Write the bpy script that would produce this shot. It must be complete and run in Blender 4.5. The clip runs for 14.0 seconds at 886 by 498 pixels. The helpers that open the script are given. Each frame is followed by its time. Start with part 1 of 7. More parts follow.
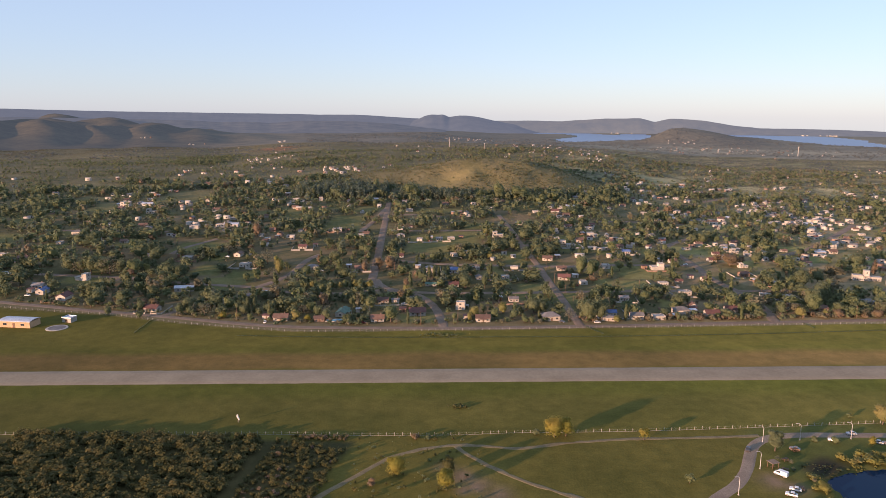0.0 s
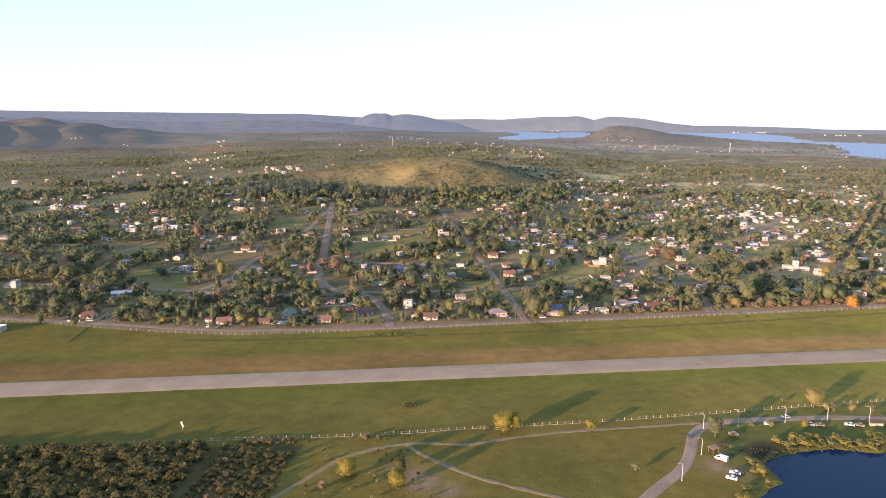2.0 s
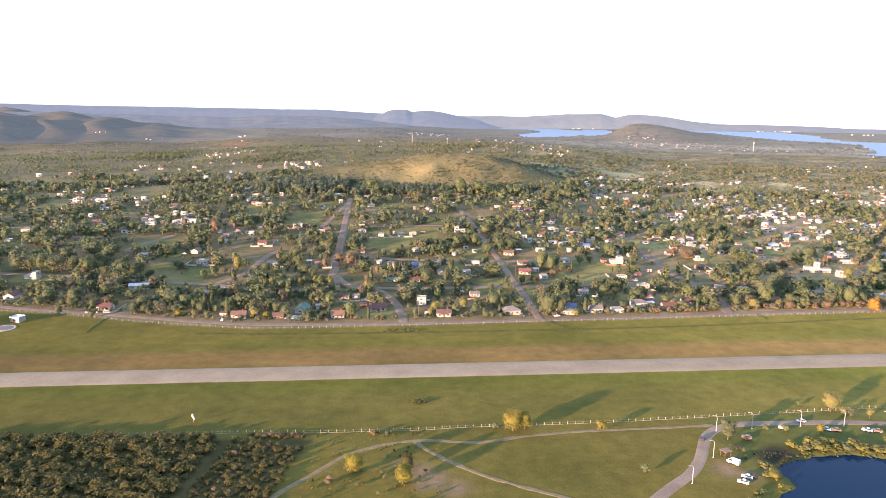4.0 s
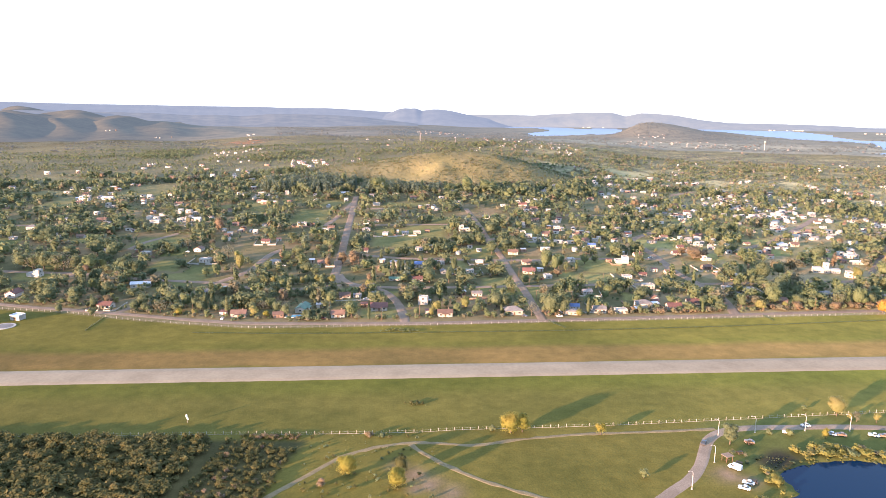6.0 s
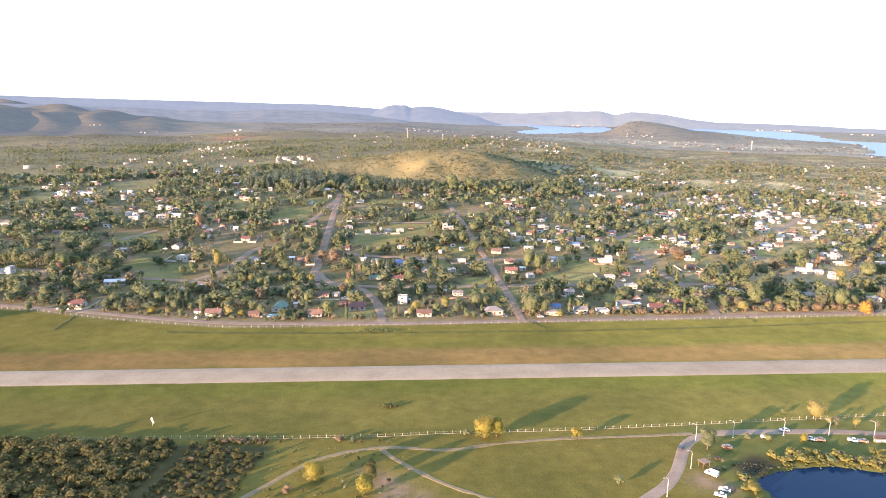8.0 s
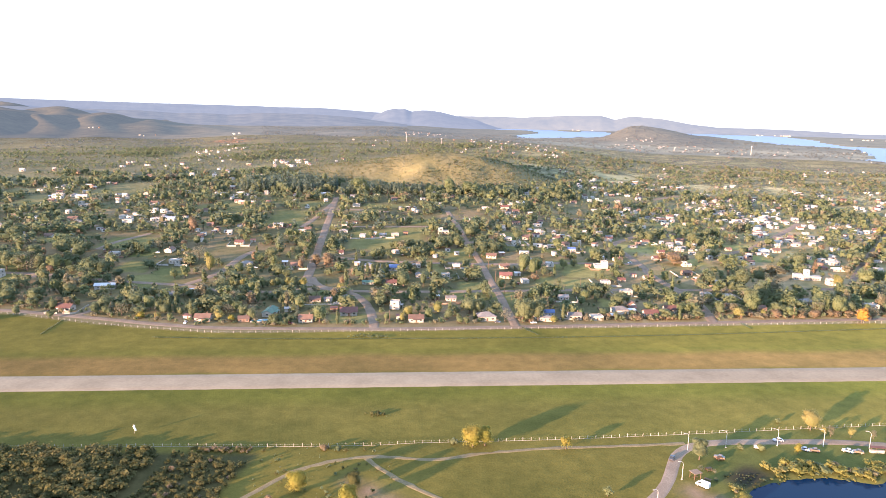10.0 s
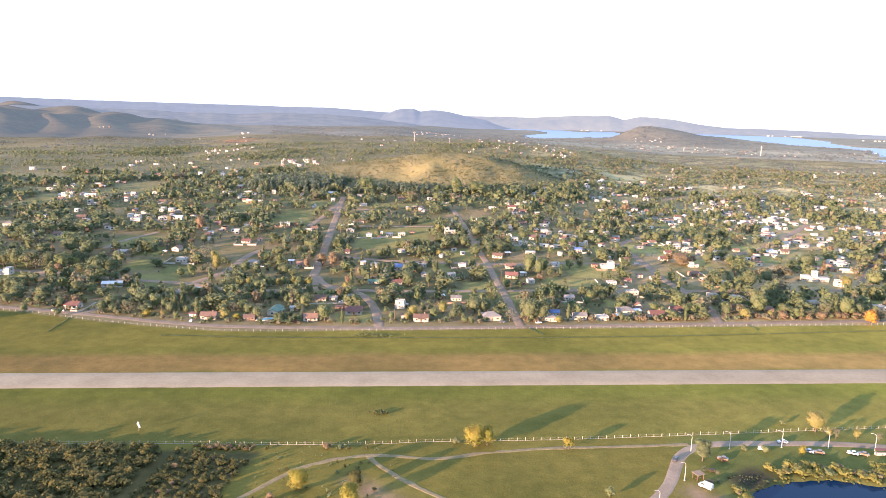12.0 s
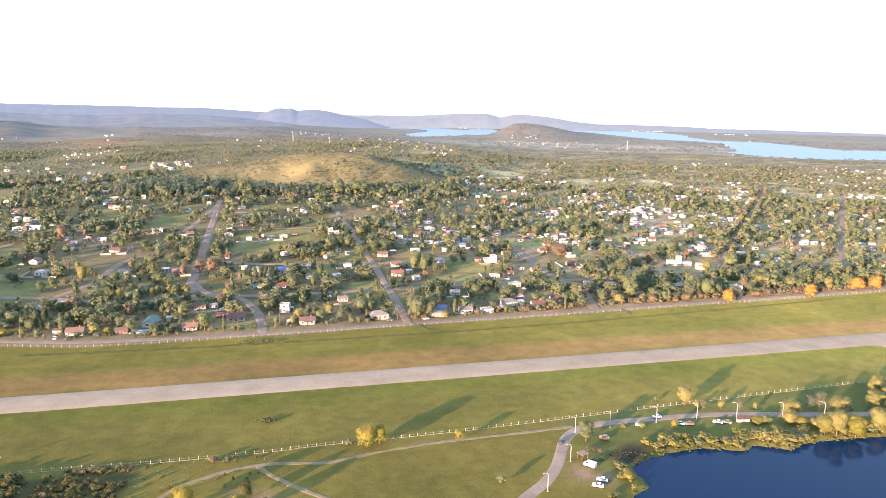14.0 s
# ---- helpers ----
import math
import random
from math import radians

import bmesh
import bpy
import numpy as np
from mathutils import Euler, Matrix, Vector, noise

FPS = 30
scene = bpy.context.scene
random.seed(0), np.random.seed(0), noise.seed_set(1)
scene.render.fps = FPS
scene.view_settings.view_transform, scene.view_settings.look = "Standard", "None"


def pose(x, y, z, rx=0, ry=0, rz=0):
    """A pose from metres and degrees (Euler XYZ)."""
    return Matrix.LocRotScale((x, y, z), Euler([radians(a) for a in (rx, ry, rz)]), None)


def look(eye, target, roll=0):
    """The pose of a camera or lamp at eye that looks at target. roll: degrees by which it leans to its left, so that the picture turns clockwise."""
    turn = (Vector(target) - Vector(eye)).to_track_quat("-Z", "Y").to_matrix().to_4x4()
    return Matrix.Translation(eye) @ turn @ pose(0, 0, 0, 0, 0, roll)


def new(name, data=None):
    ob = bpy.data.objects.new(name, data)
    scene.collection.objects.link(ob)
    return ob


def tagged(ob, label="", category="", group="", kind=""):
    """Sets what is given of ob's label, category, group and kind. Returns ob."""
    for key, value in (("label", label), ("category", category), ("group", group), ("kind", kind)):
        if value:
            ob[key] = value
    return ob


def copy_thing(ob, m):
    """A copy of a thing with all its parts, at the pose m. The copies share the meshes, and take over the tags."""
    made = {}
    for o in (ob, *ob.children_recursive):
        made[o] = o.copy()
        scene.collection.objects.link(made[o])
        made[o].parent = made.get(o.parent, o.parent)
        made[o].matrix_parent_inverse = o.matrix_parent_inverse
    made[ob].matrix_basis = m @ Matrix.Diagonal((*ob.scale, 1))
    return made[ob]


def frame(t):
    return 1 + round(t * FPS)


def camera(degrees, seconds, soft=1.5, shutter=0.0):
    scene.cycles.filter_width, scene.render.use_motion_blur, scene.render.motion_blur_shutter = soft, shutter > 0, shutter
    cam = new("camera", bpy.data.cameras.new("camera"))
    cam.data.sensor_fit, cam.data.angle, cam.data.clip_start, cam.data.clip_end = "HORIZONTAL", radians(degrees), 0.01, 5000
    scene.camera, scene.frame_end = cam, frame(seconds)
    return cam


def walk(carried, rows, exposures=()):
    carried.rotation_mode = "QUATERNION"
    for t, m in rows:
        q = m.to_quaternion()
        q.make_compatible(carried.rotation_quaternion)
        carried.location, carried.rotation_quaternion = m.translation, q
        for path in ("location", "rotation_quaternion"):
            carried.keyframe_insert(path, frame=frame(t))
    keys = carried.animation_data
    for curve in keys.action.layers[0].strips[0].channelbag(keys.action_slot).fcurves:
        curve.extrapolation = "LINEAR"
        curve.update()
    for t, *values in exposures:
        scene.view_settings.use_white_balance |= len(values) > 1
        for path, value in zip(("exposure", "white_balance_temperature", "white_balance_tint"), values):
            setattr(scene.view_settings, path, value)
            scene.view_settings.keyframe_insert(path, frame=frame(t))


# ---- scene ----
import itertools

cam = camera(65.0, 14.0, soft=0.75)
PATH = [
    (0, (-9.962, -8.029, 120.705), (-9.997, -6.065, 120.329), 0.3),
    (0.5, (-10.444, -7.89, 120.694), (-10.352, -5.928, 120.318), 0.1),
    (1, (-10.799, -7.854, 120.665), (-10.644, -5.896, 120.29), 0.0),
    (1.5, (-10.923, -7.981, 120.62), (-10.769, -6.023, 120.243), 0.0),
    (2, (-10.746, -8.167, 120.563), (-10.623, -6.207, 120.184), 0.1),
    (2.5, (-10.279, -8.271, 120.507), (-10.18, -6.311, 120.125), 0.3),
    (3, (-9.538, -8.155, 120.447), (-9.448, -6.194, 120.064), 0.3),
    (3.5, (-8.556, -7.694, 120.38), (-8.477, -5.733, 119.994), 0.4),
    (6, (-2.397, -2.977, 119.729), (-2.358, -1.016, 119.337), 0.5),
    (6.5, (-0.923, -1.59, 119.662), (-0.871, 0.37, 119.268), 0.6),
    (7, (0.672, 0.093, 119.606), (0.735, 2.053, 119.21), 0.7),
    (7.5, (2.235, 1.828, 119.548), (2.301, 3.786, 119.15), 0.8),
    (8, (3.609, 3.31, 119.5), (3.678, 5.268, 119.101), 1.0),
    (10.5, (9.095, 7.964, 119.286), (9.16, 9.925, 118.899), 1.3),
    (11, (9.707, 8.056, 119.241), (9.759, 10.017, 118.852), 1.3),
    (11.5, (10.021, 7.755, 119.181), (10.065, 9.717, 118.792), 1.3),
    (12, (10.197, 7.412, 119.105), (10.241, 9.374, 118.716), 1.3),
    (12.5, (10.341, 7.2, 119.003), (10.443, 9.159, 118.616), 1.2),
    (13, (10.427, 7.205, 118.891), (10.61, 9.158, 118.505), 1.1),
    (13.5, (10.443, 7.383, 118.795), (10.726, 9.325, 118.408), 0.9),
    (14, (10.397, 7.573, 118.732), (10.768, 9.499, 118.346), 0.8),
]
walk(cam, [(t, look(eye, target, roll)) for t, eye, target, roll in PATH],
     [(0, 0.92, 6650, 32), (0.7, 1.11, 6650, 32), (1.5, 1.42, 6600, 31), (3, 1.82, 6550, 30), (4.5, 2.10, 6500, 29), (6, 2.27, 6450, 28), (7.5, 2.33, 6450, 28), (10.5, 2.32, 6450, 28), (12, 2.29, 6450, 28), (14, 2.38, 6400, 28)])
# ---- light ----
SUN_AZ, SUN_EL = 230.6, 7.6
world = bpy.data.worlds.new("sky")
scene.world = world
world.use_nodes = True
wn, wl = world.node_tree.nodes, world.node_tree.links
sky = wn.new("ShaderNodeTexSky")
sky.sky_type, sky.sun_disc = "NISHITA", False
sky.sun_elevation, sky.sun_rotation = radians(SUN_EL), radians(SUN_AZ)
sky.air_density, sky.dust_density, sky.ozone_density, sky.altitude = 1.0, 0.5, 2.5, 500
haze = wn.new("ShaderNodeMix")                                             # thin even haze over the whole sky
haze.data_type, haze.inputs[0].default_value, haze.inputs[7].default_value = "RGBA", 0.55, (2.15, 3.1, 3.8, 1)
wl.new(sky.outputs[0], haze.inputs[6])
wl.new(haze.outputs[2], wn["Background"].inputs[0])
wn["Background"].inputs[1].default_value = 0.134
sun = new("sun", bpy.data.lights.new("sun", "SUN"))
sun.data.energy, sun.data.angle, sun.data.color = 5.0, radians(0.6), (1.0, 0.675, 0.41)
_a, _e = radians(SUN_AZ), radians(SUN_EL)
sun.matrix_world = look((math.sin(_a) * math.cos(_e) * 500, math.cos(_a) * math.cos(_e) * 500, math.sin(_e) * 500), (0, 0, 0))

# ---- relief of the land ----


def smooth(a, b, v):
    t = np.clip((v - a) / (b - a), 0, 1)
    return t * t * (3 - 2 * t)


def waves(x, y, length, seed):
    """Soft rolling noise between about -1 and 1."""
    s = 0
    for k in range(5):
        a = seed * 1.7 + k * 2.4
        f = 2 * math.pi / length * (0.7 + 0.23 * k)
        s = s + np.sin((x * math.cos(a) + y * math.sin(a)) * f + seed * 3.1 + k * 1.9) / (1 + 0.35 * k)
    return s / 2.6


def pond_depth(x, y):
    """Above 0 inside the pond, in metres from its shore."""
    top = np.interp(x, [117, 122, 129.5, 137, 149, 157, 163, 167, 170, 176, 181, 185, 188, 197, 214, 223, 430], [215.5, 216.2, 218.6, 220.8, 221.8, 219.6, 217, 219, 221, 218, 215.2, 217, 218.6, 219.8, 219.6, 219.3, 219]) + 0.35 * np.sin(x * 0.9) + 0.2 * np.sin(x * 2.3) - y
    left = (x - np.interp(y, [120, 190, 195.4, 199, 205.5, 210.7, 215, 218], [76, 103.5, 110, 116.8, 116.6, 115.6, 120.8, 127]) + 0.4 * np.sin(y * 1.1)) * 0.9
    return np.minimum(np.minimum(top, left), np.minimum(y - 120, 420 - x))


def lake_mask(r, az):
    """1 on the lake, 0 on land, by distance and bearing from the start of the walk."""
    strip = smooth(0, 40, r - np.interp(az, [2.6, 3.2, 4.65, 6.5, 7.6, 8.8, 9.6, 10.3], [4640, 4600, 4500, 4370, 4380, 4350, 4050, 3300])) * smooth(2.6, 3.4, az)
    body = smooth(0, 50, r - np.interp(az, [7.9, 8.05, 8.5, 9.4, 10.5, 11.7, 12.8, 13.7, 14.6, 15.2], [3300, 3130, 2990, 2990, 3070, 3150, 3320, 3430, 3640, 4600])) * smooth(7.9, 8.1, az)
    body = body * (1 - smooth(0, 60, r - np.interp(az, [7.9, 8.05, 9.0, 9.5, 9.66, 10.2], [3250, 3349, 3600, 3680, 3956, 5300])))
    one = np.maximum(strip, body) * (1 - smooth(0, 60, r - np.interp(az, [2, 8.8, 10.6, 11.6, 12.8, 13.3, 14.6, 15.2], [4640, 4640, 4600, 4340, 4230, 4520, 4540, 4200]))) * (1 - smooth(14.7, 15.3, az))
    one = one * (1 - 0.95 * np.exp(-((az - 9.35) / 0.16) ** 2 - ((r - 3560) / 60) ** 2))
    near = np.interp(az, [20, 22.9, 24.7, 26, 27.7, 29.4, 31.4, 32.6, 33.2, 33.9, 34.1, 35.5, 37.3, 39.2, 40.9, 42.9, 60], [4500, 4100, 3660, 3440, 3130, 3090, 3010, 2880, 2545, 2320, 2095, 2035, 2015, 2012, 2030, 2090, 2010])
    near = near + 10 * np.sin(az * 3.1) + 8 * np.sin(az * 7.7)
    far = np.interp(az, [20, 27.2, 29.3, 29.8, 30.0, 31.4, 33.4, 35.3, 36.8, 38, 39, 40.8, 41.8, 43, 60], [4690, 4560, 4020, 3880, 3600, 3220, 3170, 3125, 2950, 2830, 2680, 2570, 2660, 2630, 2600]) + 8 * np.sin(az * 4.3)
    two = smooth(0, 50, r - near) * (1 - smooth(0, 60, r - far)) * smooth(20.5, 21.5, az)
    inlet = smooth(0, 25, r - 2112) * (1 - smooth(-10, 20, r - np.interp(az, [32.1, 33.0, 33.9, 34.1], [2150, 2215, 2325, 2600]))) * smooth(31.9, 32.3, az) * (1 - smooth(34, 34.4, az))
    return np.maximum(np.maximum(one, two), inlet)


def height(x, y):
    x, y = np.asarray(x, float), np.asarray(y, float)
    r, az = np.hypot(x, y), np.degrees(np.arctan2(x, np.maximum(y, 1e-3)))
    front = smooth(0, 200, y)
    z = 0.041 * np.minimum(np.clip(r - 470, 0, 1150), 1150 - 430 * (1 - smooth(-20, -9, az))) * smooth(430, 620, r) * (1 - 0.72 * smooth(4, 22, az))
    down = smooth(1650, 3100, r) * smooth(-4, 4, az)
    z = z * (1 - down) + 15.6 * down
    z = np.where((az > 4) & (r > 1500), np.maximum(z, 4 + 11.6 * smooth(1500, 2100, r)), z)
    ridge = np.interp(x, [-260, -190, -130, -83, -45, -8, 30, 62, 90, 130, 165, 195, 222], [0, 4, 10, 16, 24, 32, 34, 33.5, 31, 23, 12, 4, 0])
    across = smooth(0, 1, 1 - np.abs(y - 1050) / np.where(y < 1050, 128, 190))
    gully = np.sin((x * 0.93 - (y - 1000) * 0.37) * 0.105 + 1.3 * waves(x, y, 90, 4))
    z = z + ridge * across * (1 + 0.06 * waves(x, y, 60, 3) + 0.04 * waves(x, y, 28, 8)) + 1.8 * gully * across * (1 - across) * 4 * smooth(4, 20, ridge)
    west = np.exp(-((np.minimum(az + 31, 0) + np.maximum(az + 31, 0)) / np.where(az < -31, 30, 11)) ** 2)
    z = z + west * smooth(1850, 2750, r) * (60 + 7 * waves(x, y, 520, 6) + 13 * np.sin(np.radians(az) * 96 + 2.0 * waves(x, y, 640, 2) - r * 0.0011) * (0.8 + 0.3 * waves(x, y, 500, 9)) + 12 * np.sin((0.77 * x + 0.64 * y) * 0.0085 + 1.3 * waves(x, y, 700, 2)))
    z = z - 22 * smooth(2300, 4200, r) * smooth(-24, -14, az) * (1 - smooth(-6, 2, az))
    # the wooded hill by the lake, steep on its left
    hx, hy = x - 3000 * math.sin(radians(17.2)), y - 3000 * math.cos(radians(17.2))
    u, v = hx * math.cos(radians(17.2)) - hy * math.sin(radians(17.2)), hx * math.sin(radians(17.2)) + hy * math.cos(radians(17.2))
    z = z + 62 * np.exp(-(u / np.where(u < 0, 105, 260)) ** 2 - (v / 260) ** 2)
    roll = waves(x, y, 620, 2) * 9 + waves(x, y, 240, 5) * 4.0
    z = z + roll * smooth(900, 2000, r) * (1 - smooth(3, 9, az)) * 0.7 * (1 - smooth(2700, 3500, r) * smooth(-3, 3, az))
    z = z + (waves(x, y, 420, 3) * 3.0 + 1.5) * smooth(700, 1500, r) * smooth(3, 9, az) * (1 - smooth(2000, 2600, r))
    lake = lake_mask(r, az)
    z = z * (1 - lake) + 6 * lake
    z = z * front
    z = z - 1.7 * smooth(-1.5, 3.0, pond_depth(x, y))
    far_back = smooth(900, 3000, r) * (1 - front) * 90
    return z + far_back


# ---- material tools ----


def nodes_of(name):
    m = bpy.data.materials.new(name)
    m.use_nodes = True
    return m, m.node_tree.nodes, m.node_tree.links, m.node_tree.nodes["Principled BSDF"]


def world_noise(n, l, scale, detail=4.0, rough=0.6, stretch=(1, 1, 1)):
    geo, mp, tex = n.new("ShaderNodeNewGeometry"), n.new("ShaderNodeMapping"), n.new("ShaderNodeTexNoise")
    mp.inputs["Scale"].default_value = stretch
    l.new(geo.outputs["Position"], mp.inputs["Vector"])
    l.new(mp.outputs[0], tex.inputs["Vector"])
    tex.inputs["Scale"].default_value, tex.inputs["Detail"].default_value, tex.inputs["Roughness"].default_value = scale, detail, rough
    return tex.outputs["Fac"]


def ramp(n, l, fac, a, b, ca, cb):
    rp = n.new("ShaderNodeValToRGB")
    rp.color_ramp.elements[0].position, rp.color_ramp.elements[1].position = a, b
    rp.color_ramp.elements[0].color, rp.color_ramp.elements[1].color = (*ca, 1), (*cb, 1)
    l.new(fac, rp.inputs[0])
    return rp.outputs[0]


def mixed(n, l, kind, fac, a, b):
    mx = n.new("ShaderNodeMix")
    mx.data_type, mx.blend_type = "RGBA", kind
    for sock, v in ((mx.inputs[0], fac), (mx.inputs[6], a), (mx.inputs[7], b)):
        if hasattr(v, "is_linked"):
            l.new(v, sock)
        else:
            sock.default_value = v
    return mx.outputs[2]


def bump(n, l, fac, bsdf, strength, distance):
    b = n.new("ShaderNodeBump")
    b.inputs["Strength"].default_value, b.inputs["Distance"].default_value = strength, distance
    l.new(fac, b.inputs["Height"])
    l.new(b.outputs[0], bsdf.inputs["Normal"])


def surface(name, dark, light, size=2.0, fine=0.2, rough=0.8, metal=0.0, relief=0.0, vary=0.0, grain=0.55):
    """A weathered surface: two colours mixed by stains of that size, and a finer grain."""
    m, n, l, bs = nodes_of(name)
    big, small = world_noise(n, l, 1 / size, 3), world_noise(n, l, 1 / fine, 3)
    col = ramp(n, l, big, 0.32, 0.68, dark, light)
    col = mixed(n, l, "MULTIPLY", grain, col, ramp(n, l, small, 0.3, 0.7, (0.55, 0.55, 0.55), (1.25, 1.25, 1.25)))
    if vary:
        info, hsv, mr = n.new("ShaderNodeObjectInfo"), n.new("ShaderNodeHueSaturation"), n.new("ShaderNodeMapRange")
        l.new(info.outputs["Random"], mr.inputs[0])
        mr.inputs[3].default_value, mr.inputs[4].default_value = 1 - vary, 1 + vary
        l.new(mr.outputs[0], hsv.inputs["Value"])
        l.new(col, hsv.inputs["Color"])
        col = hsv.outputs[0]
    l.new(col, bs.inputs["Base Color"])
    bs.inputs["Roughness"].default_value, bs.inputs["Metallic"].default_value = rough, metal
    if relief:
        bump(n, l, small, bs, 0.6, relief)
    return m


def foliage(name, dark, light, island=True, glow=0.58, hue=0.02):
    """Leaves: each one a little different in value and hue, with light coming through."""
    m, n, l, bs = nodes_of(name)
    big = world_noise(n, l, 0.12, 2)
    rnd = n.new("ShaderNodeNewGeometry").outputs["Random Per Island"]
    mid = [0.5 * a + 0.5 * c for a, c in zip(dark, light)], [0.15 * a + 0.85 * c for a, c in zip(dark, light)]
    col = ramp(n, l, rnd, 0.0, 1.0, *mid)
    hsv = n.new("ShaderNodeHueSaturation")
    info, mr, mh = n.new("ShaderNodeObjectInfo"), n.new("ShaderNodeMapRange"), n.new("ShaderNodeMapRange")
    pick = info.outputs["Random"] if not island else big
    l.new(pick, mr.inputs[0])
    l.new(pick, mh.inputs[0])
    if island:
        mr.inputs[1].default_value, mr.inputs[2].default_value = 0.3, 0.7
        mh.inputs[1].default_value, mh.inputs[2].default_value = 0.3, 0.7
    mr.inputs[3].default_value, mr.inputs[4].default_value = 0.82, 1.16
    mh.inputs[3].default_value, mh.inputs[4].default_value = 0.5 + hue, 0.5 - hue
    l.new(mr.outputs[0], hsv.inputs["Value"])
    l.new(mh.outputs[0], hsv.inputs["Hue"])
    l.new(col, hsv.inputs["Color"])
    l.new(hsv.outputs[0], bs.inputs["Base Color"])
    bs.inputs["Roughness"].default_value = 0.75
    bs.inputs["Specular IOR Level"].default_value = 0.2
    tr, mx = n.new("ShaderNodeBsdfTranslucent"), n.new("ShaderNodeMixShader")
    l.new(hsv.outputs[0], tr.inputs[0])
    mx.inputs[0].default_value = glow
    l.new(bs.outputs[0], mx.inputs[1])
    l.new(tr.outputs[0], mx.inputs[2])
    l.new(mx.outputs[0], n["Material Output"].inputs[0])
    return m


def land_material():
    m, n, l, bs = nodes_of("land_cover")
    at = n.new("ShaderNodeAttribute")
    at.attribute_name = "cover"
    patch, tuft, grain = world_noise(n, l, 0.018, 6, 0.62), world_noise(n, l, 0.16, 5, 0.65), world_noise(n, l, 1.3, 4, 0.7)
    col = mixed(n, l, "MULTIPLY", 0.8, at.outputs["Color"], ramp(n, l, patch, 0.3, 0.7, (0.62, 0.68, 0.62), (1.35, 1.25, 1.2)))
    col = mixed(n, l, "MULTIPLY", 0.55, col, ramp(n, l, tuft, 0.3, 0.7, (0.62, 0.66, 0.6), (1.3, 1.26, 1.25)))
    col = mixed(n, l, "MULTIPLY", 0.4, col, ramp(n, l, grain, 0.28, 0.72, (0.5, 0.52, 0.5), (1.4, 1.36, 1.3)))
    # bushes of two sizes where the second attribute says so
    sc = n.new("ShaderNodeAttribute")
    sc.attribute_name = "scrub"
    clump = mixed(n, l, "MIX", 0.45, world_noise(n, l, 0.16, 4, 0.7), world_noise(n, l, 0.022, 4, 0.6))
    fac = n.new("ShaderNodeMath")
    fac.operation = "MULTIPLY"
    l.new(sc.outputs["Fac"], fac.inputs[0])
    l.new(ramp(n, l, clump, 0.46, 0.53, (0, 0, 0), (1, 1, 1)), fac.inputs[1])
    col = mixed(n, l, "MIX", fac.outputs[0], col, ramp(n, l, world_noise(n, l, 0.3, 3), 0.35, 0.65, (0.098, 0.098, 0.062), (0.155, 0.146, 0.092)))
    l.new(col, bs.inputs["Base Color"])
    bs.inputs["Roughness"].default_value = 0.95
    bs.inputs["Specular IOR Level"].default_value = 0.07
    bump(n, l, mixed(n, l, "ADD", 0.5, tuft, grain), bs, 0.5, 0.35)
    rise = n.new("ShaderNodeBump")
    rise.inputs["Strength"].default_value, rise.inputs["Distance"].default_value = 0.7, 1.6
    l.new(fac.outputs[0], rise.inputs["Height"])
    l.new(n["Bump"].outputs[0], rise.inputs["Normal"])
    l.new(rise.outputs[0], bs.inputs["Normal"])
    return m


def water_material(name, colour, rough, scale):
    m, n, l, bs = nodes_of(name)
    bs.inputs["Base Color"].default_value = (*colour, 1)
    bs.inputs["Roughness"].default_value, bs.inputs["IOR"].default_value = rough, 1.33
    bs.inputs["Specular IOR Level"].default_value = 0.1
    bump(n, l, world_noise(n, l, scale, 3), bs, 0.25, 0.08)
    return m


LAND = land_material()
RUNWAY = surface("weathered_runway", (0.220, 0.173, 0.113), (0.286, 0.230, 0.154), 14, 1.6, 0.9, grain=0.25)
DIRT = surface("pale_dirt", (0.160, 0.114, 0.079), (0.224, 0.163, 0.116), 6, 0.6, 0.95)
TRACK = surface("grassy_track_dirt", (0.150, 0.114, 0.056), (0.215, 0.165, 0.084), 3, 0.5, 0.95)
TARMAC = surface("worn_asphalt", (0.190, 0.141, 0.100), (0.255, 0.196, 0.142), 8, 0.5, 0.9)
# blue of the reflected sky is put into the base colours of both waters
POND = water_material("pond_water", (0.003, 0.02, 0.052), 0.05, 0.8)
LAKE = water_material("lake_water", (0.185, 0.262, 0.37), 0.4, 0.05)
WHITE = surface("white_render", (0.340, 0.313, 0.268), (0.480, 0.446, 0.388), 3, 0.4, 0.85, vary=0.2)
CREAM = surface("cream_render", (0.35, 0.31, 0.255), (0.48, 0.43, 0.355), 3, 0.4, 0.85, vary=0.2)
BRICK = surface("brick_wall", (0.20, 0.125, 0.088), (0.29, 0.19, 0.135), 2, 0.25, 0.9, vary=0.15)
RED = surface("red_roof", (0.100, 0.045, 0.038), (0.145, 0.064, 0.052), 3, 0.3, 0.8, vary=0.25)
ORANGE = surface("clay_tile_roof", (0.115, 0.068, 0.050), (0.170, 0.100, 0.074), 3, 0.3, 0.8, vary=0.25)
GREY = surface("grey_roof", (0.14, 0.13, 0.13), (0.23, 0.22, 0.21), 3, 0.3, 0.8, vary=0.3)
ZINC = surface("sheet_metal", (0.46, 0.48, 0.52), (0.62, 0.64, 0.68), 4, 0.5, 0.45, 0.5)
GREEN = surface("green_sheet_roof", (0.055, 0.12, 0.085), (0.085, 0.17, 0.12), 3, 0.3, 0.6)
BLUE = surface("blue_sheet_roof", (0.07, 0.12, 0.26), (0.11, 0.18, 0.36), 3, 0.3, 0.6)
GLASS = surface("dark_window_glass", (0.02, 0.025, 0.03), (0.04, 0.05, 0.06), 2, 0.4, 0.08)
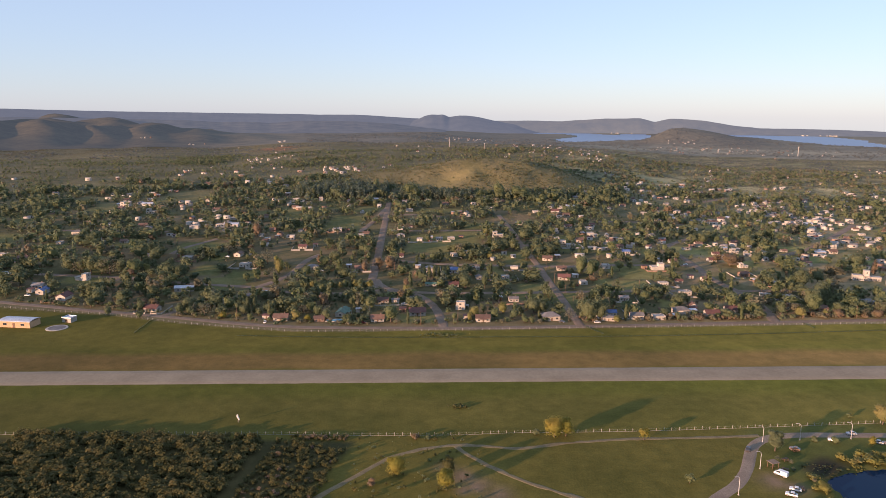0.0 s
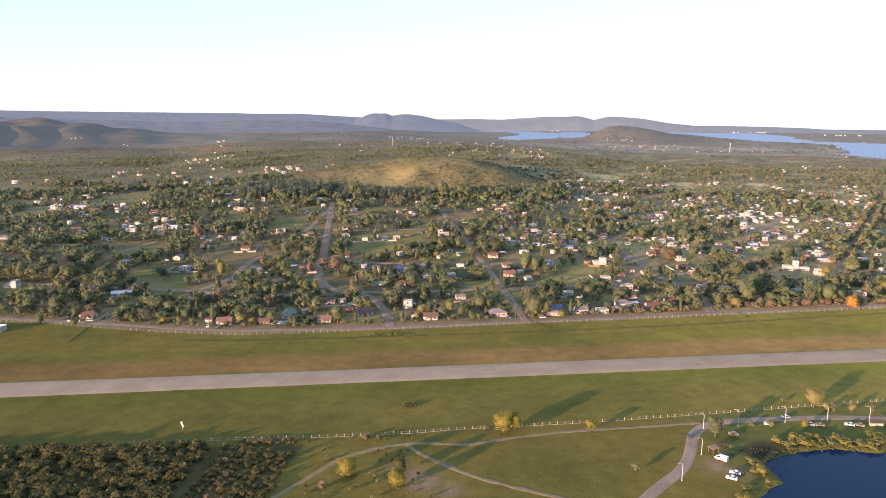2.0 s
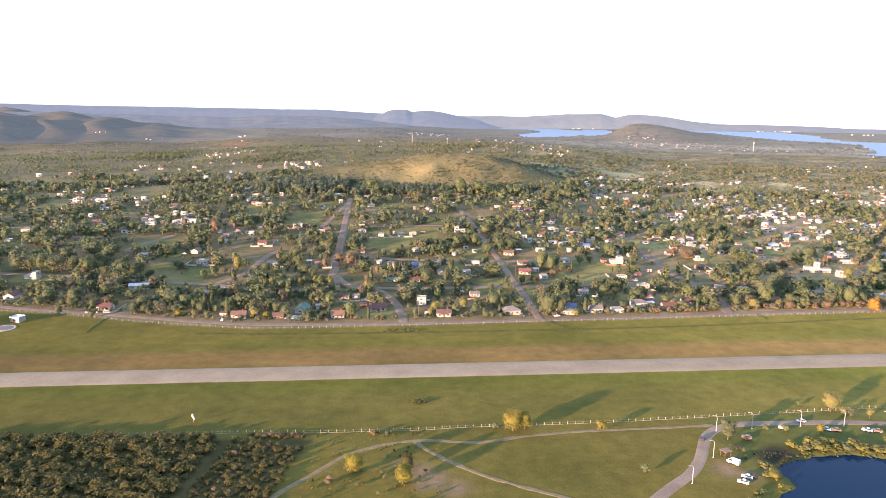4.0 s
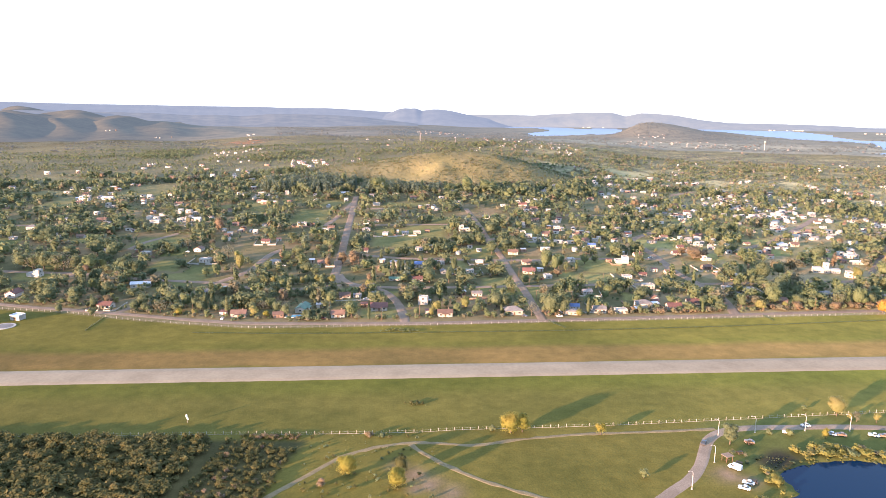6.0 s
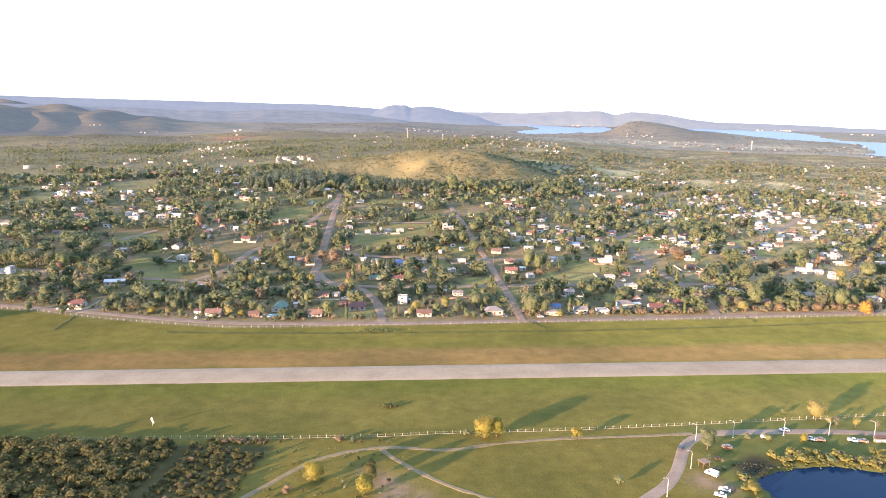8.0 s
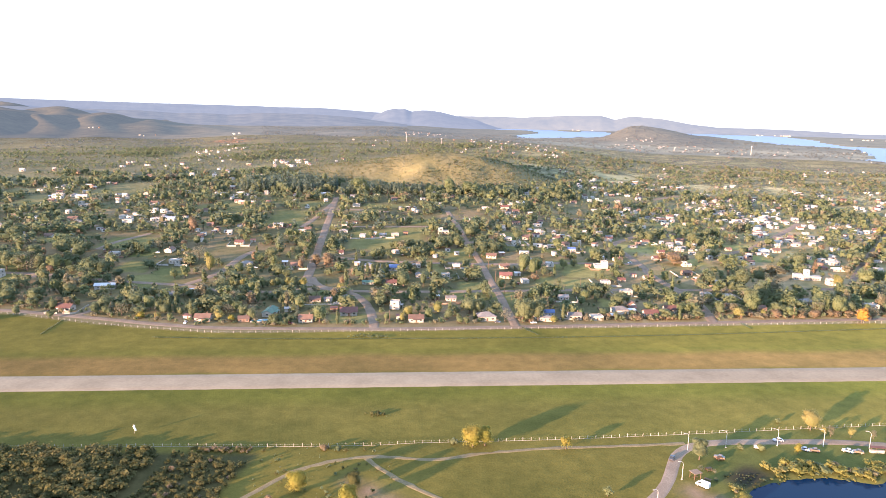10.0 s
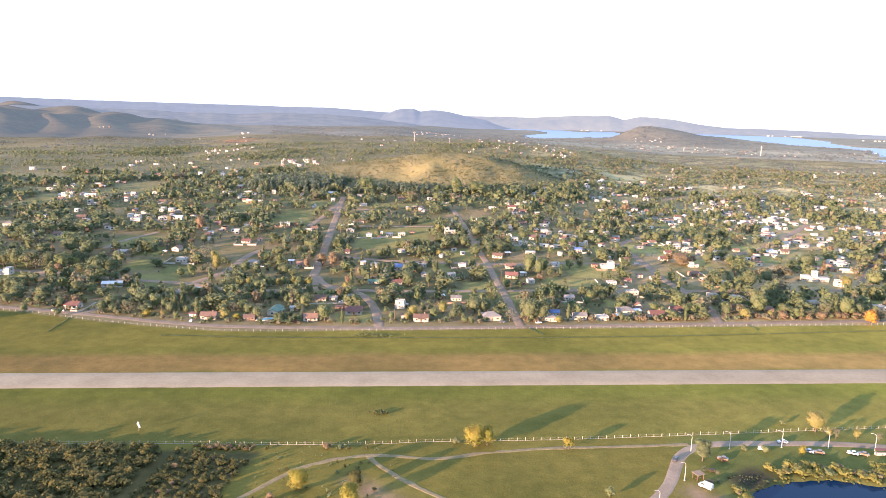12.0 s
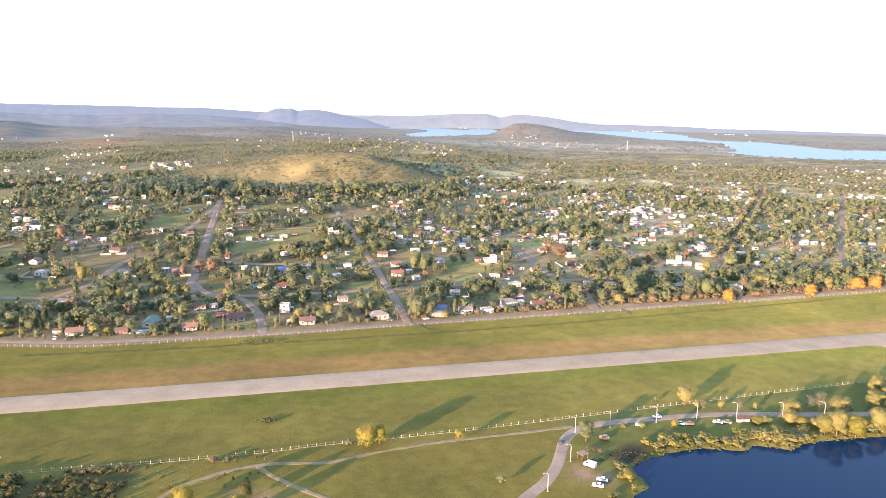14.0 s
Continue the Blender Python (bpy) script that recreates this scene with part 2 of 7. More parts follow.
WOOD = surface("dark_wood", (0.10, 0.055, 0.03), (0.17, 0.10, 0.06), 1, 0.1, 0.7)
CONCRETE = surface("pale_concrete", (0.31, 0.288, 0.255), (0.42, 0.393, 0.355), 1.5, 0.2, 0.9)
STEEL = surface("galvanised_steel", (0.50, 0.49, 0.47), (0.66, 0.65, 0.62), 1, 0.15, 0.5, 0.3)
BARK = surface("bark", (0.07, 0.05, 0.035), (0.14, 0.10, 0.07), 0.6, 0.1, 0.95, relief=0.02)
RUBBER = surface("tyre_rubber", (0.02, 0.02, 0.02), (0.035, 0.035, 0.035), 0.5, 0.05, 0.9)
FABRIC = surface("white_fabric", (0.72, 0.68, 0.62), (0.84, 0.80, 0.74), 0.8, 0.2, 0.9)
SALMON = surface("salmon_render", (0.44, 0.27, 0.15), (0.55, 0.35, 0.20), 2, 0.3, 0.85)


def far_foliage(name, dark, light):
    """Leaves of the distant plain, with haze put in as a weak blue emission."""
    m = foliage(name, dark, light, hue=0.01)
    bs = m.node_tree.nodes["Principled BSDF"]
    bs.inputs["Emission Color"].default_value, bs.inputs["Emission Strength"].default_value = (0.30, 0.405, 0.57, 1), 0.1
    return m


LEAF = {
    "dark": foliage("dark_leaves", (0.099, 0.127, 0.073), (0.169, 0.208, 0.114), hue=0.014),
    "olive": foliage("olive_leaves", (0.127, 0.153, 0.084), (0.198, 0.229, 0.124), hue=0.016),
    "light": foliage("light_leaves", (0.138, 0.170, 0.086), (0.208, 0.247, 0.122), hue=0.016),
    "yellow": foliage("yellow_leaves", (0.215, 0.210, 0.084), (0.318, 0.308, 0.122)),
    "gold": foliage("golden_leaves", (0.212, 0.198, 0.048), (0.312, 0.292, 0.070)),
    "rust": foliage("rust_leaves", (0.194, 0.150, 0.101), (0.293, 0.228, 0.148)),
    "orange": foliage("orange_leaves", (0.40, 0.200, 0.050), (0.60, 0.320, 0.085)),
    "grey": foliage("dry_grey_leaves", (0.169, 0.159, 0.104), (0.257, 0.242, 0.159), hue=0.014),
    "pine": foliage("pine_needles", (0.085, 0.118, 0.095), (0.152, 0.196, 0.146), hue=0.01),
    "reed": foliage("yellow_green_reeds", (0.190, 0.186, 0.058), (0.290, 0.280, 0.088), hue=0.015),
    "scrub": foliage("dry_olive_scrub", (0.118, 0.110, 0.044), (0.186, 0.173, 0.070), hue=0.012),
    "moss": foliage("dull_green_scrub", (0.086, 0.090, 0.036), (0.140, 0.143, 0.058), hue=0.012),
    "far": far_foliage("far_leaves_haze_glow", (0.105, 0.105, 0.072), (0.160, 0.158, 0.108)),
}


# ---- mesh tools ----


def quads_mesh(name, verts, faces, mats=(), index=None):
    """A mesh from numpy arrays of points and four-cornered faces."""
    me = bpy.data.meshes.new(name)
    verts, faces = np.asarray(verts, np.float32), np.asarray(faces, np.int32)
    me.vertices.add(len(verts))
    me.loops.add(faces.size)
    me.polygons.add(len(faces))
    me.vertices.foreach_set("co", verts.ravel())
    me.loops.foreach_set("vertex_index", faces.ravel())
    me.polygons.foreach_set("loop_start", np.arange(0, faces.size, 4, dtype=np.int32))
    if index is not None:
        me.polygons.foreach_set("material_index", np.asarray(index, np.int32))
    for m in mats:
        me.materials.append(m)
    me.update(calc_edges=True)
    me.validate()
    return me


def part(name, bm, material, parent=None, label=""):
    """Links a bmesh as one mesh object under a thing or a part."""
    me = bpy.data.meshes.new(name)
    bm.to_mesh(me)
    bm.free()
    me.materials.append(material)
    ob = new(name, me)
    ob.parent = parent
    return tagged(ob, label) if label else ob


def thing(name, label, category, group="", kind=""):
    ob = new(name)
    ob.empty_display_size = 0.5
    return tagged(ob, label, category, group, kind)


def box(bm, x0, x1, y0, y1, z0, z1, bevel=0.0):
    """Adds a box to a bmesh."""
    made = bmesh.ops.create_cube(bm, size=1, matrix=Matrix.Translation(((x0 + x1) / 2, (y0 + y1) / 2, (z0 + z1) / 2)) @ Matrix.Diagonal((x1 - x0, y1 - y0, z1 - z0, 1)))
    if bevel:
        edges = list({e for v in made["verts"] for e in v.link_edges})
        bmesh.ops.bevel(bm, geom=edges, offset=bevel, segments=2, affect="EDGES")
    return bm


def tube(bm, a, b, r0, r1, sides=8):
    """Adds a tapered round bar from a to b."""
    a, b = Vector(a), Vector(b)
    m = Matrix.Translation((a + b) / 2) @ (b - a).to_track_quat("Z", "Y").to_matrix().to_4x4()
    bmesh.ops.create_cone(bm, cap_ends=True, segments=sides, radius1=r0, radius2=r1, depth=(b - a).length, matrix=m)
    return bm


def prism(bm, outline, axis_len, m=Matrix()):
    """Adds an outline of (x, z) points drawn out along y, centred, by axis_len."""
    a = [bm.verts.new(m @ Vector((x, -axis_len / 2, z))) for x, z in outline]
    b = [bm.verts.new(m @ Vector((x, axis_len / 2, z))) for x, z in outline]
    k = len(outline)
    bm.faces.new(a)
    bm.faces.new(b[::-1])
    for i in range(k):
        bm.faces.new((a[i], b[i], b[(i + 1) % k], a[(i + 1) % k]))
    bmesh.ops.recalc_face_normals(bm, faces=bm.faces)
    return bm


def curve_points(pts, step=4.0):
    """A smooth line through plan points, a point about every step metres."""
    p = np.array(pts, float)
    p = np.vstack([2 * p[0] - p[1], p, 2 * p[-1] - p[-2]])
    out = []
    for i in range(1, len(p) - 2):
        k = max(2, int(np.hypot(*(p[i + 1] - p[i])) / step))
        t = np.linspace(0, 1, k, endpoint=False)[:, None]
        a, b, c, d = p[i - 1], p[i], p[i + 1], p[i + 2]
        out.append(0.5 * (2 * b + (c - a) * t + (2 * a - 5 * b + 4 * c - d) * t ** 2 + (3 * b - 3 * c + d - a) * t ** 3))
    return np.vstack([*out, p[-2:-1]])


ROAD_PATHS = []


def road(name, pts, width, material, label, lift=0.1, ragged=0.25, skirt=0.9):
    """A road laid over the land, with a worn, slightly uneven edge and sides that go into the ground."""
    c = curve_points(pts, 3.0 if width < 9 else 5.0)
    ROAD_PATHS.append((c, width / 2))
    d = np.gradient(c, axis=0)
    d /= np.hypot(d[:, 0], d[:, 1])[:, None]
    nrm = np.stack([d[:, 1], -d[:, 0]], 1)
    rng = np.random.default_rng(len(ROAD_PATHS))
    half = width / 2 + rng.normal(0, ragged * 0.5, (len(c), 2))
    offs = [-half[:, 0] - skirt, -half[:, 0], -half[:, 0] * 0.5, half[:, 1] * 0, half[:, 1] * 0.5, half[:, 1], half[:, 1] + skirt]
    down = [-0.3, 0, 0.01, 0.015, 0.01, 0, -0.3]
    rows = []
    for o, dz in zip(offs, down):
        q = c + nrm * o[:, None]
        rows.append(np.column_stack([q, height(q[:, 0], q[:, 1]) + lift + dz]))
    v = np.stack(rows, 1)
    k, w = len(c), len(offs)
    i = np.arange((k - 1) * w).reshape(k - 1, w)[:, :-1].ravel()
    f = np.stack([i, i + 1, i + w + 1, i + w], 1)
    ob = new(name, quads_mesh(name, v.reshape(-1, 3), f, [material]))
    if v.size:
        ob.data.polygons.foreach_set("use_smooth", np.ones(len(f), bool))
    return tagged(ob, label, "road", kind="structure")


# ---- ground ----
AIR_NEAR = [(-420, 229), (-148, 238), (-80, 240), (-48, 240), (-8, 241.6), (11.5, 243.8), (58, 246.6), (104, 251), (160, 257), (217, 262.7), (270, 267.8), (420, 282)]
AIR_FAR = [(-520, 448), (-300, 411), (-225, 398.9), (-199, 391.4), (-170, 382.5), (-136, 375.1), (-103, 369.4), (-73, 370), (-54.5, 371.5), (-16, 374.1), (16, 376.9), (62, 380.9), (119.5, 385.6), (159, 389.4), (237, 396.3), (321, 402.5), (399, 408.5), (620, 426)]
RW_A = radians(2.95)


def runway_side(x, y):
    """Metres across the runway from its middle line, away from the camera."""
    return (y - 305.6) * math.cos(RW_A) - (x - 13) * math.sin(RW_A)


LAWNS = [(41, 568, 10, 20), (45, 476, 10, 12), (134, 530, 17, 26), (122, 488, 12, 13), (93, 624, 12, 34), (197, 613, 15, 18), (-178, 485, 17, 10), (-29, 442, 6, 8), (-200, 514, 12, 15), (20, 524, 6, 18), (161, 604, 8, 16), (100, 492, 7, 15), (65, 578, 4, 15),
         (72, 445, 8, 11), (129, 439, 4, 11), (-279, 476, 14, 8), (-33, 397, 11, 11), (62, 425, 5, 9)]
PADDOCKS = [(-20, 619, 33, 38), (-5, 656, 18, 15), (-125, 713, 18, 39), (-349, 862, 29, 47), (-403, 766, 18, 31), (-300, 596, 11, 17), (-233, 585, 21, 21), (-198, 777, 15, 21), (-113, 793, 13, 19), (-29, 790, 26, 13), (340, 1190, 40, 46), (-224, 757, 7, 17),
            (-451, 821, 18, 23), (230, 560, 14, 12), (300, 625, 14, 10), (-430, 600, 30, 18), (-440, 510, 40, 16), (-471, 930, 60, 22)]
FIELDS = LAWNS + PADDOCKS


def in_fields(x, y, grow=1.0):
    s = np.zeros(np.shape(x))
    for fx, fy, a, b in FIELDS:
        s = np.maximum(s, 1 - smooth(0.85, 1.1, np.maximum(np.abs(x - fx) / (a * grow), np.abs(y - fy) / (b * grow))))
    return s


def plot_lines(x, y):
    """House plots of the town: cell numbers, and metres to the nearest boundary along and across the streets."""
    u, v = x + 0.075 * (y - 460), y - 0.045 * x
    wide, deep = 23.0, 27.5
    shift = 9.0 * np.sin(np.floor(v / deep) * 2.3)
    cu, cv = (u + shift) / wide, v / deep
    du, dv = (cu - np.round(cu)) * wide, (cv - np.round(cv)) * deep
    return np.floor(cu), np.floor(cv), np.abs(du), np.abs(dv)


def cover(x, y):
    """The kind of ground: its base colour, with far haze painted in, and how much dark scrub grows on it."""
    r, az = np.hypot(x, y), np.degrees(np.arctan2(x, np.maximum(y, 1e-3)))
    near, far = np.interp(x, *zip(*AIR_NEAR)), np.interp(x, *zip(*AIR_FAR))
    s = runway_side(x, y) + waves(x, y, 60, 4) * 1.5
    green, olive, dry = np.array((0.112, 0.118, 0.024)), np.array((0.130, 0.119, 0.031)), np.array((0.211, 0.136, 0.053))
    def mix(a, b, t):
        return a * (1 - t)[..., None] + b * t[..., None]
    one = np.ones(np.shape(x))[..., None]
    c = one * np.array((0.124, 0.110, 0.029))                                   # meadow by the pond
    c = mix(c, np.array((0.104, 0.114, 0.035)), smooth(95, 112, x) * smooth(170, 215, y))
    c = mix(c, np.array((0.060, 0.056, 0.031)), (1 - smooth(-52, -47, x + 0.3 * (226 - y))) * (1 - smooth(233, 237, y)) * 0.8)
    c = mix(c, np.array((0.105, 0.103, 0.036)), smooth(-9, -4, pond_depth(x, y)) * (1 - smooth(0.2, 1.5, pond_depth(x, y))) * smooth(112, 124, x) * 0.8)
    c = mix(c, np.array((0.040, 0.036, 0.028)), np.exp(-(((x - 120.5) * 0.8 + (y - 220.2) * 0.6) / 9) ** 4 - (((y - 220.2) * 0.8 - (x - 120.5) * 0.6) / 5.5) ** 4))   # wet mud at the pond's corner
    bare = np.zeros(np.shape(x))
    for bx, by, br in ((-7, 210, 5), (-1, 204.5, 5), (4, 199.5, 5), (-13, 216, 3.5), (-7, 201.5, 3), (98, 210, 5), (104, 206, 4)):
        bare = np.maximum(bare, np.exp(-((x - bx) ** 2 + (y - by) ** 2) / br ** 2))
    c = mix(c, np.array((0.22, 0.16, 0.12)), np.clip(bare * (0.75 + 0.35 * waves(x, y, 9, 2)), 0, 0.85))
    air = smooth(-0.5, 0.5, y - near) * (1 - smooth(-0.5, 0.5, y - far))
    grass = mix(one * green, olive, smooth(-14, -34, s) + 0 * x)
    grass = mix(grass, dry, smooth(5, 12, s) * (1 - smooth(26, 40, s)) * 0.85)
    grass = mix(grass, one * np.array((0.142, 0.128, 0.029)), smooth(30, 46, s))
    grass = grass * (0.86 + 0.14 * smooth(-220, -20, x) + 0.58 * smooth(-20, 330, x))[..., None]                 # darker to the west, paler towards the east
    c = mix(c, grass * 0.92, air)
    town = smooth(-0.5, 0.5, y - far)
    tc = mix(one * np.array((0.120, 0.106, 0.056)), one * np.array((0.170, 0.140, 0.088)), smooth(0.15, 0.8, waves(x, y, 45, 7)))
    pu, pv, _, _ = plot_lines(x, y)
    pick = np.modf(np.abs(np.sin(pu * 12.9898 + pv * 78.233)) * 437.58)[0]
    gardens = (1 - smooth(900, 1150, r)) * (1 - in_fields(x, y)) * 0.8
    tc = mix(tc, one * np.array((0.170, 0.132, 0.082)), gardens * (pick > 0.72))
    tc = mix(tc, one * np.array((0.082, 0.080, 0.042)), gardens * (pick < 0.3))
    tc = mix(tc, one * np.array((0.108, 0.120, 0.046)), gardens * ((pick > 0.3) & (pick < 0.42)))
    tc = mix(tc, one * np.array((0.155, 0.148, 0.062)), in_fields(x, y))
    tc = mix(tc, one * np.array((0.165, 0.138, 0.080)), (1 - smooth(13, 19, y - far)) * 0.85)
    # ground further off greyer and paler, haze worked into the base colour
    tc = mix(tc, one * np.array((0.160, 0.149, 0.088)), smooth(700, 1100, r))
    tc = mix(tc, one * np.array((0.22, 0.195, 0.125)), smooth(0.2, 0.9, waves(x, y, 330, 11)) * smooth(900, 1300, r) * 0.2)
    hill = 1 - smooth(0.8, 1.1, ((x - 15) / 200) ** 2 + ((y - 1045) / 118) ** 2)
    # streak of golden grass, which also paints in the sunlit south-west slope
    gold = np.exp(-(((x + 14) * 0.69 - (y - 979) * 0.72) / 18) ** 2 - (((x + 14) * 0.72 + (y - 979) * 0.69) / 56) ** 4) * (0.85 + 0.35 * waves(x, y, 22, 3))
    tc = mix(tc, one * np.array((0.142, 0.128, 0.068)), hill)
    tc = mix(tc, one * np.array((0.205, 0.178, 0.086)), np.clip(gold, 0, 1) * 0.9)
    # eastern plain brightened far off, again in place of haze
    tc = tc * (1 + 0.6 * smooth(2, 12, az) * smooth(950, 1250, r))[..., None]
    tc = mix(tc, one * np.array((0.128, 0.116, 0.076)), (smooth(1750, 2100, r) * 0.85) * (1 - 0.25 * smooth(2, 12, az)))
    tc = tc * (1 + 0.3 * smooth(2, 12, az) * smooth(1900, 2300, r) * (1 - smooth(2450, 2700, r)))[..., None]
    tc = mix(tc, one * np.array((0.118, 0.106, 0.064)), smooth(2450, 2750, r) * smooth(13, 14.5, az) * (1 - smooth(22, 26, az)))
    tc = mix(tc, one * np.array((0.080, 0.072, 0.042)), (1 - smooth(-24, -14, az)) * smooth(1700, 2000, r))
    tc = tc * (1.08 + 0.85 * smooth(20, 380, x) * (1 - smooth(1000, 1500, r)) * (0.7 + 0.3 * (1 - smooth(700, 950, r))))[..., None]   # drier, sandier gardens in the east, paled further to imitate haze
    tc = mix(tc, one * np.array((0.27, 0.13, 0.085)), np.exp(-((x + 455) / 48) ** 4 - ((y - 1735) / 60) ** 4) * 0.8)
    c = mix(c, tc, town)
    scrub = town * smooth(560, 1300, r) * 0.95 * (1 - hill * 0.25) * (1 - 0.8 * np.clip(gold, 0, 1)) * (1 - 0.7 * in_fields(x, y))
    return c, scrub


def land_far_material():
    """The same land from 2 km on, a backdrop whose blue emission stands for evening haze."""
    m, n, l, bs = nodes_of("far_land_haze_glow")
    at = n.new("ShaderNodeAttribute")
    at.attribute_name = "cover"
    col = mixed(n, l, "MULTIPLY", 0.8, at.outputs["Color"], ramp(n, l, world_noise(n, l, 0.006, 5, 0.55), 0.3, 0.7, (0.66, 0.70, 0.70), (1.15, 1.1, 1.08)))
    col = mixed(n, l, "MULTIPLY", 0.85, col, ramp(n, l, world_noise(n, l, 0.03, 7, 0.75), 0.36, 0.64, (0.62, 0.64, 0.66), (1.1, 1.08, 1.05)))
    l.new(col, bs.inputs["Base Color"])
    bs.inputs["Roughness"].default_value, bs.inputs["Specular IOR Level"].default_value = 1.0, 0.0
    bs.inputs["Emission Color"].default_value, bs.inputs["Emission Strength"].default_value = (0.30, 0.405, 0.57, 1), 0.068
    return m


def land_sheet(name, rad, az, material, label, closed):
    A, R = np.meshgrid(az, rad)
    x, y = R * np.sin(A), R * np.cos(A)
    z = height(x, y)
    i = np.arange(A.size).reshape(A.shape)
    if closed:
        i = np.column_stack([i, i[:, 0]])
    f = np.stack([i[:-1, :-1].ravel(), i[1:, :-1].ravel(), i[1:, 1:].ravel(), i[:-1, 1:].ravel()], 1)
    me = quads_mesh(name, np.stack([x, y, z], -1).reshape(-1, 3), f, [material])
    c, s = cover(x.ravel(), y.ravel())
    at = me.attributes.new("cover", "FLOAT_COLOR", "POINT")
    at.data.foreach_set("color", np.column_stack([c, np.ones(len(c))]).astype(np.float32).ravel())
    me.attributes.new("scrub", "FLOAT", "POINT").data.foreach_set("value", s.astype(np.float32))
    me.polygons.foreach_set("use_smooth", np.ones(len(f), bool))
    return tagged(new(name, me), label, "ground", kind="structure")


NEAR_AZ = np.radians(np.concatenate([np.arange(-56, 56.01, 0.42), np.arange(62, 304, 8)]))
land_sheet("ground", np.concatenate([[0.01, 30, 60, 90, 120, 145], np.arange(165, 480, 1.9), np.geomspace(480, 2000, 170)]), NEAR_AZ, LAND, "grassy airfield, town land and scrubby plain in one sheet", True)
land_sheet("backdrop_land", np.geomspace(2000, 4930, 150), NEAR_AZ, land_far_material(), "far scrubby plain and brown hills with haze painted as glow", True)


def sheet(name, x0, x1, y0, y1, z, material, label):
    v = [(x0, y0, z), (x1, y0, z), (x1, y1, z), (x0, y1, z)]
    return tagged(new(name, quads_mesh(name, v, [(0, 1, 2, 3)], [material])), label, "water", kind="structure")


sheet("water", 98, 430, 118, 226, -0.75, POND, "still dark blue pond water")


def lake_sheet():
    az, rad = np.radians(np.linspace(1, 58, 60)), np.linspace(1950, 4740, 30)
    A, R = np.meshgrid(az, rad)
    i = np.arange(A.size).reshape(A.shape)
    f = np.stack([i[:-1, :-1].ravel(), i[1:, :-1].ravel(), i[1:, 1:].ravel(), i[:-1, 1:].ravel()], 1)
    v = np.stack([R * np.sin(A), R * np.cos(A), np.full(A.shape, 14.0)], -1).reshape(-1, 3)
    return tagged(new("water_lake", quads_mesh("lake", v, f, [LAKE])), "pale blue lake between far wooded shores", "lake", kind="structure")


lake_sheet()


def far_ridge(name, az0, az1, r0, r1, profile, material, label, rough):
    """A far range of hills: a rising slope whose crest follows a few heights (degrees above eye level)."""
    a = np.linspace(az0, az1, int((az1 - az0) * 16))
    az, el = zip(*profile)
    top = np.interp(a, az, el)
    top = np.convolve(np.pad(top, 2, mode="edge"), np.ones(5) / 5, "valid")
    top = 119.5 + r1 * np.tan(np.radians(top)) + rough * (np.sin(a * 2.3) + 0.6 * np.sin(a * 5.9 + 1) + 0.25 * np.sin(a * 11))
    rows = []
    for t in np.linspace(0, 1, 14):
        r = r0 + (r1 - r0) * t
        zz = 4 + (top - 4) * (t ** 0.8) + (np.sin(a * 1.3 + t * 5) + 0.7 * np.sin(a * 3.1 - t * 8)) * rough * 1.3 * t * (1 - t) * 4
        rows.append(np.column_stack([r * np.sin(np.radians(a)), r * np.cos(np.radians(a)), zz]))
    v = np.stack(rows)
    i = np.arange(v.shape[0] * v.shape[1]).reshape(v.shape[:2])
    f = np.stack([i[:-1, :-1].ravel(), i[:-1, 1:].ravel(), i[1:, 1:].ravel(), i[1:, :-1].ravel()], 1)
    ob = new(name, quads_mesh(name, v.reshape(-1, 3), f, [material]))
    ob.data.polygons.foreach_set("use_smooth", np.ones(len(f), bool))
    return tagged(ob, label, "hills", kind="structure")


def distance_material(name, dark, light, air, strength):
    """Far wooded hills as a backdrop, haze imitated by an even glow in the air colour."""
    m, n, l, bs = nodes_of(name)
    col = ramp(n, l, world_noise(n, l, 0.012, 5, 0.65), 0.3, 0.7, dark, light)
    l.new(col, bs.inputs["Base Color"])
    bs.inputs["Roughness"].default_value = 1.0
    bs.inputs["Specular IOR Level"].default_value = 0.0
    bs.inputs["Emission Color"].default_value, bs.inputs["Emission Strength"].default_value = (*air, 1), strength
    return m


# the last two arguments are the haze colour and how strongly it glows
FAR = distance_material("far_hills_haze", (0.035, 0.045, 0.05), (0.06, 0.07, 0.07), (0.34, 0.42, 0.54), 0.165)
FOOT = distance_material("far_foothills_haze", (0.045, 0.050, 0.047), (0.095, 0.096, 0.078), (0.33, 0.415, 0.545), 0.128)
SHORE = distance_material("far_shore_haze", (0.04, 0.05, 0.045), (0.075, 0.08, 0.06), (0.34, 0.41, 0.52), 0.19)
far_ridge("backdrop_range", -62, 1.6, 4450, 4900, [(-62, 0.65), (-40, 0.5), (-30, 0.29), (-26, 0.22), (-21.5, 0.18), (-17, 0.14), (-13, 0.11), (-11, 0.06), (-8.4, 0.08), (-6.6, 0.0), (-4.4, -0.14), (-3, -0.2), (1.6, -0.5)], FAR, "long wooded range on the horizon, tinted blue as haze", 0.35)
far_ridge("backdrop_peak", -4.5, 6.6, 4350, 4800, [(-4.5, -0.7), (-3.1, -0.2), (-2.65, 0.02), (-2.1, 0.12), (-1.55, 0.1), (-1.2, 0.14), (-0.95, 0.04), (-0.72, -0.07), (-0.3, 0.0), (0.2, 0.05), (0.7, 0.05), (1.7, -0.06), (2.5, -0.24), (3.2, -0.4), (4.7, -0.66), (6.6, -1.2)], FAR, "twin-topped hill on the horizon, tinted blue as haze", 0.3)
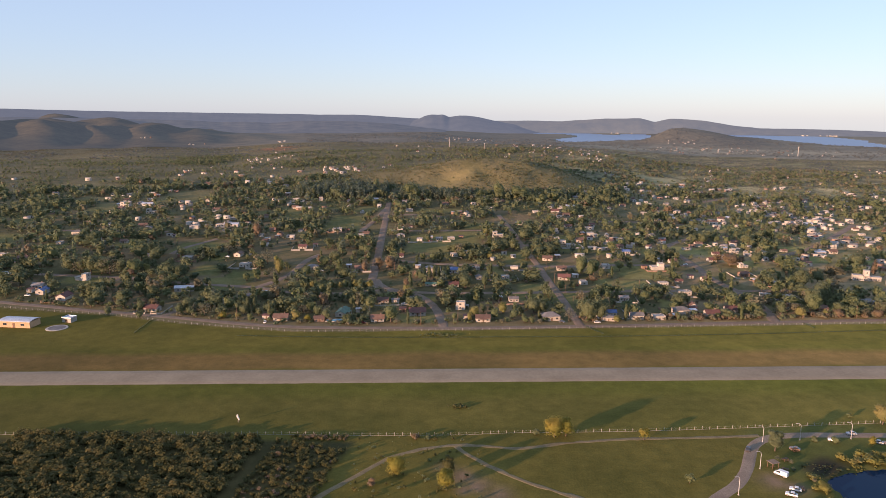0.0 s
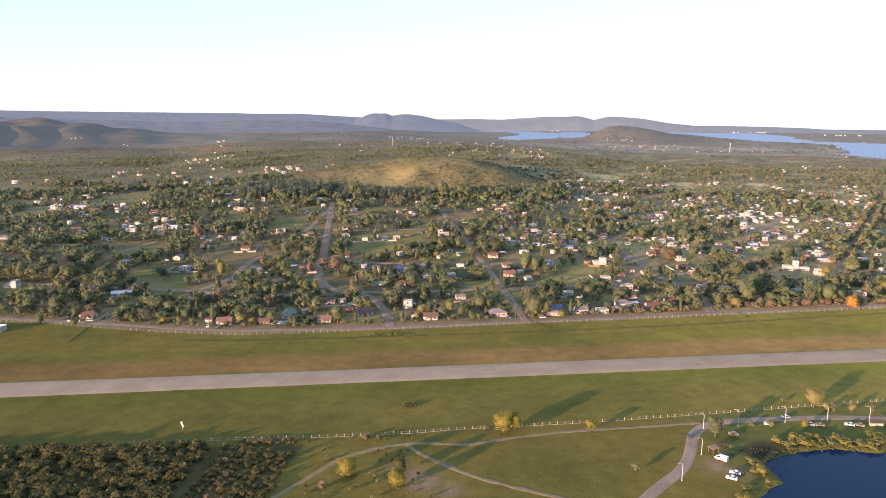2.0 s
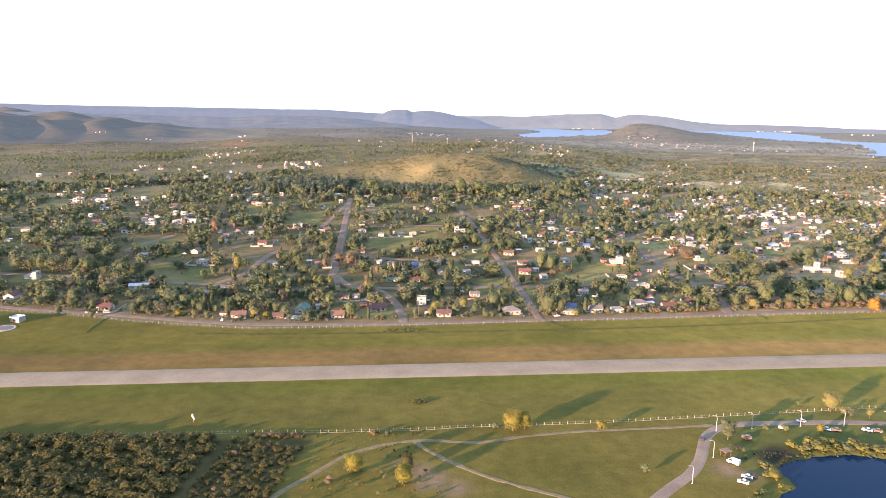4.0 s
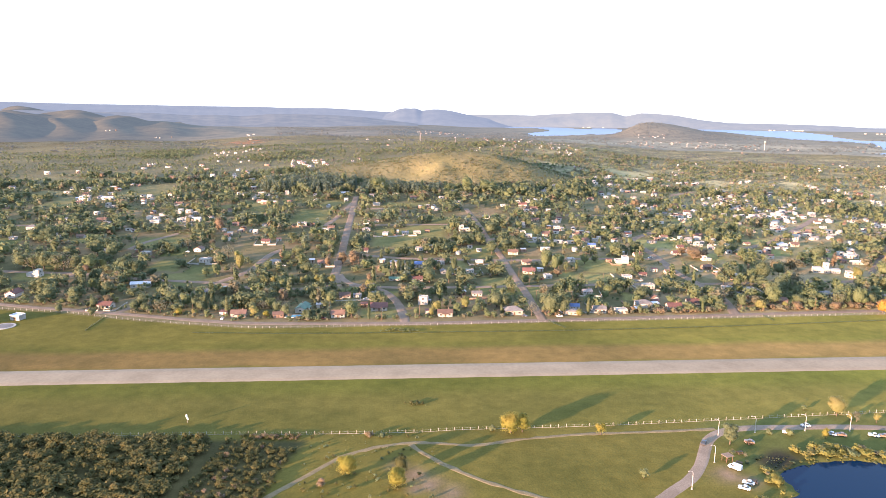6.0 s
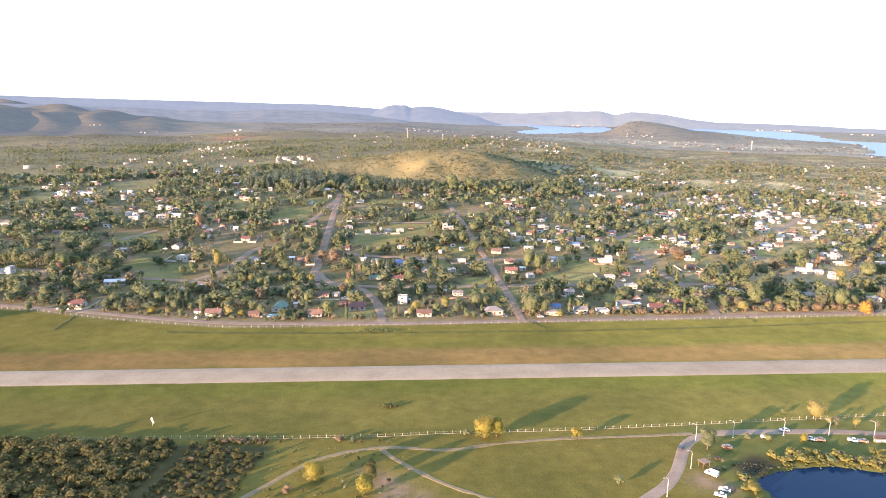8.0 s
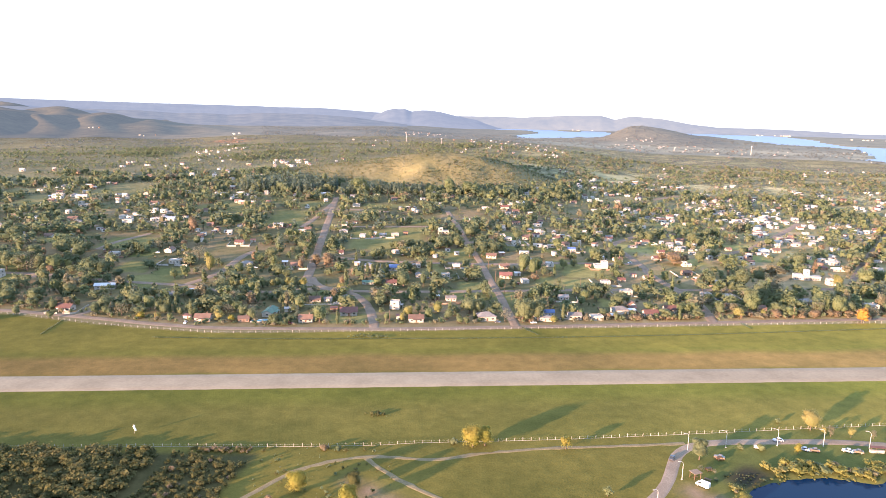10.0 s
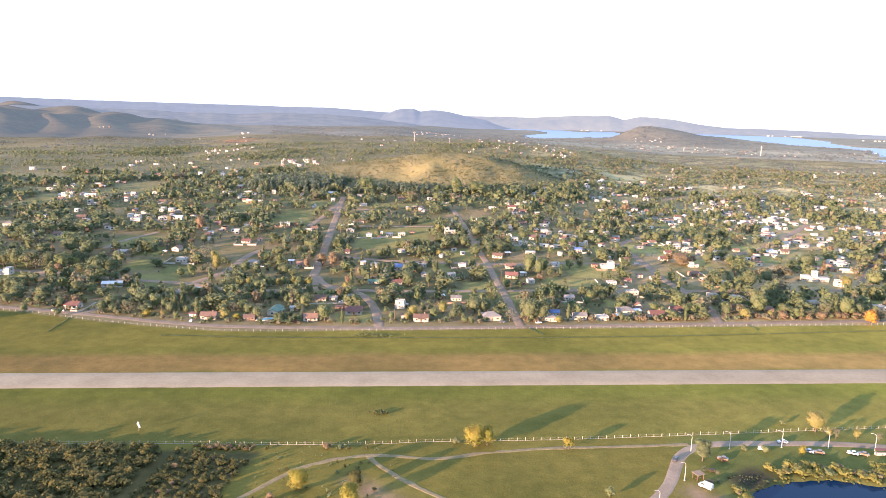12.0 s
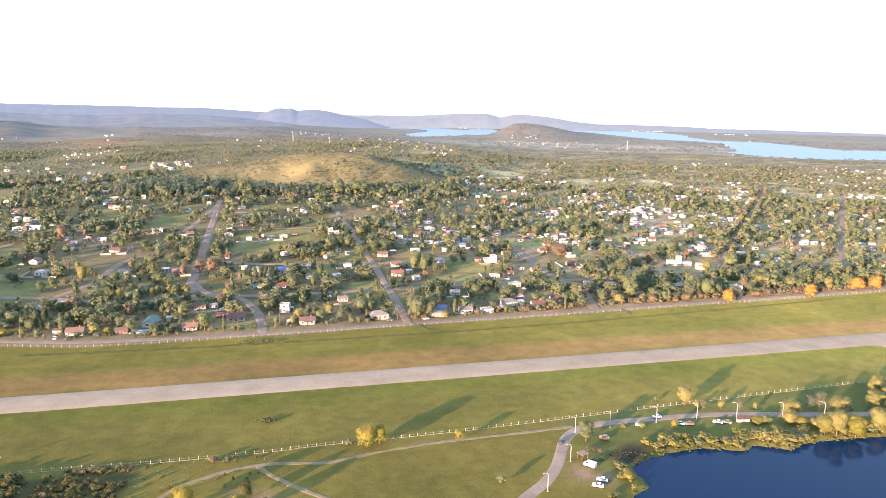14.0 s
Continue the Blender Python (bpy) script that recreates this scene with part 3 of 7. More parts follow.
far_ridge("backdrop_shore", -2, 62, 4660, 4880, [(-2, -0.7), (3, -0.36), (5.7, -0.32), (8.5, -0.36), (9.3, -0.28), (11.8, -0.13), (13.2, -0.11), (14.4, -0.08), (15.5, -0.36), (16.6, -0.11), (17.6, -0.13), (19, -0.23), (21.3, -0.6), (23, -0.77), (26.5, -0.79), (29.9, -0.86), (32, -0.97), (35, -0.97), (43, -1.08), (62, -1.1)], SHORE, "wooded hills on the far shore of the lake, with haze as glow", 0.5)
far_ridge("backdrop_foothills", -62, -1, 3500, 4300, [(-62, 0.1), (-40, -0.1), (-30, -0.25), (-21.3, -0.4), (-18.6, -0.55), (-16.8, -0.5), (-15, -0.6), (-12.3, -0.4), (-8.4, -0.45), (-5.5, -0.6), (-1, -1.1)], FOOT, "low wooded foothills before the range, tinted blue as haze", 0.4)

# ---- runway, roads and fences ----


def runway():
    ux, uy = math.cos(RW_A), math.sin(RW_A)
    s = np.arange(-560, 700.1, 4.0)
    rng = np.random.default_rng(3)
    turn = 22 * smooth(291, 305, s) * (1 - smooth(352, 372, s))                # turning pad beside the runway's end
    lo = -8.5 - turn + rng.normal(0, 0.10, len(s))
    hi = 8.5 + rng.normal(0, 0.10, len(s))
    cols = [lo - 1.2, lo, lo * 0.5, 0 * lo, hi * 0.5, hi, hi + 1.2]
    zz = [-0.2, 0.05, 0.055, 0.06, 0.055, 0.05, -0.2]
    v = np.stack([np.column_stack([13 + ux * s - uy * o, 305.6 + uy * s + ux * o, 0 * s + h]) for o, h in zip(cols, zz)], 1)
    w = len(cols)
    i = np.arange((len(s) - 1) * w).reshape(-1, w)[:, :-1].ravel()
    f = np.stack([i + w, i + w + 1, i + 1, i], 1)
    ob = new("runway", quads_mesh("runway", v.reshape(-1, 3), f[:, ::-1], [RUNWAY]))
    return tagged(ob, "long pale grey worn airfield runway in the grass", "runway", kind="structure")


runway()

road("road_perimeter", [(-520, 458), (-300, 421), (-240, 408), (-211, 402), (-175, 393.5), (-139, 384), (-106, 378.2), (-74, 377.4), (-43, 378.3), (-11, 379), (21, 381.2), (53, 384.3), (87, 387.2), (121, 391), (156, 394.6), (192, 398.4), (229, 402.5), (266, 406), (322, 411), (400, 417), (620, 436)], 4.8, DIRT, "pale dirt road along the airfield fence")
road("road_main", [(-16.2, 380), (-17.5, 393), (-21.4, 417), (-26, 434), (-33, 450), (-40, 458), (-49, 464.5), (-57, 471), (-64, 482), (-69, 497)], 5.0, DIRT, "wide dirt road curving up into the town")
road("road_long", [(-67, 472), (-71, 488), (-73, 522), (-75.5, 573), (-79.5, 638), (-84, 715), (-88, 775), (-92, 842)], 5.4, DIRT, "long straight reddish dirt road to the hill", 0.2)
road("road_cross_left", [(-49, 463.5), (-60, 466), (-72, 463), (-85, 457), (-100, 456), (-115, 457), (-131, 460), (-149, 469), (-173, 473), (-208, 478), (-241, 486), (-274, 488), (-310, 488), (-430, 488)], 4.6, DIRT, "narrow dirt street between gardens", 0.16)
road("road_branch_left", [(-263, 462), (-260, 472), (-256, 486)], 4.0, DIRT, "short dirt lane between two streets", 0.16)
road("road_diagonal", [(-151, 470), (-145, 482), (-140, 494), (-135, 513), (-134, 532), (-131, 555), (-125, 570)], 4.5, DIRT, "narrow pale dirt lane", 0.2)
road("road_lane", [(-188, 398), (-184, 409), (-182, 424)], 3.4, DIRT, "short dirt lane from the airfield road", 0.14)
road("road_slip", [(-104, 664), (-98, 709), (-94, 755), (-90, 815)], 4.6, DIRT, "pale dirt road beside a field", 0.2)
road("road_field", [(-76, 672), (-30, 674), (16, 678)], 3.6, DIRT, "thin dirt track across the fields", 0.2)
road("road_under_hill", [(-83, 762), (-53, 761), (-24, 753)], 4.0, DIRT, "dirt street below the hill", 0.2)
road("road_second", [(64, 386), (63, 418), (62, 460), (60, 491), (58, 532), (55, 568), (51, 600), (47, 667), (42, 725), (38, 765)], 4.2, DIRT, "straight dirt street from the airfield", 0.2)
road("road_cross_mid", [(-44, 462), (-17, 460), (22, 462), (61, 465), (101, 469), (141, 471), (186, 473), (269, 477), (340, 482), (460, 492)], 4.8, DIRT, "dirt cross street with tree-lined gardens", 0.16)
road("road_third", [(183, 398), (189, 430), (189, 469), (186, 493), (184, 519), (186, 546), (185, 588), (184, 623), (212, 661), (237, 685), (262, 712)], 5.2, DIRT, "straight dirt street between houses", 0.2)
road("road_upper", [(262, 582), (280, 597), (308, 617), (332, 644), (380, 699), (430, 760)], 5.4, DIRT, "pale dirt street in the upper town", 0.25)
road("road_cross_upper", [(-60, 556), (-22, 546), (25, 543), (57, 541), (93, 543), (117, 548), (186, 552)], 4.8, DIRT, "dirt cross street between the upper gardens", 0.2)
road("road_short", [(48, 613), (64, 613), (90, 614)], 4.0, DIRT, "short dirt street between gardens", 0.2)
road("road_far_bend", [(290, 900), (305, 915), (334, 944), (372, 980)], 6.0, DIRT, "pale dirt road at the foot of the plain", 0.25)
road("road_upper_strip", [(140, 742), (196, 752), (240, 747)], 4.6, DIRT, "pale dirt street in the upper town", 0.25)
road("road_far_lane", [(-248, 558), (-245, 584), (-238, 602), (-230, 622)], 4.0, DIRT, "pale dirt lane between fields", 0.2)
road("road_far_left", [(-390, 640), (-355, 643), (-327, 648), (-286, 648)], 4.6, DIRT, "dirt street through the western gardens", 0.2)
road("road_avenue", [(330, 500), (400, 590), (478, 684), (676, 939)], 3.4, DIRT, "avenue lined with dark trees", 0.25)
road("road_outer", [(425, 480), (500, 570), (572, 654), (750, 865)], 2.8, DIRT, "long dirt street out of the town", 0.25)
road("road_pond", [(-60, 186), (-52, 198), (-42, 211), (-33, 222.5), (-22, 229.3), (-8, 233.2), (4, 232.4), (16, 231.6), (35, 236.6), (57, 240), (85, 242.2), (108, 244.6)], 1.9, TRACK, "narrow dirt track along the airfield fence", 0.05, 0.4, 0.5)
road("road_track", [(-9, 232), (-4, 225), (2.3, 218), (11.5, 210), (25.4, 200.5), (45, 190), (60, 180)], 1.9, TRACK, "rutted dirt track across the meadow", 0.05, 0.5, 0.5)
road("road_lakeside", [(62, 186), (75.5, 199), (84.5, 207), (91.3, 216), (96.2, 225), (101.8, 235), (109.5, 242), (121, 245.2), (143, 246), (166, 246), (186, 243.5), (204, 240), (220, 238), (250, 233), (300, 225)], 3.8, TARMAC, "curving worn road round the pond", 0.07, 0.12)



def fence(line, gap, post_height, name_label, rail, limit):
    """A fence of concrete posts with low rail and wires between them; the posts lean a little."""
    c = curve_points(line, 1.0)
    run = np.concatenate([[0], np.cumsum(np.hypot(*np.diff(c, axis=0).T))])
    at = np.arange(0, run[-1], gap)
    px, py = np.interp(at, run, c[:, 0]), np.interp(at, run, c[:, 1])
    root = thing("fence", name_label, "fence")
    bm = bmesh.new()
    box(bm, -0.065, 0.065, -0.065, 0.065, -0.3, post_height, 0.012)
    first = part("post", bm, CONCRETE, root)
    rng = random.Random(5)
    for i, (x, y) in enumerate(zip(px, py)):
        if abs(x) > limit:
            continue
        ob = first.copy()
        scene.collection.objects.link(ob)
        ob.parent = root
        ob.matrix_basis = pose(x, y, float(height(x, y)), rng.gauss(0, 2.5), rng.gauss(0, 2.5), rng.uniform(-8, 8)) @ Matrix.Diagonal((1, 1, rng.uniform(0.85, 1.1), 1))
    bpy.data.objects.remove(first)
    keep = [(x, y) for x, y in zip(px, py) if abs(x) <= limit]
    for z, r in rail:
        bm = bmesh.new()
        for (x0, y0), (x1, y1) in zip(keep, keep[1:]):
            tube(bm, (x0, y0, float(height(x0, y0)) + z), (x1, y1, float(height(x1, y1)) + z), r, r, 4)
        part("wire", bm, CONCRETE if r > 0.03 else STEEL, root)
    return root


fence(AIR_NEAR, 3.1, 1.3, "white concrete post fence with wires beside the airfield", [(0.1, 0.045), (0.9, 0.008)], 330)
fence(AIR_FAR, 3.9, 1.3, "concrete post fence with wires along the dirt road", [(0.7, 0.008)], 450)

# ---- houses ----


def window_at(parent, x, y, z, w, h, facing):
    """A window on a wall face: frame, sill and a dark pane set back in it. facing: 's', 'n', 'e' or 'w'."""
    turn = {"s": 0, "e": 90, "n": 180, "w": 270}[facing]
    m = pose(x, y, z, 0, 0, turn)
    bm = bmesh.new()
    for a, b, c, d in ((-w / 2 - 0.08, w / 2 + 0.08, h, h + 0.08), (-w / 2 - 0.08, -w / 2, 0, h), (w / 2, w / 2 + 0.08, 0, h), (-0.03, 0.03, 0, h)):
        box(bm, a, b, -0.07, 0.02, c, d)
    box(bm, -w / 2 - 0.14, w / 2 + 0.14, -0.14, 0.02, -0.09, 0)
    bm.transform(m)
    fr = part("window", bm, CONCRETE, parent)
    bm = box(bmesh.new(), -w / 2, w / 2, -0.03, 0.01, 0, h)
    bm.transform(m)
    part("pane", bm, GLASS, fr)


def door_at(parent, x, y, w, h, facing):
    m = pose(x, y, 0, 0, 0, {"s": 0, "e": 90, "n": 180, "w": 270}[facing])
    bm = box(bmesh.new(), -w / 2, w / 2, -0.06, 0.02, 0.05, h)
    bm.transform(m)
    part("door", bm, WOOD, parent)


def walls(parent, w, d, h, material, gable=0.0, along="x"):
    """Four walls 0.25 m thick, with gable ends where the roof's ridge wants them."""
    t = 0.25
    bm = bmesh.new()
    box(bm, -w / 2, w / 2, -d / 2, -d / 2 + t, -1.2, h)
    box(bm, -w / 2, w / 2, d / 2 - t, d / 2, -1.2, h)
    box(bm, -w / 2, -w / 2 + t, -d / 2 + t, d / 2 - t, -1.2, h)
    box(bm, w / 2 - t, w / 2, -d / 2 + t, d / 2 - t, -1.2, h)
    if gable:
        for s in (-1, 1):
            prism(bm, [(-d / 2, h), (d / 2, h), (0, h + gable)], t, pose(s * (w / 2 - t / 2), 0, 0, 0, 0, 90))
    return part("wall", bm, material, parent)


def gable_roof(parent, w, d, h, rise, material, label=""):
    o, t = 0.5, 0.16
    run = d / 2 + o
    drop = rise * o / (d / 2)
    prof = [(-run, h - drop), (0, h + rise), (run, h - drop), (run, h - drop + t), (0, h + rise + t), (-run, h - drop + t)]
    bm = prism(bmesh.new(), prof, w + 2 * o, pose(0, 0, 0.02, 0, 0, 90))
    roof = part("roof", bm, material, parent, label)
    bm = box(bmesh.new(), w * 0.22, w * 0.22 + 0.6, 0.6, 1.2, h + rise * 0.3, h + rise + 0.9)
    box(bm, w * 0.22 - 0.06, w * 0.22 + 0.66, 0.54, 1.26, h + rise + 0.9, h + rise + 1.0)
    part("chimney", bm, BRICK, roof)


def hip_roof(parent, w, d, h, rise, material):
    o = 0.5
    a, b = w / 2 + o, d / 2 + o
    bm = bmesh.new()
    low = [bm.verts.new(p) for p in ((-a, -b, h), (a, -b, h), (a, b, h), (-a, b, h))]
    mid = [bm.verts.new((v.co.x, v.co.y, h + 0.15)) for v in low]
    r0, r1 = bm.verts.new((-a + b, 0, h + rise)), bm.verts.new((a - b, 0, h + rise))
    bm.faces.new(low[::-1])
    for i in range(4):
        bm.faces.new((low[i], low[(i + 1) % 4], mid[(i + 1) % 4], mid[i]))
    bm.faces.new((mid[0], mid[1], r1, r0))
    bm.faces.new((mid[1], mid[2], r1))
    bm.faces.new((mid[2], mid[3], r0, r1))
    bm.faces.new((mid[3], mid[0], r0))
    part("roof", bm, material, parent)


def flat_roof(parent, w, d, h, material, x=0, y=0):
    bm = box(bmesh.new(), x - w / 2 - 0.15, x + w / 2 + 0.15, y - d / 2 - 0.15, y + d / 2 + 0.15, h, h + 0.2)
    for a, b, c, e in ((-w / 2 - 0.15, w / 2 + 0.15, -d / 2 - 0.15, -d / 2 + 0.05), (-w / 2 - 0.15, w / 2 + 0.15, d / 2 - 0.05, d / 2 + 0.15),
                       (-w / 2 - 0.15, -w / 2 + 0.05, -d / 2 + 0.05, d / 2 - 0.05), (w / 2 - 0.05, w / 2 + 0.15, -d / 2 + 0.05, d / 2 - 0.05)):
        box(bm, x + a, x + b, y + c, y + e, h + 0.2, h + 0.55)
    part("roof", bm, material, parent)


def porch(parent, w, d, depth, h, material):
    bm = box(bmesh.new(), -w / 2, w / 2, -d / 2 - depth, -d / 2 - 0.01, h, h + 0.16)
    p = part("porch_roof", bm, material, parent)
    for x in (-w / 2 + 0.2, w / 2 - 0.2):
        bm = box(bmesh.new(), x - 0.12, x + 0.12, -d / 2 - depth + 0.1, -d / 2 - depth + 0.34, -0.8, h - 0.01)
        part("post", bm, WHITE, p)


def openings(root, w, d, sides="sew", h=2.1):
    for k, x in enumerate((-w * 0.3, w * 0.3)):
        window_at(root, x, -d / 2, 1.0, 1.4, 1.1, "s")
        if "n" in sides:
            window_at(root, x, d / 2, 1.0, 1.4, 1.1, "n")
    door_at(root, 0, -d / 2, 1.0, 2.1, "s")
    window_at(root, -w / 2, 0, 1.0, 1.4, 1.1, "w")
    window_at(root, w / 2, 0, 1.0, 1.4, 1.1, "e")


def gabled(label, wall, roof, w=11, d=7.5, h=2.9, rise=2.0, with_porch=True):
    root = thing("house", label, "house", "town houses")
    walls(root, w, d, h, wall, rise)
    gable_roof(root, w, d, h, rise, roof)
    openings(root, w, d)
    if with_porch:
        porch(root, w * 0.45, d, 2.4, 2.45, roof)
    return root


def modern(label):
    root = thing("house", label, "house", "town houses")
    walls(root, 13, 8, 3.1, WHITE)
    flat_roof(root, 13, 8, 3.1, CONCRETE)
    bm = bmesh.new()
    box(bm, -6.3, -0.8, -3.8, 3.4, 3.32, 6.3)
    up = part("upper_storey", bm, WHITE, root)
    window_at(up, -3.5, -3.8, 4.1, 2.4, 1.4, "s")
    window_at(up, -6.3, 0, 4.1, 1.6, 1.4, "w")
    flat_roof(root, 5.5, 7.2, 6.32, CONCRETE, -3.55, -0.2)
    openings(root, 13, 8)
    porch(root, 5, 8, 2.6, 2.6, CONCRETE)
    return root


def flat(label, wall, w=10, d=7.5):
    root = thing("house", label, "house", "town houses")
    walls(root, w, d, 3.0, wall)
    flat_roof(root, w, d, 3.0, CONCRETE)
    openings(root, w, d)
    bm = tube(bmesh.new(), (w * 0.25, d * 0.2, 3.2), (w * 0.25, d * 0.2, 4.5), 0.6, 0.6, 12)
    tube(bm, (w * 0.25, d * 0.2, 4.5), (w * 0.25, d * 0.2, 4.75), 0.6, 0.25, 12)
    part("water_tank", bm, GREY, root)
    return root


def hipped(label, wall, roof, w=11, d=8):
    root = thing("house", label, "house", "town houses")
    walls(root, w, d, 2.8, wall)
    hip_roof(root, w, d, 2.8, 2.3, roof)
    openings(root, w, d)
    return root


KINDS = {
    "cream": gabled("cream rendered house with clay tile roof and porch", CREAM, ORANGE),
    "gable_grey": gabled("white house with grey gabled sheet roof", WHITE, GREY, 9, 6.5, 2.8, 1.7, False),
    "green": gabled("long low house with green sheet roof", CREAM, GREEN, 14, 7, 2.7, 1.5),
    "orange": gabled("white house with orange clay tile roof", WHITE, ORANGE, 10, 7, 2.8, 2.2),
    "red": gabled("pale house with red gabled roof", WHITE, RED, 11, 7.5, 2.8, 2.2),
    "blue": gabled("white house with blue sheet metal roof", WHITE, BLUE, 10, 7, 3.2, 2.0, False),
    "hip_grey": hipped("cream house with dark grey hipped roof", CREAM, GREY),
    "flat": flat("small white flat-roofed house with water tank", WHITE),
    "brick": gabled("brick house with clay tile roof", BRICK, ORANGE, 9, 7, 2.8, 1.9, False),
    "modern": modern("white two-storey modern house with flat roofs"),
    "long": gabled("long white building with white sheet roof", WHITE, ZINC, 18, 9, 3.4, 1.6, False),
}
FRONT = [(-114, 392, "cream", 1.0), (-91, 391, "brick", 0.85), (-79, 405, "green", 1.1), (-56, 392, "orange", 1), (-33, 406.5, "red", 1.15), (-57, 434, "orange", 0.9), (-49, 436, "gable_grey", 0.7), (-6, 422.5, "modern", 0.95),
         (7, 394.5, "cream", 1.0), (48, 399, "hip_grey", 1.2), (29, 440, "gable_grey", 0.9), (87, 410, "blue", 0.8), (83, 399, "hip_grey", 0.9), (101, 403, "gable_grey", 1.1), (114, 402, "flat", 0.9), (103, 446, "gable_grey", 0.9), (132, 416, "hip_grey", 1.1)]
FRONT_EAST = [(144, 430, "orange", 0.8), (149, 410, "red", 1), (165, 421, "red", 0.9), (149, 462, "flat", 1), (215, 452, "flat", 1), (203, 459, "flat", 0.8), (224, 425, "brick", 0.9), (262, 440, "hip_grey", 1), (300, 432, "flat", 1)]
MID = [(-85, 525, "orange", 1), (-57, 566, "red", 0.9), (-27, 481, "green", 0.8), (-11, 480, "red", 0.9), (-30, 527, "hip_grey", 1), (-11, 521, "blue", 1.1), (6, 530, "flat", 0.9), (8, 502, "gable_grey", 0.9), (67, 562, "cream", 1), (37, 534, "flat", 0.8),
       (28, 505, "flat", 0.8), (74, 531, "cream", 0.9), (72, 503, "red", 1.1), (84, 490, "flat", 0.9), (151, 537, "modern", 1.2), (142, 489, "flat", 1.0), (171, 561, "red", 1.0), (156, 497, "red", 0.8), (178, 503, "cream", 1.0), (212, 518, "brick", 1.2), (223, 494, "flat", 0.9), (111, 540, "flat", 1)]
BACK = [(-65, 680, "flat", 1), (-62, 645, "hip_grey", 0.9), (-43, 629, "flat", 0.9), (-25, 632, "gable_grey", 0.9), (-14, 635, "flat", 0.9), (1, 591, "hip_grey", 1), (-11, 573, "flat", 0.9), (86, 624, "modern", 1.1), (94, 611, "flat", 1), (107, 632, "cream", 1.2),
        (124, 659, "flat", 1), (137, 611, "cream", 1), (139, 591, "blue", 0.9), (267, 566, "hip_grey", 1.2), (325, 605, "cream", 1.1), (348, 556, "flat", 1.4), (340, 534, "long", 0.9), (218, 638, "cream", 1), (244, 615, "flat", 1)]
LEFT = [(-198, 459, "long", 0.9), (-280, 479, "modern", 0.9), (-159, 427, "gable_grey", 1), (-228, 544, "flat", 1), (-176, 528, "flat", 1.1), (-191, 560, "cream", 1), (-322, 590, "modern", 1), (-268, 668, "flat", 1.2), (-246, 679, "flat", 1.1), (-126, 666, "flat", 1.2),
        (-100, 643, "flat", 0.9), (-122, 526, "hip_grey", 1), (-183, 621, "flat", 0.9), (-144, 592, "red", 0.9), (-199, 409, "red", 1), (-150, 442, "hip_grey", 0.9), (-298, 455, "gable_grey", 1.1), (-289, 444, "blue", 1), (-268, 433, "red", 1.1), (-352, 526, "brick", 1.1), (-336, 481, "long", 0.8)]
HOUSES = []
for row in (FRONT, FRONT_EAST, MID, BACK, LEFT):
    for x, y, kind, s in row:
        HOUSES.append((x, y, kind, s))

road_pts = np.vstack([c[::2] for c, _ in ROAD_PATHS])


def far_from(x, y, pts, gap):
    return np.hypot(pts[:, 0] - x, pts[:, 1] - y).min() > gap


# houses of the upper town: plan places
UPPER_WEST = [(-385, 742), (-385, 760), (-390, 782), (-396, 801), (-380, 799), (-368, 791), (-393, 852), (-420, 885), (-421, 861), (-440, 857), (-375, 893), (-298, 812), (-306, 758), (-343, 742), (-273, 703), (-244, 695), (-235, 680), (-319, 668), (-308, 655), (-354, 669), (-378, 674), (-183, 613),
              (-271, 849), (-305, 597), (-178, 855), (-187, 825), (-141, 846), (-108, 857), (-196, 792), (-72, 843), (-45, 858), (-22, 829), (-96, 652)]
UPPER_MID = [(56, 710), (106, 702), (89, 670), (114, 816), (147, 901), (129, 824), (114, 766), (171, 924), (193, 922), (176, 832), (227, 923), (292, 949), (306, 940), (236, 883), (233, 820), (215, 764), (237, 777), (251, 791), (266, 780), (280, 806), (299, 830), (296, 793), (122, 668), (135, 637), (149, 616), (184, 675)]
UPPER_EAST = [(379, 779), (379, 759), (380, 741), (382, 799), (333, 778), (468, 904), (462, 869), (441, 894), (434, 947), (414, 975), (418, 1006), (348, 867), (308, 798), (416, 767), (430, 767), (447, 767), (411, 723), (435, 716), (449, 716), (352, 650), (337, 628), (385, 650), (318, 674), (312, 602), (414, 644), (435, 658), (451, 667),
              (472, 689), (375, 673), (261, 630), (255, 672), (238, 604), (245, 592)]
rng = random.Random(11)
for q, k in zip(UPPER_WEST + UPPER_MID + UPPER_EAST, itertools.cycle(("flat", "cream", "modern", "flat", "hip_grey", "long", "cream", "gable_grey", "flat", "orange", "brick"))):
    HOUSES.append((q[0], q[1], k, 0.8 + 0.25 * rng.random()))
WILD = ["flat"] * 6 + ["cream"] * 3 + ["gable_grey"] * 2 + ["red", "orange", "hip_grey", "brick", "modern"]
spots = np.array([(h[0], h[1]) for h in HOUSES])
tries = 0
while len(HOUSES) < 262 and tries < 9000:
    tries += 1
    a, r = rng.uniform(-37, 45), rng.uniform(430, 1050)
    if rng.random() > (0.35 if a < -3 else 0.55 if a < 8 else 1.0):
        continue
    x, y = r * math.sin(radians(a)), r * math.cos(radians(a))
    if ((x - 15) / 205) ** 2 + ((y - 1045) / 125) ** 2 < 1.1 or y < np.interp(x, *zip(*AIR_FAR)) + (20 if x < 230 else 52):
        continue
    if y < 545 and -260 < x < 330 and rng.random() < 0.8:
        continue
    if not far_from(x, y, spots, 19) or not far_from(x, y, road_pts, 9) or float(in_fields(np.array(x), np.array(y))) > 0.3:
        continue
    HOUSES.append((x, y, rng.choice(WILD), rng.uniform(0.75, 1.15)))
    spots = np.vstack([spots, (x, y)])
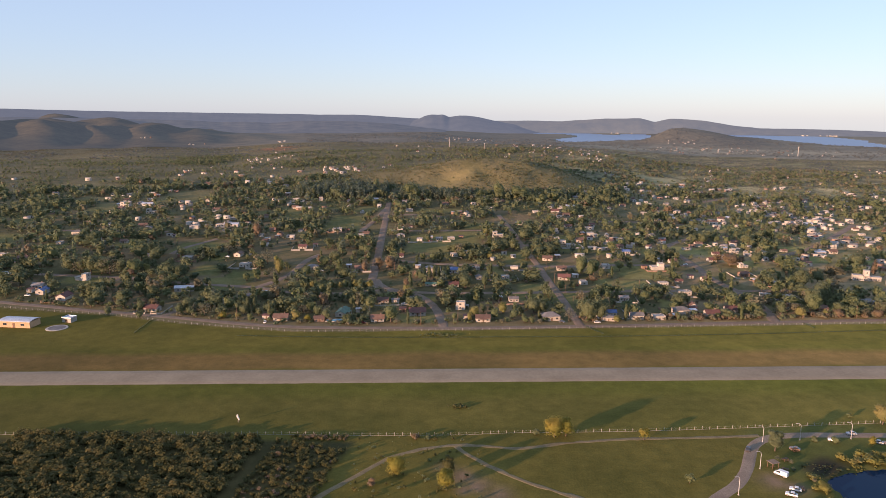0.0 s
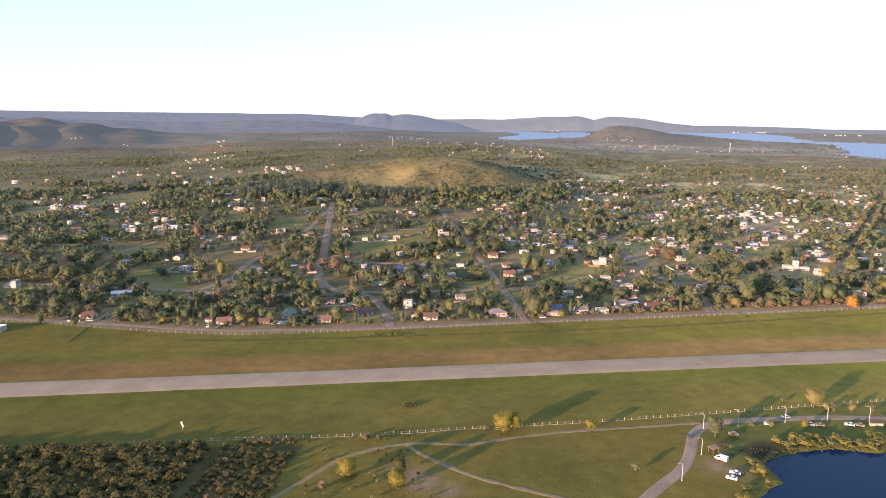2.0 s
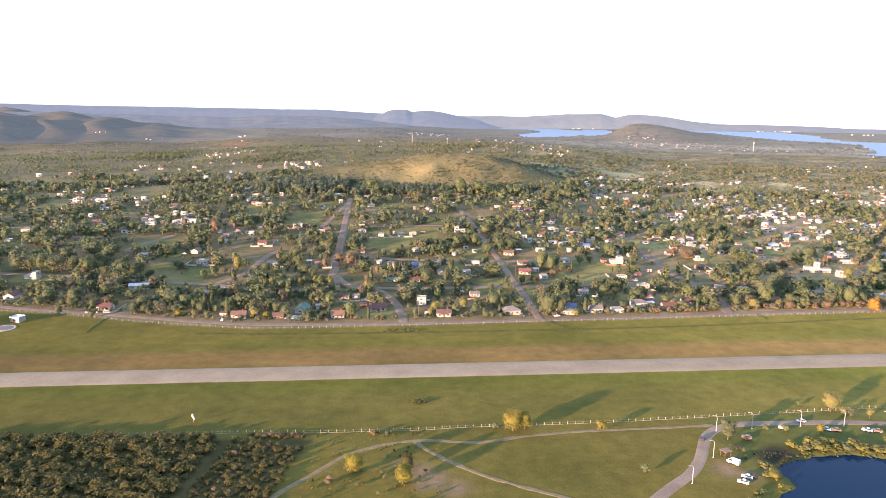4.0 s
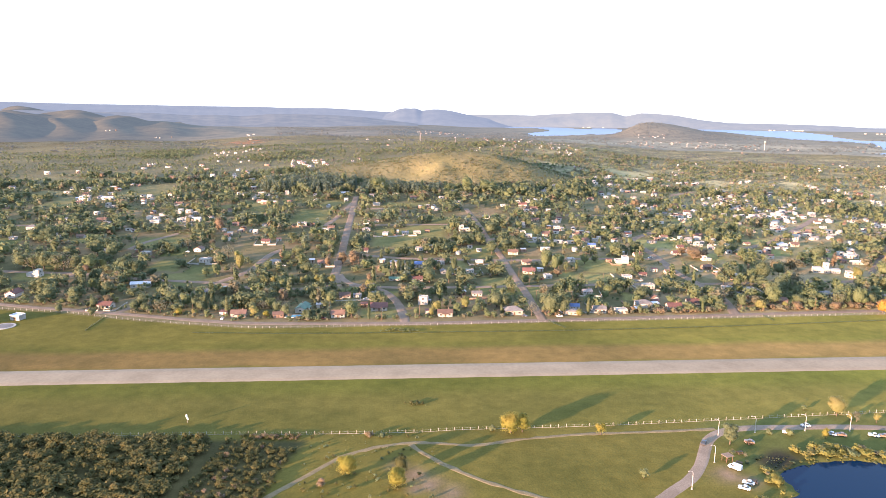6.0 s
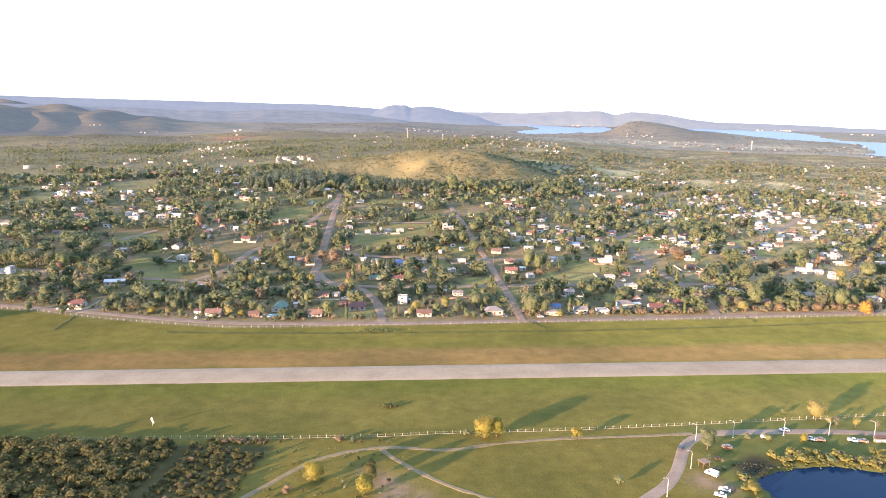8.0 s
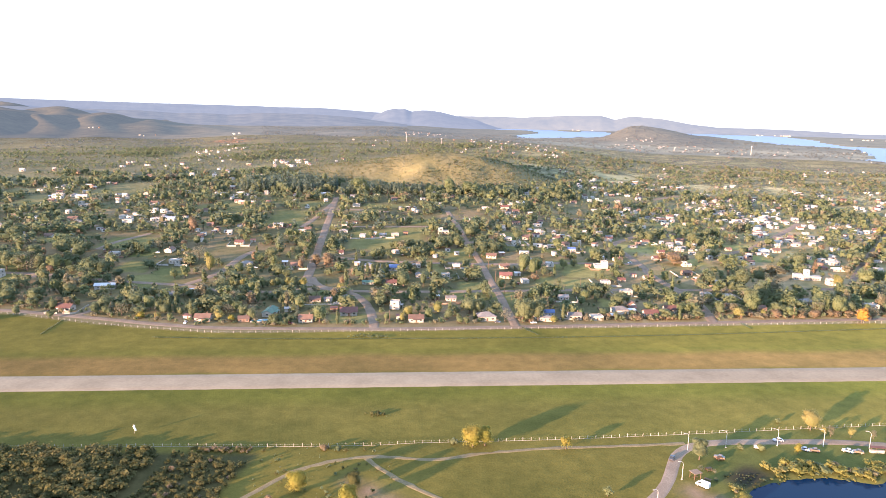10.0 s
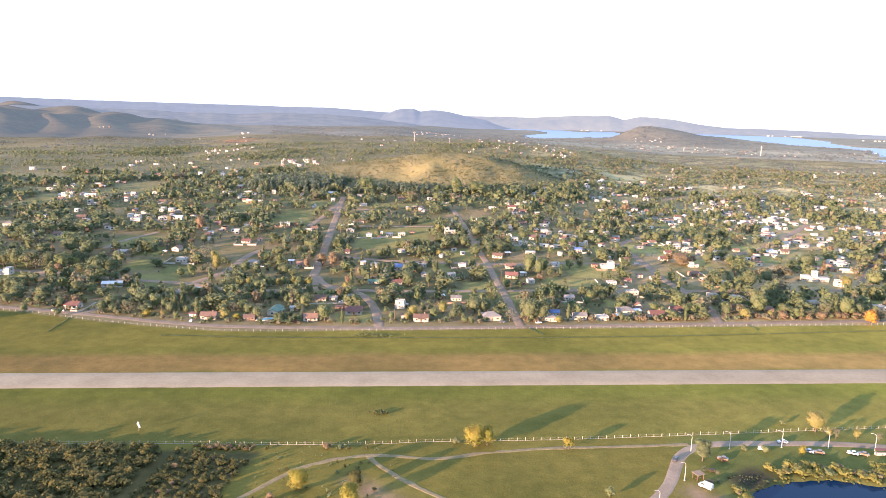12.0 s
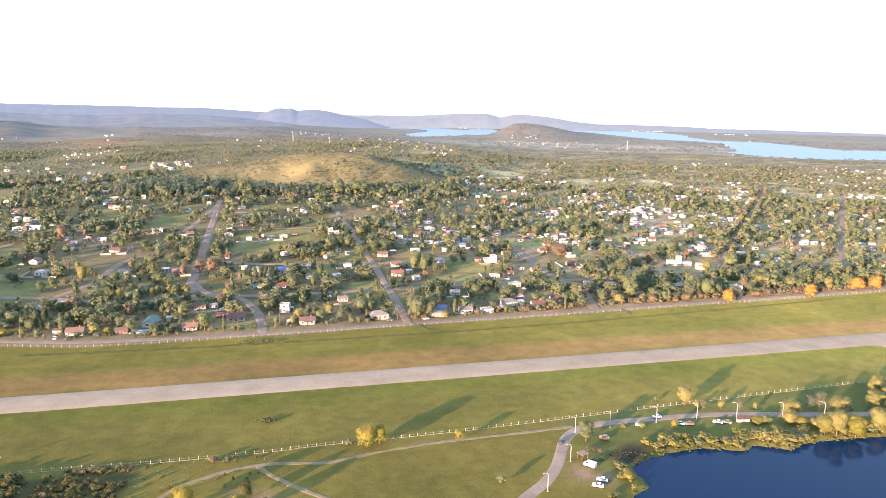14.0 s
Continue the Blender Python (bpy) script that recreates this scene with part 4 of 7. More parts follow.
for x, y, kind, s in HOUSES:
    copy_thing(KINDS[kind], pose(x, y, float(height(x, y)) + 0.1, 0, 0, rng.choice((0, 90, 180, 270)) * (rng.random() < 0.35) + rng.gauss(2, 5)) @ Matrix.Scale(s * (0.78 if y < 480 else 0.74 if x < 140 else 0.64), 4))
for k in KINDS.values():
    for o in (*k.children_recursive, k):
        bpy.data.objects.remove(o)


# far quarters of the town: plan place, half widths across and along, number of houses
EAST_QUARTERS = [(247, 811, 9, 11, 8), (264, 779, 18, 15, 16), (377, 877, 16, 39, 22), (353, 760, 9, 9, 9), (391, 771, 12, 25, 24), (356, 690, 8, 13, 10), (415, 748, 12, 9, 8), (358, 646, 12, 14, 14), (388, 655, 5, 12, 8), (452, 730, 10, 13, 8), (448, 673, 11, 33, 24), (312, 607, 5, 15, 8), (451, 890, 14, 45, 14), (561, 1018, 8, 18, 5), (300, 817, 8, 22, 8), (246, 630, 5, 15, 5)]
UPPER_QUARTERS = [(833, 1397, 11, 39, 6), (741, 1342, 9, 29, 5), (458, 1280, 6, 72, 10), (299, 944, 7, 14, 6), (551, 1255, 8, 24, 5), (500, 1084, 22, 21, 6), (655, 1082, 6, 23, 3), (689, 1048, 11, 32, 6), (575, 869, 9, 27, 10), (653, 935, 12, 21, 6), (594, 837, 7, 25, 8), (460, 638, 4, 15, 5), (380, 546, 6, 14, 6), (343, 561, 4, 9, 5), (281, 571, 4, 10, 4)]
SHORE_QUARTERS = [(1005, 2163, 16, 140, 8), (1069, 2040, 16, 109, 5), (1485, 2336, 15, 140, 3), (781, 2247, 102, 122, 40), (800, 2571, 34, 23, 12), (230, 1611, 66, 140, 50), (266, 1465, 19, 28, 14), (241, 1220, 13, 16, 6), (185, 931, 9, 10, 6), (223, 902, 7, 11, 5), (41, 2445, 53, 140, 34), (1835, 2621, 30, 60, 8), (1000, 1200, 60, 70, 26), (870, 1040, 40, 60, 22), (2106, 4134, 60, 6, 12), (1850, 4255, 90, 6, 8), (1060, 4515, 60, 6, 5), (2330, 3560, 60, 30, 6)]
WEST_QUARTERS = [(-467, 1237, 16, 99, 9), (-353, 1287, 27, 66, 24), (-201, 1120, 18, 63, 32), (-282, 1031, 7, 34, 6), (-496, 1929, 9, 140, 6), (-410, 844, 17, 39, 12), (-199, 815, 19, 23, 12), (-260, 698, 15, 22, 10), (-312, 758, 7, 39, 6), (-174, 637, 12, 11, 9), (-326, 684, 7, 19, 4), (-135, 1121, 20, 76, 10), (-943, 2109, 12, 6, 5), (-760, 1985, 20, 20, 4), (110, 831, 9, 13, 8), (107, 765, 4, 8, 5), (128, 705, 4, 8, 4), (139, 639, 4, 10, 5)]


def far_house_stuff():
    """Hundreds of small far houses: walls, a shallow roof and a dark opening each."""
    g = np.random.default_rng(21)
    where = []
    for x, y, wide, deep, n in EAST_QUARTERS + UPPER_QUARTERS + SHORE_QUARTERS + WEST_QUARTERS:
        r = math.hypot(x, y)
        for _ in range(n):
            u, v = g.uniform(-1.7, 1.7) * wide, g.uniform(-1.7, 1.7) * deep
            where.append((x + (u * y + v * x) / r, y + (v * y - u * x) / r))
    for k in range(760):                                                      # single houses, closest in the east
        a, r = radians(g.uniform(8.5, 46)) if k < 610 else radians(g.uniform(-36, 6)), math.sqrt(g.uniform((500 if k < 610 else 545) ** 2, 1180 ** 2))
        x, y = r * math.sin(a), r * math.cos(a)
        if waves(x, y, 160, 5) > (0.1 if k < 610 else 0.2):
            where.append((x, y))
    for _ in range(45):
        a, r = radians(g.uniform(-20, 46)), g.uniform(950, 2600)
        where.append((r * math.sin(a), r * math.cos(a)))
    V, F, I, used = [], [], [], []
    for x, y in where:
        r, a = math.hypot(x, y), math.degrees(math.atan2(x, y))
        if y < np.interp(x, *zip(*AIR_FAR)) + 55 or lake_mask(np.array(r), np.array(a)) > 0.02 or ((x - 15) / 205) ** 2 + ((y - 1045) / 130) ** 2 < 1.1 or not far_from(x, y, spots, 11) or not far_from(x, y, road_pts, 8) or (used and not far_from(x, y, np.array(used), 5.5)):
            continue
        used.append((x, y))
        z = float(height(x, y))
        w, d, h, t = g.uniform(3.6, 8.5), g.uniform(3.4, 6.0), g.uniform(2.0, 3.2), g.uniform(-0.25, 0.25) + (g.random() < 0.4) * 1.57
        if r > 1200:
            w, d, h = w * 0.72, d * 0.72, h * 0.8
        if r > 3500:                                                          # far-shore houses, enlarged to show up in the camera's view
            w, d, h = w * 2.4, d * 2.2, h * 2.0
        c, s = math.cos(t), math.sin(t)
        top = h + g.choice((0.1, 0.1, 1.4))
        p = [(-w / 2, -d / 2, -2), (w / 2, -d / 2, -2), (w / 2, d / 2, -2), (-w / 2, d / 2, -2), (-w / 2, -d / 2, h), (w / 2, -d / 2, h), (w / 2, d / 2, h), (-w / 2, d / 2, h), (-w / 2 - .4, 0, top), (w / 2 + .4, 0, top)]
        p += [(-0.8, -d / 2 - .05, 0.6), (0.9, -d / 2 - .05, 0.6), (0.9, -d / 2 - .05, 1.9), (-0.8, -d / 2 - .05, 1.9)]
        k = len(V)
        V += [(x + c * q[0] - s * q[1], y + s * q[0] + c * q[1], z + q[2]) for q in p]
        F += [tuple(k + i for i in q) for q in ((0, 1, 5, 4), (1, 2, 6, 5), (2, 3, 7, 6), (3, 0, 4, 7), (4, 5, 9, 8), (6, 7, 8, 9), (10, 11, 12, 13))]
        I += [int(g.choice((0, 0, 0, 1, 1, 1, 2) if r < 1000 else (0, 0, 1, 1, 2) if r < 3500 else (0, 1)))] * 4 + [int(g.choice((3, 4, 5, 5, 5, 7, 7, 1)))] * 2 + [6]
    me = quads_mesh("far_houses", V, F, [WHITE, CREAM, BRICK, RED, ORANGE, CONCRETE, GLASS, GREY], I)
    tagged(new("far_houses", me), "many small pale houses scattered over the far town", "houses", kind="stuff")
    return np.array(used)


far_spots = far_house_stuff()


def pool():
    root = thing("swimming_pool", "light blue garden pool with pale stone rim", "pool")
    bm = bmesh.new()
    for x0, x1, y0, y1 in ((-5, 5, -2.6, -2), (-5, 5, 2, 2.6), (-5, -4.4, -2, 2), (4.4, 5, -2, 2)):
        box(bm, x0, x1, y0, y1, -0.3, 0.35, 0.05)
    part("rim", bm, CONCRETE, root)
    bm = box(bmesh.new(), -4.4, 4.4, -2, 2, -0.3, 0.2)
    part("water", bm, water_material("pool_water", (0.12, 0.34, 0.46), 0.05, 1.5), root)
    root.matrix_world = pose(-82, 391.5, 0.05, 0, 0, 4)


pool()


def garden_wall(x, y, w, d, turn, material, h, label):
    """Low walls round three sides of a plot, with pillars at the corners."""
    root = thing("garden_wall", label, "wall", "garden walls")
    for x0, y0, x1, y1 in ((-w / 2, -d / 2, -w * 0.12, -d / 2), (w * 0.12, -d / 2, w / 2, -d / 2), (-w / 2, -d / 2, -w / 2, d / 2), (w / 2, -d / 2, w / 2, d / 2)):
        if x0 == x1:
            bm = box(bmesh.new(), x0 - 0.1, x0 + 0.1, y0 + 0.22, y1, -1.0, h)
        else:
            bm = box(bmesh.new(), x0 + 0.22, x1 - 0.0, y0 - 0.1, y0 + 0.1, -1.0, h)
        part("panel", bm, material, root)
    for px, py in ((-w / 2, -d / 2), (w / 2, -d / 2), (-w * 0.12 + 0.23, -d / 2), (w * 0.12 - 0.23, -d / 2)):
        bm = box(bmesh.new(), px - 0.2, px + 0.2, py - 0.2, py + 0.2, -1.0, h + 0.25, 0.03)
        part("pillar", bm, material, root)
    root.matrix_world = pose(x, y, float(height(x, y)), 0, 0, turn)


wall_rng = random.Random(9)
for k, (x, y, kind, s) in enumerate(HOUSES[:88]):
    if k % 5 < 2 and y > 408:
        m, name = ((CREAM, "cream rendered"), (BRICK, "red brick"), (CONCRETE, "grey concrete"))[k % 3]
        garden_wall(x, y + 1, wall_rng.uniform(17, 23), wall_rng.uniform(17, 22), wall_rng.gauss(2, 3), m, wall_rng.uniform(0.7, 1.1), "low %s garden wall round a house plot" % name)


def shed(x, y, turn, material, roof, label):
    root = thing("shed", label, "shed", "garden sheds")
    walls(root, 4.2, 3.2, 2.2, material)
    bm = prism(bmesh.new(), [(-2.0, 2.2), (2.0, 2.5), (2.0, 2.6), (-2.0, 2.3)], 4.8, pose(0, 0, 0.02, 0, 0, 90))
    part("roof", bm, roof, root)
    door_at(root, 0.6, -1.6, 0.9, 1.9, "s")
    root.matrix_world = pose(x, y, float(height(x, y)), 0, 0, turn)


for k, (x, y, kind, s) in enumerate(HOUSES[:100]):
    if k % 2 == 0:
        qx, qy = x + wall_rng.choice((-9.5, 9.5)), y + wall_rng.uniform(2, 9)
        if far_from(qx, qy, road_pts, 6) and far_from(qx, qy, spots, 7.5):
            m, name = ((WHITE, "white"), (BRICK, "brick"), (CREAM, "cream"))[k % 3]
            shed(qx, qy, wall_rng.gauss(3, 6), m, ZINC if k % 4 else RED, "small %s garden shed with a sloping sheet roof" % name)


def utility_pole(x, y, turn):
    root = thing("utility_pole", "plain wooden utility pole with a cross arm", "utility pole", "street utility poles")
    bm = tube(bmesh.new(), (0, 0, -0.5), (0, 0, 8), 0.14, 0.09, 8)
    part("pole", bm, WOOD, root)
    bm = box(bmesh.new(), -0.9, 0.9, -0.06, 0.06, 7.3, 7.44)
    arm = part("cross_arm", bm, WOOD, root)
    for k in (-0.75, 0, 0.75):
        bm = tube(bmesh.new(), (k, 0, 7.44), (k, 0, 7.62), 0.05, 0.03, 6)
        part("insulator", bm, CONCRETE, arm)
    root.matrix_world = pose(x, y, float(height(x, y)), 0, 0, turn)


for x, y, a in ((-30, 384, 90), (-8, 390, 90), (-140, 390, 90), (66, 425, 0), (65.5, 455, 0), (63, 490, 0), (61, 523, 0), (-57, 520, 0), (-63, 575, 0), (-69, 630, 0), (193.5, 440, 0), (194, 500, 0), (20, 461, 90), (120, 471, 90), (-120, 463, 90), (236, 407, 90)):
    utility_pole(x, y, a)


def landmark_building():
    """The large white building with a square tower."""
    root = thing("community_hall", "large white building with a square tower and wings", "building")
    for x0, x1, y0, y1, h in ((-16, -5, -5, 5, 7), (-4.98, 4, -6, 4, 6), (4.02, 18, -4, 6, 5.2)):
        bm = box(bmesh.new(), x0, x1, y0, y1, -1.5, h)
        wing = part("wing", bm, WHITE, root)
        for x in np.arange(x0 + 2, x1 - 1, 3):
            window_at(wing, x, y0, 1.2, 1.3, 1.6, "s")
        bm = box(bmesh.new(), x0 - 0.2, x1 + 0.2, y0 - 0.2, y1 + 0.2, h + 0.002, h + 0.4)
        part("roof", bm, CONCRETE, wing)
    bm = box(bmesh.new(), -3.5, 3.0, -4.5, 2.0, 6.45, 14)
    tw = part("tower", bm, WHITE, root)
    window_at(tw, -0.2, -4.5, 10, 1.2, 2.2, "s")
    bm = box(bmesh.new(), -3.8, 3.3, -4.8, 2.3, 14.002, 14.4)
    part("cornice", bm, CONCRETE, tw)
    root.matrix_world = pose(298, 506, float(height(298, 506)), 0, 0, -14) @ Matrix.Scale(0.55, 4)


landmark_building()


def hangar():
    root = thing("airfield_hangar", "salmon airfield building with curved pale metal roof", "hangar")
    w, d, h = 19, 9, 3.6
    bm = bmesh.new()
    for x0, x1, y0, y1 in ((-w / 2, w / 2, -d / 2, -d / 2 + .25), (-w / 2, w / 2, d / 2 - .25, d / 2), (-w / 2, -w / 2 + .25, -d / 2 + .25, d / 2 - .25), (w / 2 - .25, w / 2, -d / 2 + .25, d / 2 - .25)):
        box(bm, x0, x1, y0, y1, -0.3, h)
    part("wall", bm, SALMON, root)
    arc = [(d / 2 * 1.06 * math.cos(a), h - 0.1 + 0.9 * math.sin(a)) for a in np.linspace(math.pi, 0, 13)]
    arc2 = [(x * 0.97, z - 0.14) for x, z in arc[::-1]]
    bm = prism(bmesh.new(), arc + arc2, w + 0.9, pose(0, 0, 0.12, 0, 0, 90))
    part("roof", bm, ZINC, root)
    bm = box(bmesh.new(), -1.2, 0.4, -d / 2 - 0.06, -d / 2 + 0.02, 0, 2.8)
    part("door", bm, WOOD, root)
    for x in (-6, 5):
        window_at(root, x, -d / 2, 1.3, 2.2, 1.2, "s")
    root.matrix_world = pose(-262, 375.5, 0, 0, 0, -6)
    apron = thing("round_slab", "low round concrete slab in the grass beside the hangar", "slab")
    bm = tube(bmesh.new(), (0, 0, -0.2), (0, 0, 0.25), 6, 5.8, 28)
    part("slab", bm, CONCRETE, apron)
    bm = tube(bmesh.new(), (0, 0, 0.252), (0, 0, 0.3), 4.6, 4.6, 28)
    part("inner_disc", bm, GREY, apron)
    apron.matrix_world = pose(-238, 371, 0)
    hut = thing("small_plane_shed", "small white shed with sheet roof beside the hangar", "shed")
    walls(hut, 6, 5, 2.6, WHITE)
    flat_roof(hut, 6, 5, 2.6, ZINC)
    door_at(hut, 0, -2.5, 1.4, 2.1, "s")
    hut.matrix_world = pose(-238, 384.5, 0, 0, 0, -12)


hangar()


def mast(x, y, h, label, material):
    root = thing("water_tower", label, "tower")
    bm = tube(bmesh.new(), (0, 0, -2), (0, 0, h * 0.86), 1.1, 0.9, 12)
    part("shaft", bm, material, root)
    bm = tube(bmesh.new(), (0, 0, h * 0.86), (0, 0, h), 1.8, 1.8, 16)
    tube(bm, (0, 0, h * 0.80), (0, 0, h * 0.86), 0.95, 1.8, 16)
    part("tank", bm, material, root)
    root.location = (x, y, float(height(x, y)))


mast(-25, 1640, 23, "tall slender grey concrete water tower", GREY)
mast(54, 1560, 15, "thin far concrete tower among trees", GREY)
mast(915, 1905, 26, "tall white concrete tower on the plain", CONCRETE)

# ---- trees ----


def leaf_cloud(g, lobes, n, size):
    """n leaf clumps as small tilted quads scattered over rounded lobes (centre, radii)."""
    c = np.array([l[0] for l in lobes], float)
    rr = np.array([l[1] for l in lobes], float)
    pr = rr.prod(1) ** 0.66
    k = g.choice(len(lobes), n, p=pr / pr.sum())
    d = g.normal(size=(n, 3))
    d /= np.linalg.norm(d, axis=1)[:, None]
    d[:, 2] = np.where(d[:, 2] < -0.45, -d[:, 2], d[:, 2])
    p = c[k] + d * rr[k] * (g.uniform(0.72, 1.08, (n, 1)) + np.where(g.random((n, 1)) < 0.1, g.uniform(0, 0.2, (n, 1)), 0))
    whole = p - np.array((0, 0, c[:, 2].mean() - 0.1))
    nrm = 0.6 * d + 0.6 * whole / (np.linalg.norm(whole, axis=1)[:, None] + 1e-6) + g.normal(0, 0.24 if n > 2000 else 0.42, (n, 3))
    nrm /= np.linalg.norm(nrm, axis=1)[:, None]
    u = np.cross(nrm, g.normal(size=(n, 3)))
    u /= np.linalg.norm(u, axis=1)[:, None]
    v = np.cross(nrm, u)
    s = size * g.uniform(0.6, 1.25, (n, 1))
    w = s * g.uniform(0.6, 1.0, (n, 1))
    return np.stack([p - u * s - v * w * 0.6, p + u * s * 0.7 - v * w, p + u * s + v * w * 0.6, p - u * s * 0.7 + v * w], 1)


def cores(lobes, k, shrink=0.76):
    """The dense inner mass of each lobe: a rounded, faceted body of 6 k k faces."""
    u = np.linspace(-1, 1, k + 1)
    out = []
    for ax in range(3):
        for s in (-1, 1):
            for i in range(k):
                for j in range(k):
                    q = []
                    for a, b in ((i, j), (i + 1, j), (i + 1, j + 1), (i, j + 1)):
                        p = [0, 0, 0]
                        p[ax], p[(ax + 1) % 3], p[(ax + 2) % 3] = s, u[a], u[b]
                        q.append(p)
                    out.append(q if s > 0 else q[::-1])
    f = np.array(out, float)
    f /= np.linalg.norm(f, axis=2)[..., None]
    return np.concatenate([np.array(c) + f * np.array(r) * shrink for c, r in lobes])


def lobes_for(g, shape):
    """Lobes of a crown about 1 high and its spread, standing on z = 0."""
    if shape == "round":
        ls = [((0, 0, 0.54), (0.29, 0.29, 0.36))]
        for i in range(11):
            a, q = g.uniform(0, 6.28), g.uniform(0.10, 0.25)
            ls.append(((q * math.cos(a), q * math.sin(a), g.uniform(0.28, 0.80)), (g.uniform(0.13, 0.19),) * 2 + (g.uniform(0.11, 0.17),)))
    elif shape == "tall":
        ls = [((g.normal(0, 0.015), g.normal(0, 0.015), z), (0.125 - 0.09 * abs(z - 0.36),) * 2 + (0.17,)) for z in np.linspace(0.16, 0.86, 8)]
    elif shape == "cone":
        ls = []
        for z in np.linspace(0.15, 0.92, 9):
            q = 0.27 * (1 - z) + 0.03
            for _ in range(2):
                ls.append(((g.normal(0, 0.03), g.normal(0, 0.03), z), (q, q, 0.09)))
    elif shape == "full":
        ls = [((g.normal(0, 0.03), g.normal(0, 0.03), 0.50), (0.30, 0.30, 0.40))]
        for i in range(13):
            z = g.uniform(0.2, 0.84)
            a, q = g.uniform(0, 6.28), g.uniform(0.10, 0.23) * (1.15 - abs(z - 0.42))
            ls.append(((q * math.cos(a), q * math.sin(a), z), (g.uniform(0.11, 0.19), g.uniform(0.11, 0.19), g.uniform(0.11, 0.18))))
    elif shape == "dense":
        ls = [((0, 0, 0.5), (0.34, 0.34, 0.41))]
        for i in range(16):
            z = g.uniform(0.2, 0.82)
            a, q = g.uniform(0, 6.28), g.uniform(0.16, 0.27) * math.sqrt(max(0.1, 1 - ((z - 0.46) / 0.52) ** 2))
            ls.append(((q * math.cos(a), q * math.sin(a), z), (g.uniform(0.13, 0.19), g.uniform(0.13, 0.19), g.uniform(0.11, 0.17))))
    elif shape == "bush":
        ls = [((0, 0, 0.42), (0.42, 0.42, 0.46))] + [((g.normal(0, 0.22), g.normal(0, 0.22), g.uniform(0.3, 0.62)), (g.uniform(0.26, 0.36), g.uniform(0.26, 0.36), g.uniform(0.24, 0.34))) for _ in range(6)]
    else:                                                                     # spreading
        ls = []
        for i in range(12):
            a, q = g.uniform(0, 6.28), g.uniform(0.03, 0.36)
            ls.append(((q * math.cos(a), q * math.sin(a), g.uniform(0.34, 0.78) - 0.25 * q), (g.uniform(0.18, 0.26), g.uniform(0.18, 0.26), g.uniform(0.13, 0.2))))
    return ls


def trunk_mesh(bm, shape, h, g):
    """A tapered trunk with a few limbs that reach into the crown."""
    top = {"round": 0.5, "tall": 0.85, "cone": 0.9, "spread": 0.4, "bush": 0.3, "full": 0.6, "dense": 0.5}[shape] * h
    lean = g.normal(0, 0.03, 2) * h
    r = 0.028 * h if shape != "bush" else 0.015 * h
    tube(bm, (0, 0, -0.5), (lean[0], lean[1], top), r, r * 0.45, 7)
    if shape in ("round", "spread"):
        for i in range(6):
            a = i * 1.05 + g.uniform(-0.3, 0.3)
            q = g.uniform(0.2, 0.34) * h
            z0 = top * g.uniform(0.6, 0.95)
            tube(bm, (lean[0] * z0 / top, lean[1] * z0 / top, z0), (q * math.cos(a), q * math.sin(a), z0 + g.uniform(0.15, 0.32) * h), r * 0.45, r * 0.12, 5)
    return bm


TREE_LABEL = {"dark": "dark green leafy garden tree", "olive": "olive green leafy garden tree", "light": "light green leafy garden tree", "yellow": "dull yellow leafy autumn tree", "gold": "golden yellow leafy autumn tree", "rust": "rusty brown leafy autumn tree",
              "orange": "bright orange leafy autumn tree", "grey": "thin grey-brown half-bare tree", "pine": "tall dark green conifer tree", "reed": "yellow-green leafy lakeside tree", "moss": "dull green leafy meadow tree"}
PROTO = {}


def tree_proto(shape, tint, variant, leaves=820, size=0.195):
    key = (shape, tint, variant)
    if key not in PROTO:
        g = np.random.default_rng(variant * 17 + len(shape) * 5 + len(tint) * 31)
        root = thing("tree" if shape != "bush" else "bush", TREE_LABEL[tint].replace("tree", "bush") if shape == "bush" else TREE_LABEL[tint], "tree" if shape != "bush" else "bush")
        part("trunk", trunk_mesh(bmesh.new(), shape, 9.0, g), BARK, root)
        n = int(leaves * (0.6 if tint == "grey" else 1))
        lobes = lobes_for(g, shape)
        q = leaf_cloud(g, lobes, n, size / 9.0) * 9.0
        if tint != "grey" and shape != "cone":
            q = np.concatenate([q, cores(lobes[:1], 3) * 9.0, cores(lobes[1:7], 2) * 9.0])
        n = len(q)
        me = quads_mesh("crown", q.reshape(-1, 3), np.arange(n * 4).reshape(-1, 4), [LEAF[tint]])
        ob = new("crown", me)
        ob.parent = root
        PROTO[key] = root
    return PROTO[key]


def plant(shape, tint, x, y, h, turn, wide=1.0, variant=0, label="", leaves=820, size=0.195):
    ob = copy_thing(tree_proto(shape, tint, variant, leaves, size), pose(x, y, float(height(x, y)) - 0.05, 0, 0, turn) @ Matrix.Diagonal((h / 9 * wide, h / 9 * wide, h / 9, 1)))
    return tagged(ob, label) if label else ob


